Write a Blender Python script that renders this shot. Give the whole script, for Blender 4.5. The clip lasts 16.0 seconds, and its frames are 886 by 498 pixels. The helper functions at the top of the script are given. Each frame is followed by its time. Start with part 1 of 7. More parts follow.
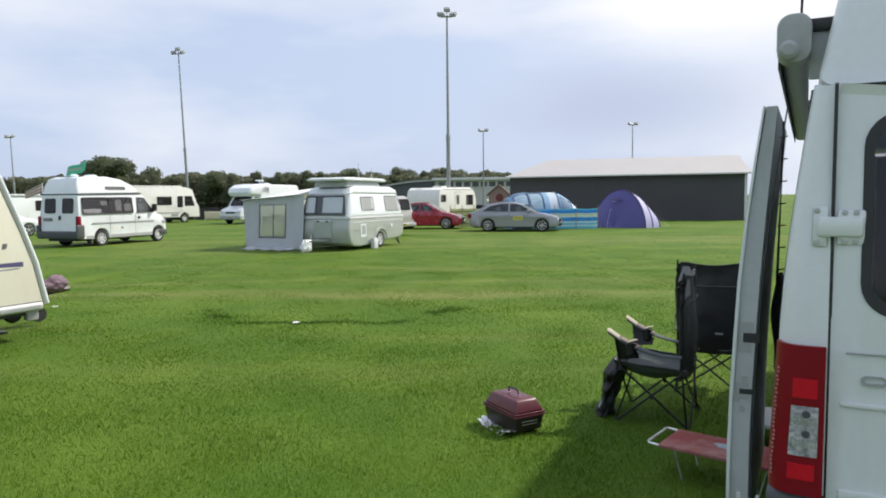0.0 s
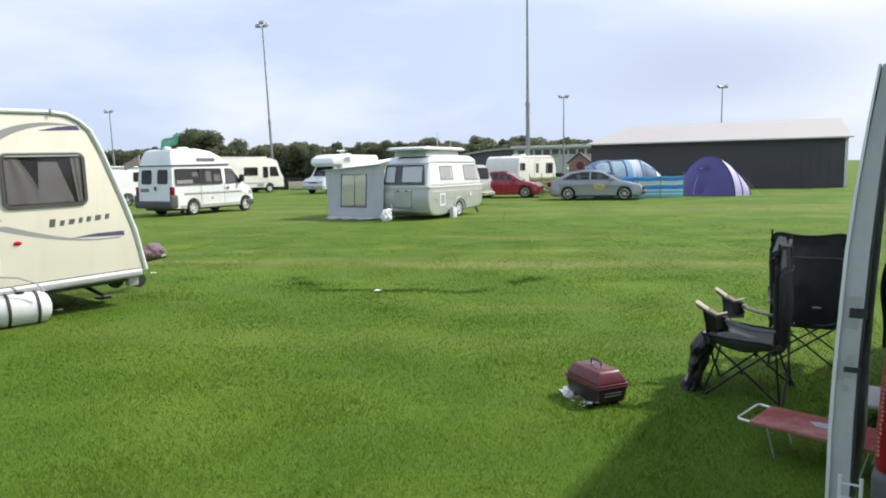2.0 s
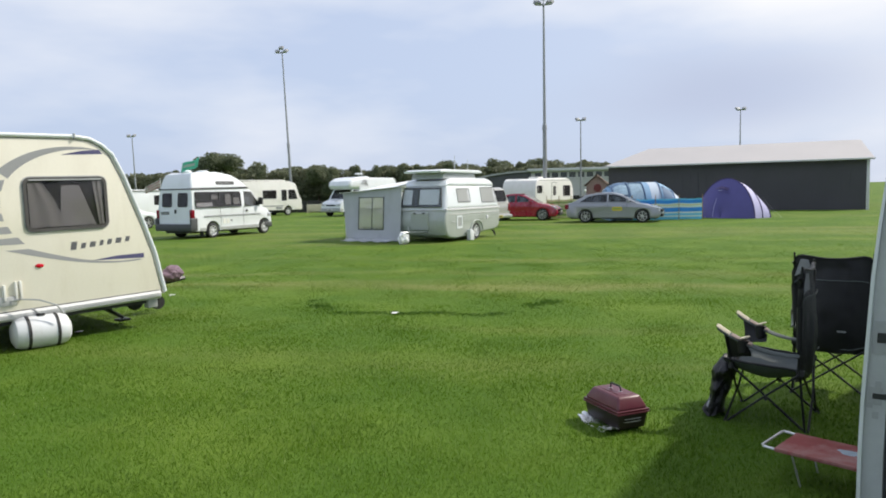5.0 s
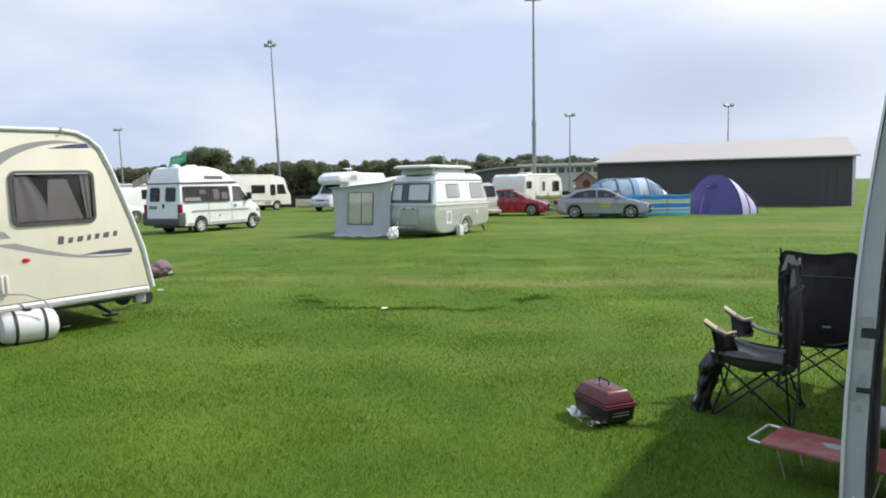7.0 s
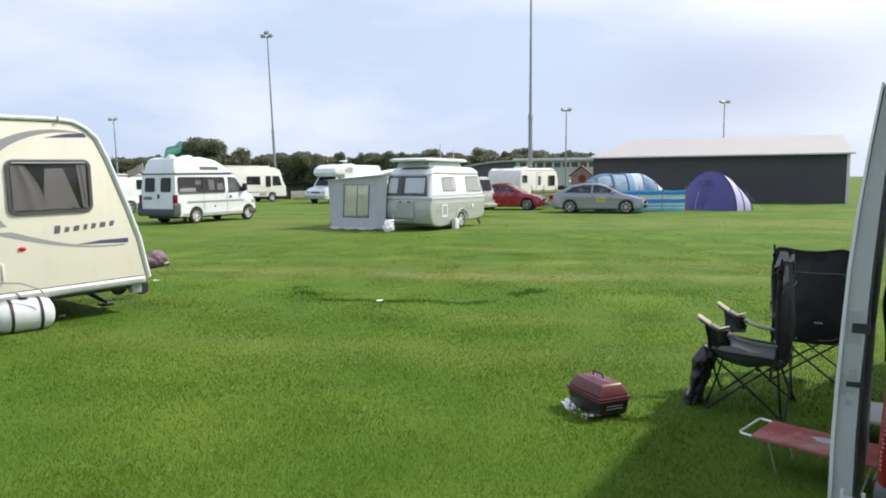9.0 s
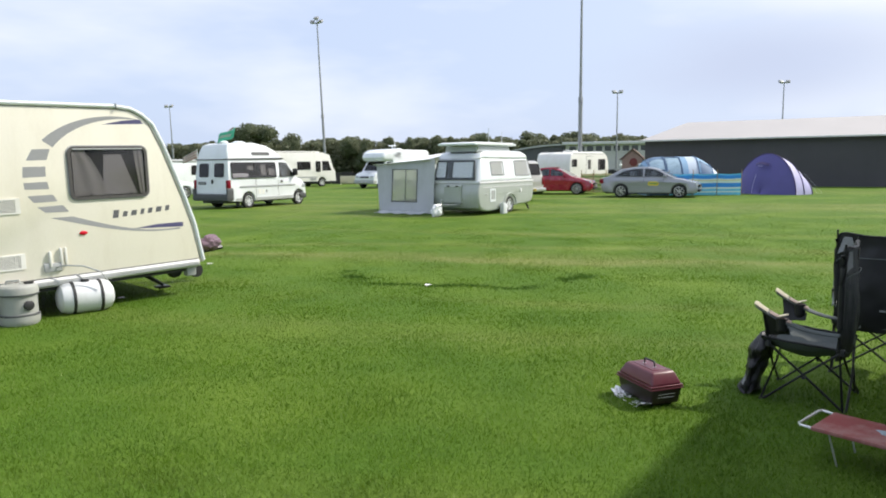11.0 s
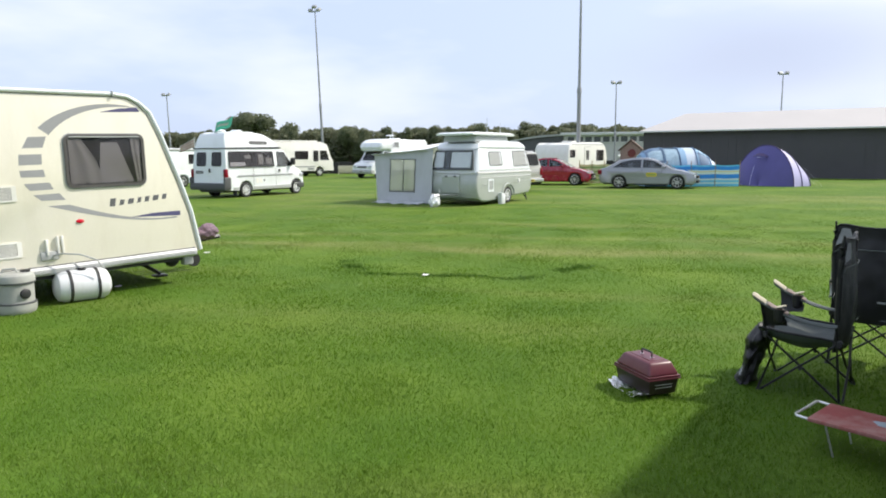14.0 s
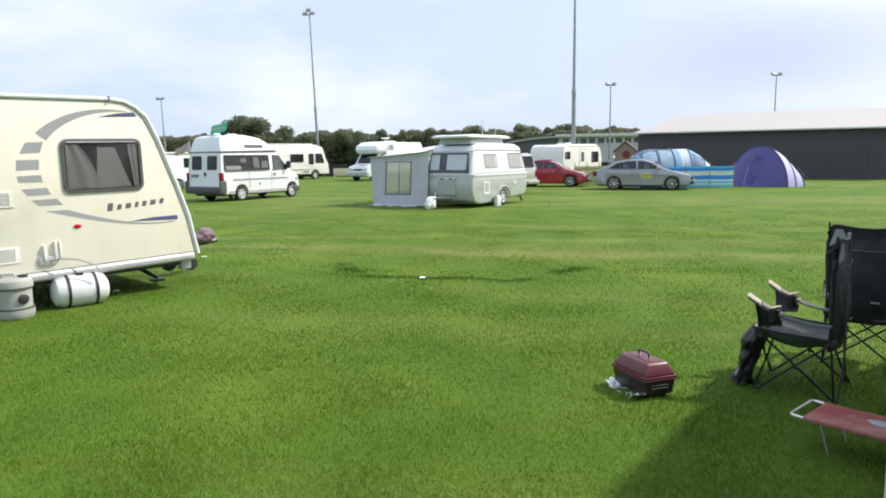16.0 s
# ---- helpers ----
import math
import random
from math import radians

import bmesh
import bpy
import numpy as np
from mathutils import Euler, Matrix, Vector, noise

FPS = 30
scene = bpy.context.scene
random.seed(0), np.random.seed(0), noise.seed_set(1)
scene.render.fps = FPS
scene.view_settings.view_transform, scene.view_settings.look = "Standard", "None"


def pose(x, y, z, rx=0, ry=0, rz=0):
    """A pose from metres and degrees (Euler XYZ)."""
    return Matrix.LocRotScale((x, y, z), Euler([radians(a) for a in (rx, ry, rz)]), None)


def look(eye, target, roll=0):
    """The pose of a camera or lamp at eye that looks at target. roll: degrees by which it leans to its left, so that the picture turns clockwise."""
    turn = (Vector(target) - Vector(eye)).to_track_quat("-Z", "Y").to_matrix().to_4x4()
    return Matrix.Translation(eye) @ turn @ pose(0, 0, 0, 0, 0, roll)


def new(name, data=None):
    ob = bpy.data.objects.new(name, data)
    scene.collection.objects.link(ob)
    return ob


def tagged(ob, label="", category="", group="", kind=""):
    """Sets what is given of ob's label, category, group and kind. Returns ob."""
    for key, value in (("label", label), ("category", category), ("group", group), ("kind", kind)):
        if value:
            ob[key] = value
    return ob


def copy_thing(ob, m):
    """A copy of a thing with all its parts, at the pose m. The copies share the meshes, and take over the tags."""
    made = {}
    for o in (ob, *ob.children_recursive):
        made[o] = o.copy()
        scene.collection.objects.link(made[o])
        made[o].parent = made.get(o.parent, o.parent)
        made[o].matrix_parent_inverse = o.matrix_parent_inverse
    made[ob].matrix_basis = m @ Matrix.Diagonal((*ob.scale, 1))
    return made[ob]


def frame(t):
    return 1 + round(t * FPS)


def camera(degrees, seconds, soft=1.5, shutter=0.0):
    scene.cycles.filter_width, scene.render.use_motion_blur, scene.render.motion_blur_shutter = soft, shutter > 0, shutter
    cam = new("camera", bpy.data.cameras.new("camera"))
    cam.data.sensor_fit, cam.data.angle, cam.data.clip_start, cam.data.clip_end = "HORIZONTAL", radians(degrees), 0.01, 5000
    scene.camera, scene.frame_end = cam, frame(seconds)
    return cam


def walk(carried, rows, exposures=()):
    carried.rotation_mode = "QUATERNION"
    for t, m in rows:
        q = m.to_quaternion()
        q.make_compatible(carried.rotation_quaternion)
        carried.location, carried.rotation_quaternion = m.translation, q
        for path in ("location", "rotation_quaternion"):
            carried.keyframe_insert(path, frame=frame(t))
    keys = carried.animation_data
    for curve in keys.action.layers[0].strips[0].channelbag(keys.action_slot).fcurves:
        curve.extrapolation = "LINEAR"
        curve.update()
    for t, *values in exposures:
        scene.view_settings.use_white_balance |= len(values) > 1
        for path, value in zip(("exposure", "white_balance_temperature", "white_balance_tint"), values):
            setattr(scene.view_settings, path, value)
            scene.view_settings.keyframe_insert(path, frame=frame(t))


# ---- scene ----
cam = camera(64.8, 16.0, soft=1.9)
PATH = [
    (0, (0.19, -0.026, 1.725), (0.174, 1.968, 1.577), -0.6),
    (0.5, (0.189, -0.024, 1.724), (0.186, 1.969, 1.562), -0.9),
    (1, (0.184, -0.008, 1.725), (0.163, 1.984, 1.543), -1.2),
    (1.5, (0.171, -0.009, 1.726), (0.038, 1.976, 1.52), -1.1),
    (2, (0.166, -0.004, 1.726), (-0.074, 1.968, 1.493), -1.1),
    (2.5, (0.179, 0.005, 1.729), (-0.06, 1.978, 1.505), -0.7),
    (3, (0.157, -0.026, 1.739), (-0.112, 1.949, 1.572), -0.8),
    (3.5, (0.124, -0.052, 1.746), (-0.386, 1.877, 1.61), -1.3),
    (4, (0.152, -0.009, 1.732), (-0.442, 1.896, 1.594), -1.8),
    (4.5, (0.164, 0.009, 1.721), (-0.261, 1.957, 1.57), -1.5),
    (5, (0.164, 0.015, 1.725), (-0.124, 1.987, 1.557), -1.2),
    (7.5, (0.158, -0.006, 1.727), (-0.087, 1.97, 1.543), -1.1),
    (8, (0.152, -0.017, 1.722), (-0.074, 1.962, 1.535), -1.1),
    (8.5, (0.147, -0.031, 1.728), (-0.078, 1.947, 1.536), -0.7),
    (9, (0.149, -0.033, 1.727), (-0.094, 1.942, 1.526), -0.4),
    (9.5, (0.141, -0.033, 1.728), (-0.128, 1.938, 1.52), -0.2),
    (10, (0.141, -0.021, 1.723), (-0.199, 1.937, 1.502), -0.3),
    (12.5, (0.146, 0.005, 1.721), (-0.242, 1.949, 1.462), -0.8),
    (13, (0.139, 0.003, 1.721), (-0.239, 1.949, 1.459), -0.7),
    (13.5, (0.136, -0.006, 1.72), (-0.237, 1.94, 1.452), -0.6),
    (14, (0.138, 0.011, 1.716), (-0.233, 1.957, 1.445), -0.4),
    (14.5, (0.136, 0.007, 1.718), (-0.234, 1.953, 1.443), -0.4),
    (15, (0.14, 0.009, 1.72), (-0.225, 1.955, 1.442), -0.7),
    (15.5, (0.134, -0.013, 1.723), (-0.23, 1.935, 1.448), -0.8),
    (16, (0.128, -0.03, 1.728), (-0.231, 1.92, 1.463), -0.7),
]
walk(cam, [(t, look(eye, aim, roll)) for t, eye, aim, roll in PATH], exposures=[(0, 0.14), (2, 0.31), (3, 0.32), (4, 0.12), (5, 0.09), (7.5, 0.22), (9, 0.28), (12.5, 0.34), (16, 0.44)])

# ---- sky and sun ----
SUN_AZ, SUN_EL = 64.0, 45.0          # azimuth clockwise from +y, and elevation, in degrees
world = bpy.data.worlds.new("sky")
scene.world = world
world.use_nodes = True
wn, wl = world.node_tree.nodes, world.node_tree.links
wn.clear()
w_out = wn.new("ShaderNodeOutputWorld")
w_bg = wn.new("ShaderNodeBackground")
w_sky = wn.new("ShaderNodeTexSky")
w_sky.sky_type, w_sky.sun_disc = "NISHITA", False
w_sky.sun_elevation, w_sky.sun_rotation = radians(SUN_EL), radians(SUN_AZ)
w_sky.air_density, w_sky.dust_density, w_sky.ozone_density = 1.0, 2.2, 1.6
w_co = wn.new("ShaderNodeTexCoord")
w_map = wn.new("ShaderNodeMapping")
w_map.inputs["Scale"].default_value = (1.0, 1.0, 3.2)
w_map.inputs["Location"].default_value = (1.15, 0.4, 0.6)
w_n = wn.new("ShaderNodeTexNoise")
w_n.inputs["Scale"].default_value, w_n.inputs["Detail"].default_value, w_n.inputs["Roughness"].default_value = 2.1, 5.0, 0.5
w_ramp = wn.new("ShaderNodeValToRGB")
w_ramp.color_ramp.elements[0].position, w_ramp.color_ramp.elements[1].position = 0.44, 0.74
w_mix = wn.new("ShaderNodeMixRGB")
w_mix.inputs["Color2"].default_value = (9.7, 9.9, 10.4, 1)
w_haze = wn.new("ShaderNodeMixRGB")
w_haze.inputs["Fac"].default_value = 0.8
w_haze.inputs["Color2"].default_value = (6.5, 7.6, 10.0, 1)
wl.new(w_co.outputs["Generated"], w_map.inputs["Vector"])
wl.new(w_map.outputs["Vector"], w_n.inputs["Vector"])
wl.new(w_n.outputs["Fac"], w_ramp.inputs["Fac"])
wl.new(w_sky.outputs["Color"], w_haze.inputs["Color1"])
wl.new(w_haze.outputs["Color"], w_mix.inputs["Color1"])
# thin cloud lies brighter round the sun
w_nrm, w_dot, w_pow, w_gain = wn.new("ShaderNodeVectorMath"), wn.new("ShaderNodeVectorMath"), wn.new("ShaderNodeMath"), wn.new("ShaderNodeMath")
w_nrm.operation, w_dot.operation, w_pow.operation, w_gain.operation = "NORMALIZE", "DOT_PRODUCT", "POWER", "MULTIPLY_ADD"
w_dot.inputs[1].default_value = (math.sin(radians(SUN_AZ)) * math.cos(radians(SUN_EL)), math.cos(radians(SUN_AZ)) * math.cos(radians(SUN_EL)), math.sin(radians(SUN_EL)))
w_pow.inputs[1].default_value, w_gain.inputs[1].default_value, w_pow.use_clamp, w_gain.use_clamp = 3.5, 1.25, True, True
wl.new(w_co.outputs["Generated"], w_nrm.inputs[0])
wl.new(w_nrm.outputs["Vector"], w_dot.inputs[0])
wl.new(w_dot.outputs["Value"], w_pow.inputs[0])
wl.new(w_pow.outputs[0], w_gain.inputs[0])
w_half = wn.new("ShaderNodeMath")
w_half.operation = "MULTIPLY"
w_half.inputs[1].default_value = 0.85
wl.new(w_ramp.outputs["Color"], w_half.inputs[0])
wl.new(w_half.outputs[0], w_gain.inputs[2])
wl.new(w_gain.outputs[0], w_mix.inputs["Fac"])


def cloud_bank(az, el, wide, tall, edge):
    """A soft cloud bank about a direction, its rim broken up by the cloud noise: 0 outside, 1 inside."""
    a, e = radians(az), radians(el)
    off, squash, size, rag, fade = (wn.new("ShaderNodeVectorMath"), wn.new("ShaderNodeVectorMath"), wn.new("ShaderNodeVectorMath"), wn.new("ShaderNodeMath"), wn.new("ShaderNodeMapRange"))
    off.operation, squash.operation, size.operation, rag.operation, fade.interpolation_type = "SUBTRACT", "MULTIPLY", "LENGTH", "MULTIPLY_ADD", "SMOOTHSTEP"
    off.inputs[1].default_value = (math.sin(a) * math.cos(e), math.cos(a) * math.cos(e), math.sin(e))
    squash.inputs[1].default_value = (1 / radians(wide), 1 / radians(wide), 1 / radians(tall))
    wl.new(w_nrm.outputs["Vector"], off.inputs[0])
    wl.new(off.outputs["Vector"], squash.inputs[0])
    wl.new(squash.outputs["Vector"], size.inputs[0])
    rag.inputs[1].default_value = -edge
    wl.new(w_n.outputs["Fac"], rag.inputs[0])
    wl.new(size.outputs["Value"], rag.inputs[2])
    fade.inputs["From Min"].default_value, fade.inputs["From Max"].default_value = 1.0 - edge * 0.5, 0.1 - edge * 0.5
    wl.new(rag.outputs[0], fade.inputs["Value"])
    return fade.outputs["Result"]


# a bright heap of cloud over the shed with a grey-blue underside
w_grey, w_lit = wn.new("ShaderNodeMixRGB"), wn.new("ShaderNodeMixRGB")
w_grey.inputs["Color2"].default_value, w_lit.inputs["Color2"].default_value = (5.7, 6.4, 8.2, 1), (10.6, 10.6, 10.8, 1)
wl.new(cloud_bank(12.0, 7.0, 17.0, 5.0, 1.1), w_grey.inputs["Fac"])
wl.new(cloud_bank(21.0, 15.5, 15.0, 6.5, 1.0), w_lit.inputs["Fac"])
wl.new(w_mix.outputs["Color"], w_grey.inputs["Color1"])
wl.new(w_grey.outputs["Color"], w_lit.inputs["Color1"])
wl.new(w_lit.outputs["Color"], w_bg.inputs["Color"])
wl.new(w_bg.outputs["Background"], w_out.inputs["Surface"])
w_bg.inputs["Strength"].default_value = 0.09

sun_data = bpy.data.lights.new("sun", "SUN")
sun_data.energy, sun_data.angle, sun_data.color = 4.0, radians(2.2), (1.0, 0.94, 0.84)
sun = new("sun", sun_data)
sun_dir = Vector((math.sin(radians(SUN_AZ)) * math.cos(radians(SUN_EL)), math.cos(radians(SUN_AZ)) * math.cos(radians(SUN_EL)), math.sin(radians(SUN_EL))))
sun.matrix_world = look(sun_dir * 200, (0, 0, 0))


# ---- materials ----
def mat(name, color, rough=0.5, metal=0.0, vary=0.12, fine=40.0, coarse=2.5, bump=0.0, coat=0.0, spec=0.5, dirt=None, dirt_amount=0.0, sheen=0.0, thin=0.0):
    """A node material: base colour varied at two scales, optional dirt and fine relief."""
    m = bpy.data.materials.new(name)
    m.use_nodes = True
    n, l = m.node_tree.nodes, m.node_tree.links
    b = n["Principled BSDF"]
    co = n.new("ShaderNodeTexCoord")
    n1, n2 = n.new("ShaderNodeTexNoise"), n.new("ShaderNodeTexNoise")
    n1.inputs["Scale"].default_value, n1.inputs["Detail"].default_value = fine, 3.0
    n2.inputs["Scale"].default_value, n2.inputs["Detail"].default_value = coarse, 5.0
    l.new(co.outputs["Object"], n1.inputs["Vector"])
    l.new(co.outputs["Object"], n2.inputs["Vector"])
    mul = n.new("ShaderNodeMath")
    mul.operation = "ADD"
    l.new(n1.outputs["Fac"], mul.inputs[0])
    l.new(n2.outputs["Fac"], mul.inputs[1])
    rng = n.new("ShaderNodeMapRange")
    rng.inputs["From Min"].default_value, rng.inputs["From Max"].default_value = 0.6, 1.4
    rng.inputs["To Min"].default_value, rng.inputs["To Max"].default_value = 1 - vary, 1 + vary
    l.new(mul.outputs[0], rng.inputs["Value"])
    vec = n.new("ShaderNodeVectorMath")
    vec.operation = "SCALE"
    vec.inputs[0].default_value = color[:3]
    l.new(rng.outputs["Result"], vec.inputs["Scale"])
    last = vec.outputs["Vector"]
    if dirt:
        n3 = n.new("ShaderNodeTexNoise")
        n3.inputs["Scale"].default_value, n3.inputs["Detail"].default_value, n3.inputs["Roughness"].default_value = 1.7, 8.0, 0.7
        mp = n.new("ShaderNodeMapping")
        mp.inputs["Scale"].default_value = (2.0, 2.0, 0.6)
        l.new(co.outputs["Object"], mp.inputs["Vector"])
        l.new(mp.outputs["Vector"], n3.inputs["Vector"])
        r3 = n.new("ShaderNodeMapRange")
        r3.inputs["From Min"].default_value, r3.inputs["From Max"].default_value = 0.48, 0.75
        r3.inputs["To Min"].default_value, r3.inputs["To Max"].default_value = 0.0, dirt_amount
        l.new(n3.outputs["Fac"], r3.inputs["Value"])
        mx = n.new("ShaderNodeMixRGB")
        mx.inputs["Color2"].default_value = (*dirt, 1)
        l.new(r3.outputs["Result"], mx.inputs["Fac"])
        l.new(last, mx.inputs["Color1"])
        last = mx.outputs["Color"]
    l.new(last, b.inputs["Base Color"])
    rr = n.new("ShaderNodeMapRange")
    rr.inputs["To Min"].default_value, rr.inputs["To Max"].default_value = max(0.02, rough - 0.08), min(1, rough + 0.1)
    l.new(n2.outputs["Fac"], rr.inputs["Value"])
    l.new(rr.outputs["Result"], b.inputs["Roughness"])
    b.inputs["Metallic"].default_value = metal
    b.inputs["Coat Weight"].default_value = coat
    b.inputs["Coat Roughness"].default_value = 0.06
    b.inputs["Specular IOR Level"].default_value = spec
    b.inputs["Sheen Weight"].default_value = sheen
    if bump:
        bp = n.new("ShaderNodeBump")
        bp.inputs["Strength"].default_value, bp.inputs["Distance"].default_value = bump, 0.01
        l.new(mul.outputs[0], bp.inputs["Height"])
        l.new(bp.outputs["Normal"], b.inputs["Normal"])
    if thin:
        tl, mx2 = n.new("ShaderNodeBsdfTranslucent"), n.new("ShaderNodeMixShader")
        l.new(last, tl.inputs["Color"])
        mx2.inputs["Fac"].default_value = thin
        l.new(b.outputs["BSDF"], mx2.inputs[1])
        l.new(tl.outputs["BSDF"], mx2.inputs[2])
        l.new(mx2.outputs["Shader"], n["Material Output"].inputs["Surface"])
    return m


def glass_mat(name, tint, gloss=0.06, milk=0.0):
    """A thin pane: tinted see-through, with gloss that grows at grazing angles."""
    m = bpy.data.materials.new(name)
    m.use_nodes = True
    n, l = m.node_tree.nodes, m.node_tree.links
    n.remove(n["Principled BSDF"])
    tr, gl, mx, fr = n.new("ShaderNodeBsdfTransparent"), n.new("ShaderNodeBsdfGlossy"), n.new("ShaderNodeMixShader"), n.new("ShaderNodeLayerWeight")
    tr.inputs["Color"].default_value = (*tint, 1)
    gl.inputs["Roughness"].default_value = gloss
    gl.inputs["Color"].default_value = (0.9, 0.92, 0.95, 1)
    pw, sc = n.new("ShaderNodeMath"), n.new("ShaderNodeMath")
    pw.operation, sc.operation = "POWER", "MULTIPLY_ADD"
    fr.inputs["Blend"].default_value = 0.5
    pw.inputs[1].default_value, sc.inputs[1].default_value, sc.inputs[2].default_value = 5.0, 0.85, 0.028
    l.new(fr.outputs["Facing"], pw.inputs[0])
    l.new(pw.outputs[0], sc.inputs[0])
    l.new(sc.outputs[0], mx.inputs["Fac"])
    l.new(tr.outputs["BSDF"], mx.inputs[1])
    l.new(gl.outputs["BSDF"], mx.inputs[2])
    last = mx.outputs["Shader"]
    if milk:
        tl, m2 = n.new("ShaderNodeBsdfTranslucent"), n.new("ShaderNodeMixShader")
        tl.inputs["Color"].default_value = (0.90, 0.90, 0.88, 1)
        m2.inputs["Fac"].default_value = milk
        l.new(last, m2.inputs[1])
        l.new(tl.outputs["BSDF"], m2.inputs[2])
        last = m2.outputs["Shader"]
    l.new(last, n["Material Output"].inputs["Surface"])
    return m


def foliage_mat(name, dark, light, scale=0.6):
    m = bpy.data.materials.new(name)
    m.use_nodes = True
    n, l = m.node_tree.nodes, m.node_tree.links
    b = n["Principled BSDF"]
    co, nz, geo, ob = n.new("ShaderNodeTexCoord"), n.new("ShaderNodeTexNoise"), n.new("ShaderNodeNewGeometry"), n.new("ShaderNodeObjectInfo")
    nz.inputs["Scale"].default_value = scale
    l.new(co.outputs["Object"], nz.inputs["Vector"])
    a1, a2 = n.new("ShaderNodeMath"), n.new("ShaderNodeMath")
    a1.operation = a2.operation = "MULTIPLY_ADD"
    a1.inputs[1].default_value = 0.5
    l.new(geo.outputs["Random Per Island"], a1.inputs[0])
    l.new(nz.outputs["Fac"], a1.inputs[2])
    a2.inputs[1].default_value = 0.3
    l.new(ob.outputs["Random"], a2.inputs[0])
    l.new(a1.outputs[0], a2.inputs[2])
    r = n.new("ShaderNodeMapRange")
    r.inputs["From Min"].default_value, r.inputs["From Max"].default_value = 0.4, 1.2
    l.new(a2.outputs[0], r.inputs["Value"])
    mx = n.new("ShaderNodeMixRGB")
    mx.inputs["Color1"].default_value, mx.inputs["Color2"].default_value = (*dark, 1), (*light, 1)
    l.new(r.outputs["Result"], mx.inputs["Fac"])
    l.new(mx.outputs["Color"], b.inputs["Base Color"])
    b.inputs["Roughness"].default_value = 0.6
    b.inputs["Specular IOR Level"].default_value = 0.25
    tl, ms = n.new("ShaderNodeBsdfTranslucent"), n.new("ShaderNodeMixShader")
    l.new(mx.outputs["Color"], tl.inputs["Color"])
    ms.inputs["Fac"].default_value = 0.4
    l.new(b.outputs["BSDF"], ms.inputs[1])
    l.new(tl.outputs["BSDF"], ms.inputs[2])
    l.new(ms.outputs["Shader"], n["Material Output"].inputs["Surface"])
    return m


CREAM = mat("cream_gelcoat", (0.75, 0.715, 0.61), 0.34, vary=0.03, coarse=1.2, coat=0.3, dirt=(0.5, 0.44, 0.32), dirt_amount=0.22)
CREAM_2 = mat("old_cream_paint", (0.78, 0.77, 0.73), 0.4, vary=0.04, coat=0.2, dirt=(0.5, 0.46, 0.36), dirt_amount=0.25)
WHITE = mat("white_paint", (0.76, 0.79, 0.82), 0.3, vary=0.03, coarse=1.5, coat=0.4, dirt=(0.42, 0.42, 0.38), dirt_amount=0.2)
VANWHITE = mat("van_white_paint", (0.72, 0.75, 0.75), 0.32, vary=0.03, coarse=2, coat=0.4, dirt=(0.40, 0.41, 0.38), dirt_amount=0.28)
# evenly greyer than the van's white, with random dirt patches on top
DOORGREY = mat("grey_door_paint", (0.46, 0.48, 0.48), 0.45, vary=0.06, coarse=4, dirt=(0.22, 0.22, 0.2), dirt_amount=0.45)
GREYPAINT = mat("grey_shell_paint", (0.40, 0.43, 0.40), 0.35, vary=0.05, coat=0.3, dirt=(0.25, 0.26, 0.22), dirt_amount=0.3)
SILVER = mat("silver_car_paint", (0.31, 0.32, 0.35), 0.3, metal=0.4, vary=0.03, fine=300, coat=0.8)
TRUCKSILVER = mat("truck_silver_paint", (0.52, 0.51, 0.48), 0.32, metal=0.4, vary=0.04, fine=300, coat=0.6, dirt=(0.3, 0.27, 0.22), dirt_amount=0.2)
REDCAR = mat("red_car_paint", (0.33, 0.008, 0.034), 0.26, vary=0.04, coat=0.8)
BLACKPL = mat("black_plastic", (0.025, 0.025, 0.027), 0.5, vary=0.2, bump=0.05)
DARKGREY = mat("dark_grey_plastic", (0.07, 0.073, 0.077), 0.55, vary=0.12, bump=0.05)
GREYPL = mat("grey_plastic", (0.36, 0.37, 0.37), 0.5, vary=0.08, bump=0.03)
TYRE = mat("tyre_rubber", (0.022, 0.022, 0.023), 0.8, vary=0.25, bump=0.2)
ALLOY = mat("wheel_alloy", (0.62, 0.62, 0.62), 0.35, metal=0.85, vary=0.1)
TRIMPL = mat("wheel_trim_plastic", (0.62, 0.63, 0.64), 0.4, vary=0.08)
STEEL = mat("galvanised_steel", (0.5, 0.51, 0.52), 0.45, metal=0.8, vary=0.2, dirt=(0.2, 0.17, 0.13), dirt_amount=0.4)
MASTMAT = mat("mast_steel", (0.30, 0.31, 0.32), 0.55, metal=0.4, vary=0.15)
DARKMET = mat("black_steel_tube", (0.02, 0.02, 0.022), 0.4, metal=0.5, vary=0.2)
DARKROOM = mat("dark_interior", (0.075, 0.072, 0.072), 0.8, vary=0.3)
CARDARK = mat("dark_car_interior", (0.02, 0.02, 0.022), 0.7, vary=0.3)
SEATS = mat("interior_cloth", (0.12, 0.12, 0.13), 0.9, vary=0.2)
CURTAIN = mat("net_curtain", (0.50, 0.48, 0.47), 0.9, vary=0.12)
BLINDGREY = mat("dull_grey_blind", (0.56, 0.54, 0.54), 0.8, vary=0.10)
WINFRAME = mat("grey_brown_window_frame", (0.085, 0.078, 0.076), 0.45, vary=0.12)
BLIND = mat("window_blind", (0.86, 0.84, 0.88), 0.8, vary=0.05)
GLASS = glass_mat("smoked_glass", (0.62, 0.62, 0.63))
CLEARGLASS = glass_mat("clear_glass", (0.88, 0.9, 0.9))
FILM = glass_mat("clear_film", (0.95, 0.96, 0.93), 0.12, 0.34)
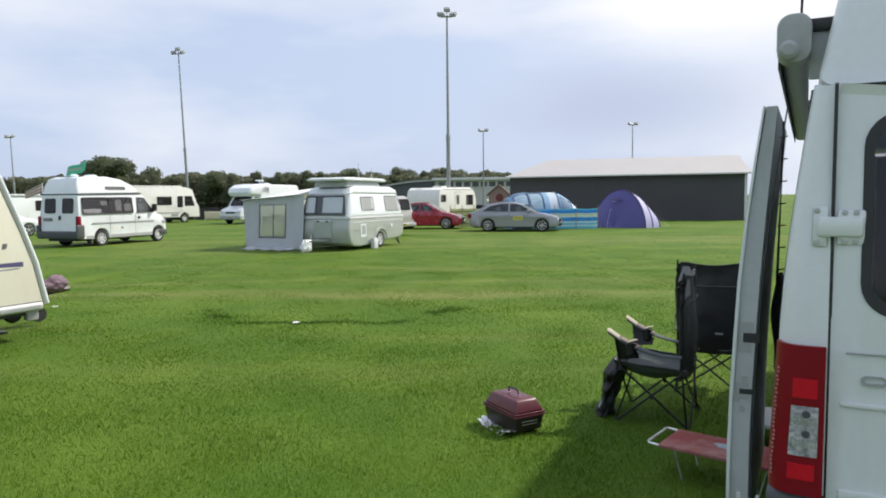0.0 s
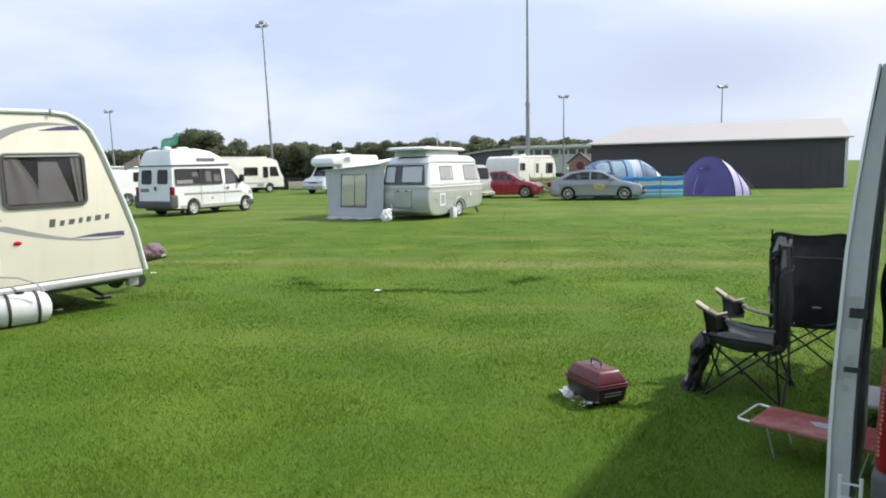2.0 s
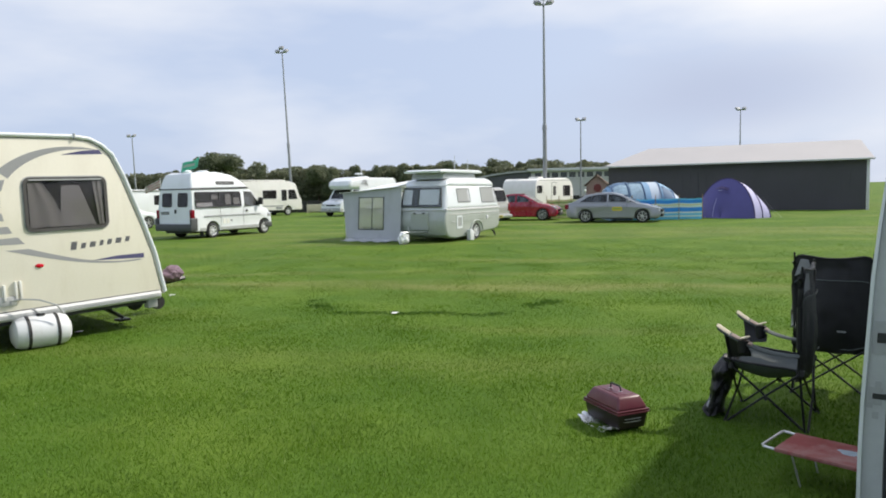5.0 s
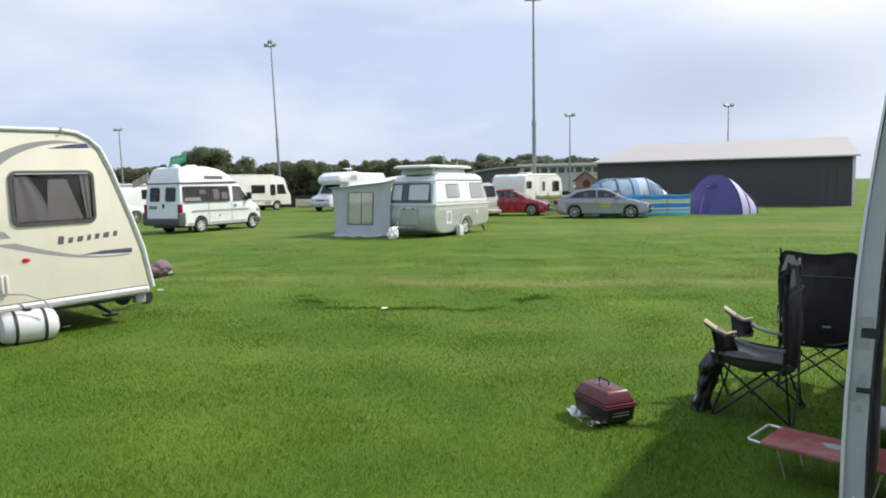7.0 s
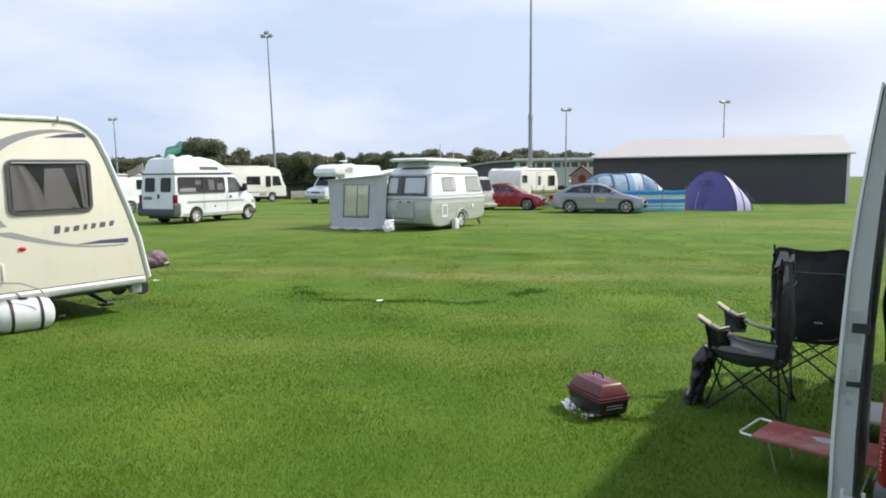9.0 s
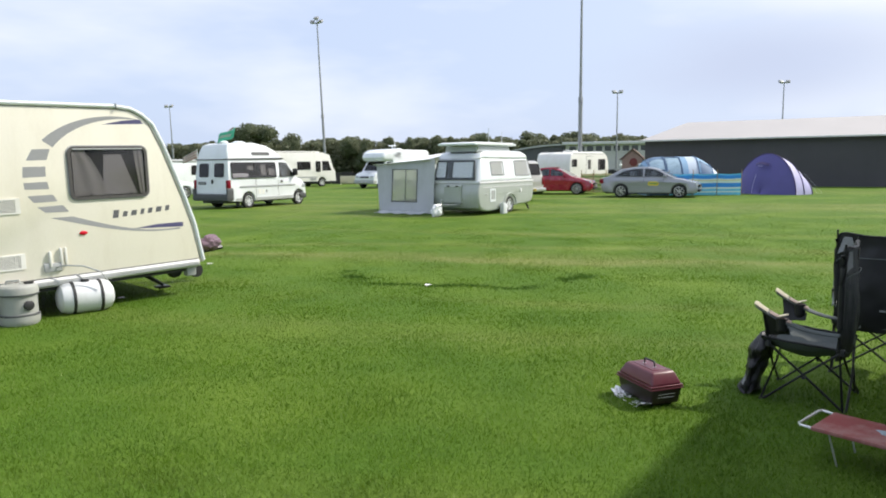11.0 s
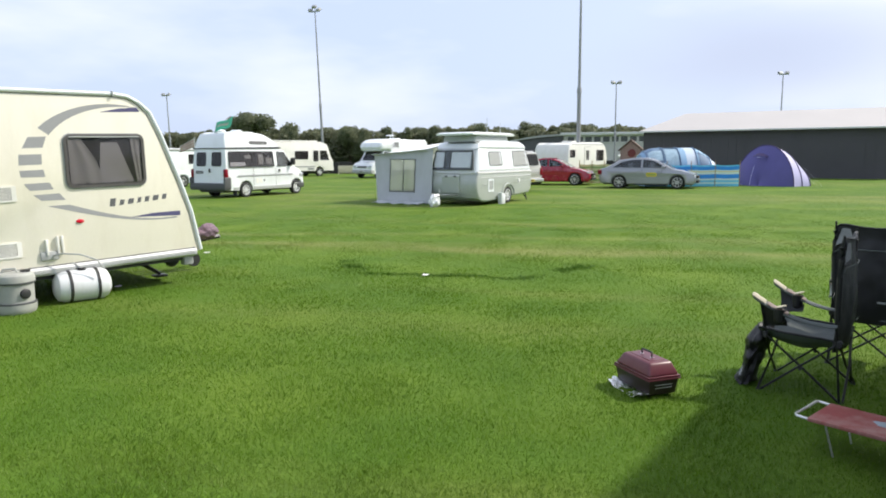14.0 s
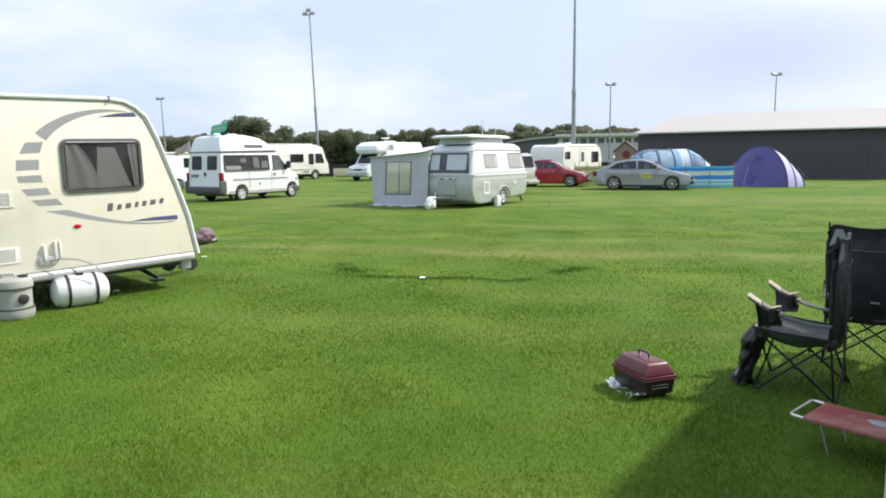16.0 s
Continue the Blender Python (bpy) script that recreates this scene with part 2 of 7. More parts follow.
GREYTRIM = mat("grey_stripe", (0.30, 0.31, 0.32), 0.4, vary=0.05)
DECALGREY = mat("silver_grey_decal", (0.33, 0.33, 0.34), 0.4, vary=0.05)
DECALBLUE = mat("navy_decal", (0.09, 0.085, 0.19), 0.4, vary=0.06)
DECALDARK = mat("dark_grey_decal", (0.12, 0.12, 0.13), 0.4, vary=0.06)
REDLENS = mat("red_lens", (0.21, 0.002, 0.014), 0.3, vary=0.1, coat=0.1, spec=0.25)
REDLENS_B = mat("bright_red_lens", (0.55, 0.003, 0.022), 0.25, vary=0.1, coat=0.1, spec=0.3)
CLEARLENS = mat("clear_lamp_lens", (0.40, 0.40, 0.42), 0.2, vary=0.75, fine=75, coarse=30, coat=0.3, bump=0.6)
STRAPRED = mat("rusty_strap", (0.20, 0.09, 0.06), 0.7, vary=0.2)
REFLEX = mat("pink_reflector", (0.5, 0.2, 0.22), 0.3, vary=0.1)
HEADLAMP = mat("headlamp_lens", (0.55, 0.57, 0.6), 0.1, metal=0.4, vary=0.2, coat=0.9)
PLATE_Y = mat("yellow_plate", (0.62, 0.5, 0.06), 0.5, vary=0.05)
PLATE_W = mat("white_plate", (0.7, 0.7, 0.68), 0.5, vary=0.05)
AWNCANVAS = mat("grey_awning_canvas", (0.46, 0.48, 0.50), 0.85, vary=0.08, fine=200, bump=0.2, dirt=(0.28, 0.28, 0.26), dirt_amount=0.3)
AWNROOF = mat("pale_awning_roof", (0.78, 0.79, 0.80), 0.7, vary=0.05, fine=200, bump=0.15)
SHEDWALL = mat("black_shed_cladding", (0.066, 0.063, 0.070), 0.7, vary=0.25, coarse=0.4, bump=0.1)
SHEDROOF = mat("pale_shed_roof", (0.42, 0.40, 0.395), 0.6, vary=0.06, coarse=0.5, dirt=(0.4, 0.38, 0.35), dirt_amount=0.25)
SHEDTRIM = mat("pale_trim", (0.6, 0.6, 0.6), 0.5, vary=0.08)
CHAIRFAB = mat("black_chair_fabric", (0.010, 0.010, 0.012), 0.48, vary=0.3, fine=250, bump=0.25)
CHAIRGREY = mat("dark_grey_chair_fabric", (0.100, 0.118, 0.116), 0.6, vary=0.18, fine=250, bump=0.25)
MESHGREY = mat("pale_grey_mesh", (0.28, 0.29, 0.30), 0.7, vary=0.25, fine=300, bump=0.2)
CHAIRPINK = mat("dusty_pink_arm_pad", (0.26, 0.20, 0.18), 0.75, vary=0.15, fine=200, bump=0.2)
CHAIRTAN = mat("tan_arm_webbing", (0.50, 0.45, 0.35), 0.8, vary=0.12, fine=200, bump=0.2)
BBQRED = mat("maroon_enamel", (0.100, 0.014, 0.026), 0.38, vary=0.12, coat=0.15, dirt=(0.16, 0.07, 0.07), dirt_amount=0.35)
BBQBLACK = mat("black_enamel", (0.022, 0.012, 0.014), 0.4, vary=0.2)
FOIL = mat("crumpled_foil", (0.85, 0.85, 0.86), 0.34, metal=0.85, vary=0.1, fine=60, bump=0.6)
TABLERED = mat("faded_red_tabletop", (0.25, 0.045, 0.040), 0.78, vary=0.12, bump=0.1, dirt=(0.5, 0.4, 0.36), dirt_amount=0.5)
BLUESPLAT = mat("pale_blue_stain", (0.3, 0.38, 0.44), 0.6, vary=0.2)
ALU = mat("aluminium_tube", (0.72, 0.72, 0.72), 0.35, metal=0.8, vary=0.1)
TENTBLUE = mat("pale_blue_tent_fabric", (0.20, 0.34, 0.50), 0.7, vary=0.1, fine=120, bump=0.15)
TENTDARK = mat("dark_blue_tent_fabric", (0.085, 0.15, 0.25), 0.7, vary=0.12, fine=120, bump=0.15)
TENTPALE = mat("pale_tent_window", (0.24, 0.35, 0.44), 0.35, vary=0.3, coarse=5, fine=30)
TENTWHITE = mat("white_tent_fabric", (0.46, 0.53, 0.62), 0.7, vary=0.06, fine=120)
PURPLE = mat("purple_tent_fabric", (0.085, 0.075, 0.25), 0.6, vary=0.12, fine=120, bump=0.15)
LILAC = mat("lilac_tent_fabric", (0.42, 0.40, 0.62), 0.6, vary=0.08, fine=120, bump=0.15)
PURPLE_D = mat("dark_purple_piping", (0.05, 0.035, 0.12), 0.7, vary=0.1)
WBLUE = mat("windbreak_blue", (0.07, 0.36, 0.75), 0.8, vary=0.1, thin=0.4)
WPALE = mat("windbreak_pale", (0.70, 0.82, 0.76), 0.8, vary=0.08, thin=0.4)
WCYAN = mat("windbreak_cyan", (0.20, 0.62, 0.80), 0.8, vary=0.08, thin=0.4)
WGREEN = mat("windbreak_green", (0.28, 0.46, 0.16), 0.8, vary=0.1, thin=0.4)
WYELLOW = mat("windbreak_cream", (0.66, 0.66, 0.40), 0.8, vary=0.08, thin=0.4)
WOODPOLE = mat("wooden_pole", (0.30, 0.21, 0.12), 0.7, vary=0.2)
FLAGGREEN = mat("green_flag_cloth", (0.16, 0.58, 0.44), 0.8, vary=0.15, thin=0.4)
FLAGPALE = mat("pale_flag_cloth", (0.62, 0.66, 0.60), 0.8, vary=0.1, thin=0.4)
FLAGRED = mat("faded_red_flag_cloth", (0.48, 0.20, 0.18), 0.8, vary=0.1, thin=0.4)
COVERPURPLE = mat("plum_cover_cloth", (0.19, 0.125, 0.165), 0.7, vary=0.2, bump=0.3, fine=30)
BARRELWHITE = mat("white_polythene", (0.66, 0.68, 0.70), 0.45, vary=0.05, dirt=(0.4, 0.38, 0.33), dirt_amount=0.4)
BARRELGREY = mat("grey_polythene", (0.36, 0.37, 0.35), 0.5, vary=0.08, dirt=(0.25, 0.23, 0.2), dirt_amount=0.4)
BARK = mat("bark", (0.11, 0.085, 0.06), 0.9, vary=0.3, bump=0.5)
# far leaf greens are paled and greyed, so the colour carries the haze
LEAF = foliage_mat("hazed_tree_leaves", (0.112, 0.138, 0.084), (0.200, 0.222, 0.132))
HEDGE = foliage_mat("hazed_hedge_leaves", (0.120, 0.140, 0.088), (0.210, 0.220, 0.138), 0.3)
# darker leaf copy for solid cores: the shade within is in the colour
CORELEAF = foliage_mat("shade_toned_leaves", (0.090, 0.112, 0.062), (0.135, 0.155, 0.088))
BUILDWHITE = mat("pale_render", (0.50, 0.50, 0.48), 0.8, vary=0.08, coarse=0.6)
BUILDDARK = mat("window_band", (0.07, 0.075, 0.08), 0.3, vary=0.2)
KIOSKBRICK = mat("pinkish_brown_brick", (0.30, 0.20, 0.18), 0.8, vary=0.2)
KIOSKSIGN = mat("dark_red_sign", (0.16, 0.03, 0.03), 0.6, vary=0.2)
LIGHTGLOBE = mat("white_globe", (0.9, 0.9, 0.88), 0.4, vary=0.02)
FENCEDARK = mat("dark_fence_boards", (0.035, 0.033, 0.034), 0.8, vary=0.3)
FENCECREAM = mat("cream_boards", (0.66, 0.60, 0.46), 0.7, vary=0.1)
ROOFTILE = mat("brown_roof_tiles", (0.16, 0.10, 0.08), 0.8, vary=0.2)
LITTER = mat("white_paper", (0.8, 0.8, 0.8), 0.7, vary=0.05)


# ---- mesh helpers ----
def part(name, bm, material, parent=None, label="", smooth=True, at=None):
    """Links a bmesh as one mesh object, under a thing or a part."""
    me = bpy.data.meshes.new(name)
    bmesh.ops.recalc_face_normals(bm, faces=bm.faces)
    bm.to_mesh(me)
    bm.free()
    me.materials.append(material)
    if smooth:
        me.polygons.foreach_set("use_smooth", [len(p.vertices) < 9 for p in me.polygons])
        me.set_sharp_from_angle(angle=radians(32))
    ob = new(name, me)
    if parent:
        ob.parent = parent
    if at is not None:
        ob.matrix_basis = at
    if label:
        ob["label"] = label
    return ob


def twin(ob, m, parent=None):
    """Another object on the same mesh, with its children."""
    c = copy_thing(ob, m)
    c.parent = parent or ob.parent
    return c


def thing(name, m, label, category, group="", kind=""):
    ob = new(name)
    ob.empty_display_size = 0.2
    ob.matrix_world = m
    return tagged(ob, label, category, group, kind)


def B():
    return bmesh.new()


def merge(bm, tmp):
    me = bpy.data.meshes.new("tmp")
    tmp.to_mesh(me)
    tmp.free()
    bm.from_mesh(me)
    bpy.data.meshes.remove(me)
    return bm


def box(bm, x0, x1, y0, y1, z0, z1, bev=0.0, seg=2, m=None):
    t = B()
    bmesh.ops.create_cube(t, size=1.0, matrix=Matrix.Translation(((x0 + x1) / 2, (y0 + y1) / 2, (z0 + z1) / 2)) @ Matrix.Diagonal((abs(x1 - x0), abs(y1 - y0), abs(z1 - z0), 1)))
    if bev:
        bmesh.ops.bevel(t, geom=t.edges[:], offset=bev, segments=seg, affect="EDGES", profile=0.5)
    if m is not None:
        t.transform(m)
    return merge(bm, t)


def hull(bm, pts, x0, x1, bev=0.03, seg=2, warp=None):
    """A side outline in (y, z), drawn out from x0 to x1, with rounded edges, then warped."""
    t = B()
    a = [t.verts.new((x0, y, z)) for y, z in pts]
    b = [t.verts.new((x1, y, z)) for y, z in pts]
    n = len(pts)
    t.faces.new(a)
    t.faces.new(b[::-1])
    for i in range(n):
        t.faces.new((a[i], b[i], b[(i + 1) % n], a[(i + 1) % n]))
    bmesh.ops.recalc_face_normals(t, faces=t.faces)
    if bev:
        rim = [e for e in t.edges if abs(e.verts[0].co.x - e.verts[1].co.x) < 1e-6]
        bmesh.ops.bevel(t, geom=rim, offset=bev, segments=seg, affect="EDGES", profile=0.5, clamp_overlap=True)
    if warp:
        for v in t.verts:
            v.co = Vector(warp(*v.co))
    return merge(bm, t)


def slab(bm, pts, place, d0, d1):
    """A flat outline in (u, v), thick from d0 to d1, laid by place(u, v, d)."""
    t = B()
    a = [t.verts.new(place(u, v, d0)) for u, v in pts]
    b = [t.verts.new(place(u, v, d1)) for u, v in pts]
    n = len(pts)
    t.faces.new(a[::-1])
    t.faces.new(b)
    for i in range(n):
        t.faces.new((a[i], a[(i + 1) % n], b[(i + 1) % n], b[i]))
    bmesh.ops.recalc_face_normals(t, faces=t.faces)
    return merge(bm, t)


def ring(bm, outer, inner, place, d0, d1):
    """A frame between two outlines of as many points."""
    t = B()
    n = len(outer)
    vs = [[t.verts.new(place(u, v, d)) for u, v in o] for o in (outer, inner) for d in (d0, d1)]
    for i in range(n):
        j = (i + 1) % n
        for p, q in ((1, 3), (0, 1), (2, 3), (0, 2)):
            t.faces.new((vs[p][i], vs[p][j], vs[q][j], vs[q][i]))
    bmesh.ops.recalc_face_normals(t, faces=t.faces)
    return merge(bm, t)


def rr(u0, u1, v0, v1, r, n=5, skew=0.0):
    """A rectangle with round corners; skew moves the top along u."""
    out = []
    for cu, cv, a0 in ((u1 - r, v0 + r, -90), (u1 - r, v1 - r, 0), (u0 + r, v1 - r, 90), (u0 + r, v0 + r, 180)):
        for i in range(n + 1):
            a = radians(a0 + 90 * i / n)
            u, v = cu + r * math.cos(a), cv + r * math.sin(a)
            out.append((u + skew * (v - v0) / (v1 - v0), v))
    return out


def grow(pts, d):
    cu, cv = sum(p[0] for p in pts) / len(pts), sum(p[1] for p in pts) / len(pts)
    du, dv = max(p[0] for p in pts) - cu, max(p[1] for p in pts) - cv
    return [(cu + (u - cu) * (1 + d / du), cv + (v - cv) * (1 + d / dv)) for u, v in pts]


def tube(bm, pts, r, seg=8, closed=False, r2=None):
    pts = [Vector(p) for p in pts]
    n = len(pts)
    rings = []
    for i, p in enumerate(pts):
        if closed:
            d = (pts[(i + 1) % n] - pts[i - 1]).normalized()
        else:
            d = (pts[min(i + 1, n - 1)] - pts[max(i - 1, 0)]).normalized()
        q = d.to_track_quat("Z", "Y")
        rad = r if r2 is None else r + (r2 - r) * i / (n - 1)
        rings.append([bm.verts.new(p + q @ Vector((rad * math.cos(2 * math.pi * k / seg), rad * math.sin(2 * math.pi * k / seg), 0))) for k in range(seg)])
    for i in range(n if closed else n - 1):
        a, b = rings[i], rings[(i + 1) % n]
        for k in range(seg):
            bm.faces.new((a[k], a[(k + 1) % seg], b[(k + 1) % seg], b[k]))
    if not closed:
        bm.faces.new(rings[0][::-1])
        bm.faces.new(rings[-1])
    return bm


def lathe(bm, prof, seg=24, m=None, cap=True):
    """An outline of (radius, height) turned about z."""
    t = B()
    rings = []
    for r, z in prof:
        rings.append([t.verts.new((r * math.cos(2 * math.pi * k / seg), r * math.sin(2 * math.pi * k / seg), z)) for k in range(seg)])
    for a, b in zip(rings, rings[1:]):
        for k in range(seg):
            t.faces.new((a[k], a[(k + 1) % seg], b[(k + 1) % seg], b[k]))
    if cap:
        t.faces.new(rings[0][::-1])
        t.faces.new(rings[-1])
    bmesh.ops.remove_doubles(t, verts=t.verts, dist=1e-5)
    if m is not None:
        t.transform(m)
    return merge(bm, t)


def sheet(bm, fn, nu, nv, thick=0.0):
    """A curved sheet fn(u, v), u and v from 0 to 1; with thickness along its normals if given."""
    t = B()
    g = [[t.verts.new(fn(i / nu, j / nv)) for j in range(nv + 1)] for i in range(nu + 1)]
    for i in range(nu):
        for j in range(nv):
            t.faces.new((g[i][j], g[i + 1][j], g[i + 1][j + 1], g[i][j + 1]))
    if thick:
        bmesh.ops.recalc_face_normals(t, faces=t.faces)
        t.normal_update()
        bmesh.ops.solidify(t, geom=t.faces[:], thickness=thick)
    return merge(bm, t)


def right_side(xs):
    return lambda u, v, d: Vector((xs(v) + d, u, v))


def left_side(xs):
    return lambda u, v, d: Vector((-xs(v) - d, u, v))


def end_face(ys, sign=1):
    """An end wall: u across, v up; d outwards along sign * y."""
    return lambda u, v, d: Vector((u, ys(v) + sign * d, v))


def window(parent, pts, place, frame_w=0.03, proud=0.012, glass=GLASS, frame_mat=BLACKPL, inside=None, name="window", lab=""):
    """A window: frame, dark room behind, things hung inside and the pane over them."""
    bm = ring(B(), grow(pts, frame_w), pts, place, -0.004, proud)
    w = part(name, bm, frame_mat, parent, lab)
    part("room", slab(B(), pts, place, 0.001, 0.003), DARKROOM, w)
    for nm, pp, mt in inside or ():
        part(nm, slab(B(), pp, place, 0.0035, 0.006), mt, w)
    pane = part("pane", slab(B(), pts, place, 0.008, 0.010), glass, w)
    pane.visible_shadow = False
    return w


def wheel_mesh(r, w, spokes, rim_r, rim_mat, style):
    """Tyre and rim of a wheel that turns about x, its outer face at +x."""
    turn = Matrix.Rotation(radians(90), 4, "Y")
    tyre = lathe(B(), [(rim_r, -w / 2), (r - 0.03, -w / 2), (r - 0.006, -w / 2 + 0.02), (r, -w / 4), (r, w / 4), (r - 0.006, w / 2 - 0.02), (r - 0.03, w / 2), (rim_r + 0.005, w / 2 - 0.005), (rim_r, w / 2 - 0.03)], 28, turn, False)
    rim = lathe(B(), [(rim_r + 0.004, w / 2 - 0.004), (rim_r - 0.012, w / 2 - 0.002), (rim_r - 0.02, w / 2 - 0.03), (rim_r - 0.022, 0.0), (rim_r - 0.024, -w / 4)], 28, turn, False)
    d = w / 2 - 0.025
    for i in range(spokes):
        a = 2 * math.pi * i / spokes
        m = Matrix.Rotation(a, 4, "X")
        wd = rim_r * (0.62 if style == "alloy" else 0.95) / spokes
        box(rim, d - 0.02, d, -wd, wd, 0.03, rim_r - 0.012, 0.008, 1, m)
    lathe(rim, [(0.055, d - 0.02), (0.055, d + 0.004), (0.045, d + 0.012), (0.0, d + 0.012)], 16, turn)
    return tyre, rim


def wheels(parent, spots, r, w, spokes=5, rim_r=None, rim_mat=ALLOY, style="alloy", mid=0.0):
    """Wheels at (x, y); the outer face looks away from the middle."""
    tyre, rim = wheel_mesh(r, w, spokes, rim_r or r * 0.66, rim_mat, style)
    first = part("wheel", tyre, TYRE, parent)
    part("rim", rim, rim_mat, first)
    # dark disc added behind the spokes, standing in for shade inside the rim
    part("brake_disc", lathe(B(), [(0.03, -w / 4), (rim_r - 0.02, -w / 4), (rim_r - 0.03, -w / 4 + 0.012), (0.0, -w / 4 + 0.012)], 20, Matrix.Rotation(radians(90), 4, "Y")), BLACKPL, first)
    for i, (x, y) in enumerate(spots):
        m = pose(x, y, r - 0.012, 20 * i, 0, 0) if x > mid else pose(x, y, r - 0.012, 0, 0, 180)
        if i == 0:
            first.matrix_basis = m
        else:
            twin(first, m)
    return first


def place_at(x, y, heading, z=0.0):
    """The pose of a vehicle whose front looks along heading, degrees clockwise from +y."""
    return pose(x, y, z, 0, 0, -heading)


# ---- ground ----
def tyre_lines(n, l, co):
    """Two worn lines across the field, wandering a little: 0 off them, up to 1 on them."""
    sep, nz = n.new("ShaderNodeSeparateXYZ"), n.new("ShaderNodeTexNoise")
    nz.inputs["Scale"].default_value, nz.inputs["Detail"].default_value = 0.16, 7.0
    l.new(co.outputs["Object"], sep.inputs["Vector"])
    l.new(co.outputs["Object"], nz.inputs["Vector"])

    def op(kind, a, b=None, c=None, clamp=False):
        x = n.new("ShaderNodeMath")
        x.operation, x.use_clamp = kind, clamp
        for i, v in enumerate((a, b, c)):
            if v is None:
                continue
            if isinstance(v, (int, float)):
                x.inputs[i].default_value = v
            else:
                l.new(v, x.inputs[i])
        return x.outputs[0]

    y = op("MULTIPLY_ADD", nz.outputs["Fac"], 5.0, op("MULTIPLY_ADD", sep.outputs["X"], 0.06, sep.outputs["Y"]))
    total = None
    for c, w, k in ((14.8, 0.5, 0.75), (16.6, 0.6, 0.55), (30.0, 3.0, 0.5)):
        off = op("ABSOLUTE", op("SUBTRACT", y, c))
        one = op("MULTIPLY", op("SUBTRACT", 1.0, op("DIVIDE", off, w), clamp=True), k)
        total = one if total is None else op("MAXIMUM", total, one)
    return op("MULTIPLY", total, op("MULTIPLY_ADD", nz.outputs["Fac"], 1.6, -0.1, clamp=True))


def grass_ground_mat():
    m = bpy.data.materials.new("mown_grass")
    m.use_nodes = True
    n, l = m.node_tree.nodes, m.node_tree.links
    b = n["Principled BSDF"]
    co = n.new("ShaderNodeTexCoord")

    def noise_node(scale, detail, sx=1.0, sy=1.0, turn=0.0):
        mp = n.new("ShaderNodeMapping")
        mp.inputs["Scale"].default_value = (sx, sy, 1)
        mp.inputs["Rotation"].default_value = (0, 0, radians(turn))
        z = n.new("ShaderNodeTexNoise")
        z.inputs["Scale"].default_value, z.inputs["Detail"].default_value = scale, detail
        l.new(co.outputs["Object"], mp.inputs["Vector"])
        l.new(mp.outputs["Vector"], z.inputs["Vector"])
        return z.outputs["Fac"]

    def ramp(fac, a, b_):
        r = n.new("ShaderNodeMapRange")
        r.inputs["From Min"].default_value, r.inputs["From Max"].default_value = a, b_
        l.new(fac, r.inputs["Value"])
        return r.outputs["Result"]

    def mix(fac, c1, c2):
        x = n.new("ShaderNodeMixRGB")
        for k, c in (("Color1", c1), ("Color2", c2)):
            if isinstance(c, tuple):
                x.inputs[k].default_value = (*c, 1)
            else:
                l.new(c, x.inputs[k])
        l.new(fac, x.inputs["Fac"])
        return x.outputs["Color"]

    blades = mix(ramp(noise_node(90, 4), 0.3, 0.7), GRASS_DARK, GRASS_MID)
    patch = mix(ramp(noise_node(0.55, 5), 0.42, 0.66), blades, GRASS_LIGHT)
    # worn tyre lines run across the field, dry and yellowish
    dry = ramp(noise_node(0.55, 6, 0.12, 1.0, 4), 0.52, 0.72)
    half = n.new("ShaderNodeMath")
    half.operation = "MULTIPLY"
    half.inputs[1].default_value = 0.75
    l.new(dry, half.inputs[0])
    col = mix(tyre_lines(n, l, co), mix(half.outputs[0], patch, GRASS_DRY), GRASS_WORN)
    l.new(col, b.inputs["Base Color"])
    b.inputs["Roughness"].default_value = 0.8
    b.inputs["Specular IOR Level"].default_value = 0.15
    bp = n.new("ShaderNodeBump")
    bp.inputs["Strength"].default_value, bp.inputs["Distance"].default_value = 0.5, 0.03
    l.new(noise_node(45, 3), bp.inputs["Height"])
    l.new(bp.outputs["Normal"], b.inputs["Normal"])
    return m


GRASS_DARK, GRASS_MID, GRASS_LIGHT, GRASS_DRY = (0.050, 0.105, 0.009), (0.084, 0.158, 0.014), (0.110, 0.175, 0.019), (0.150, 0.170, 0.045)
GRASS_WORN = (0.195, 0.205, 0.068)
GRASSMAT = grass_ground_mat()


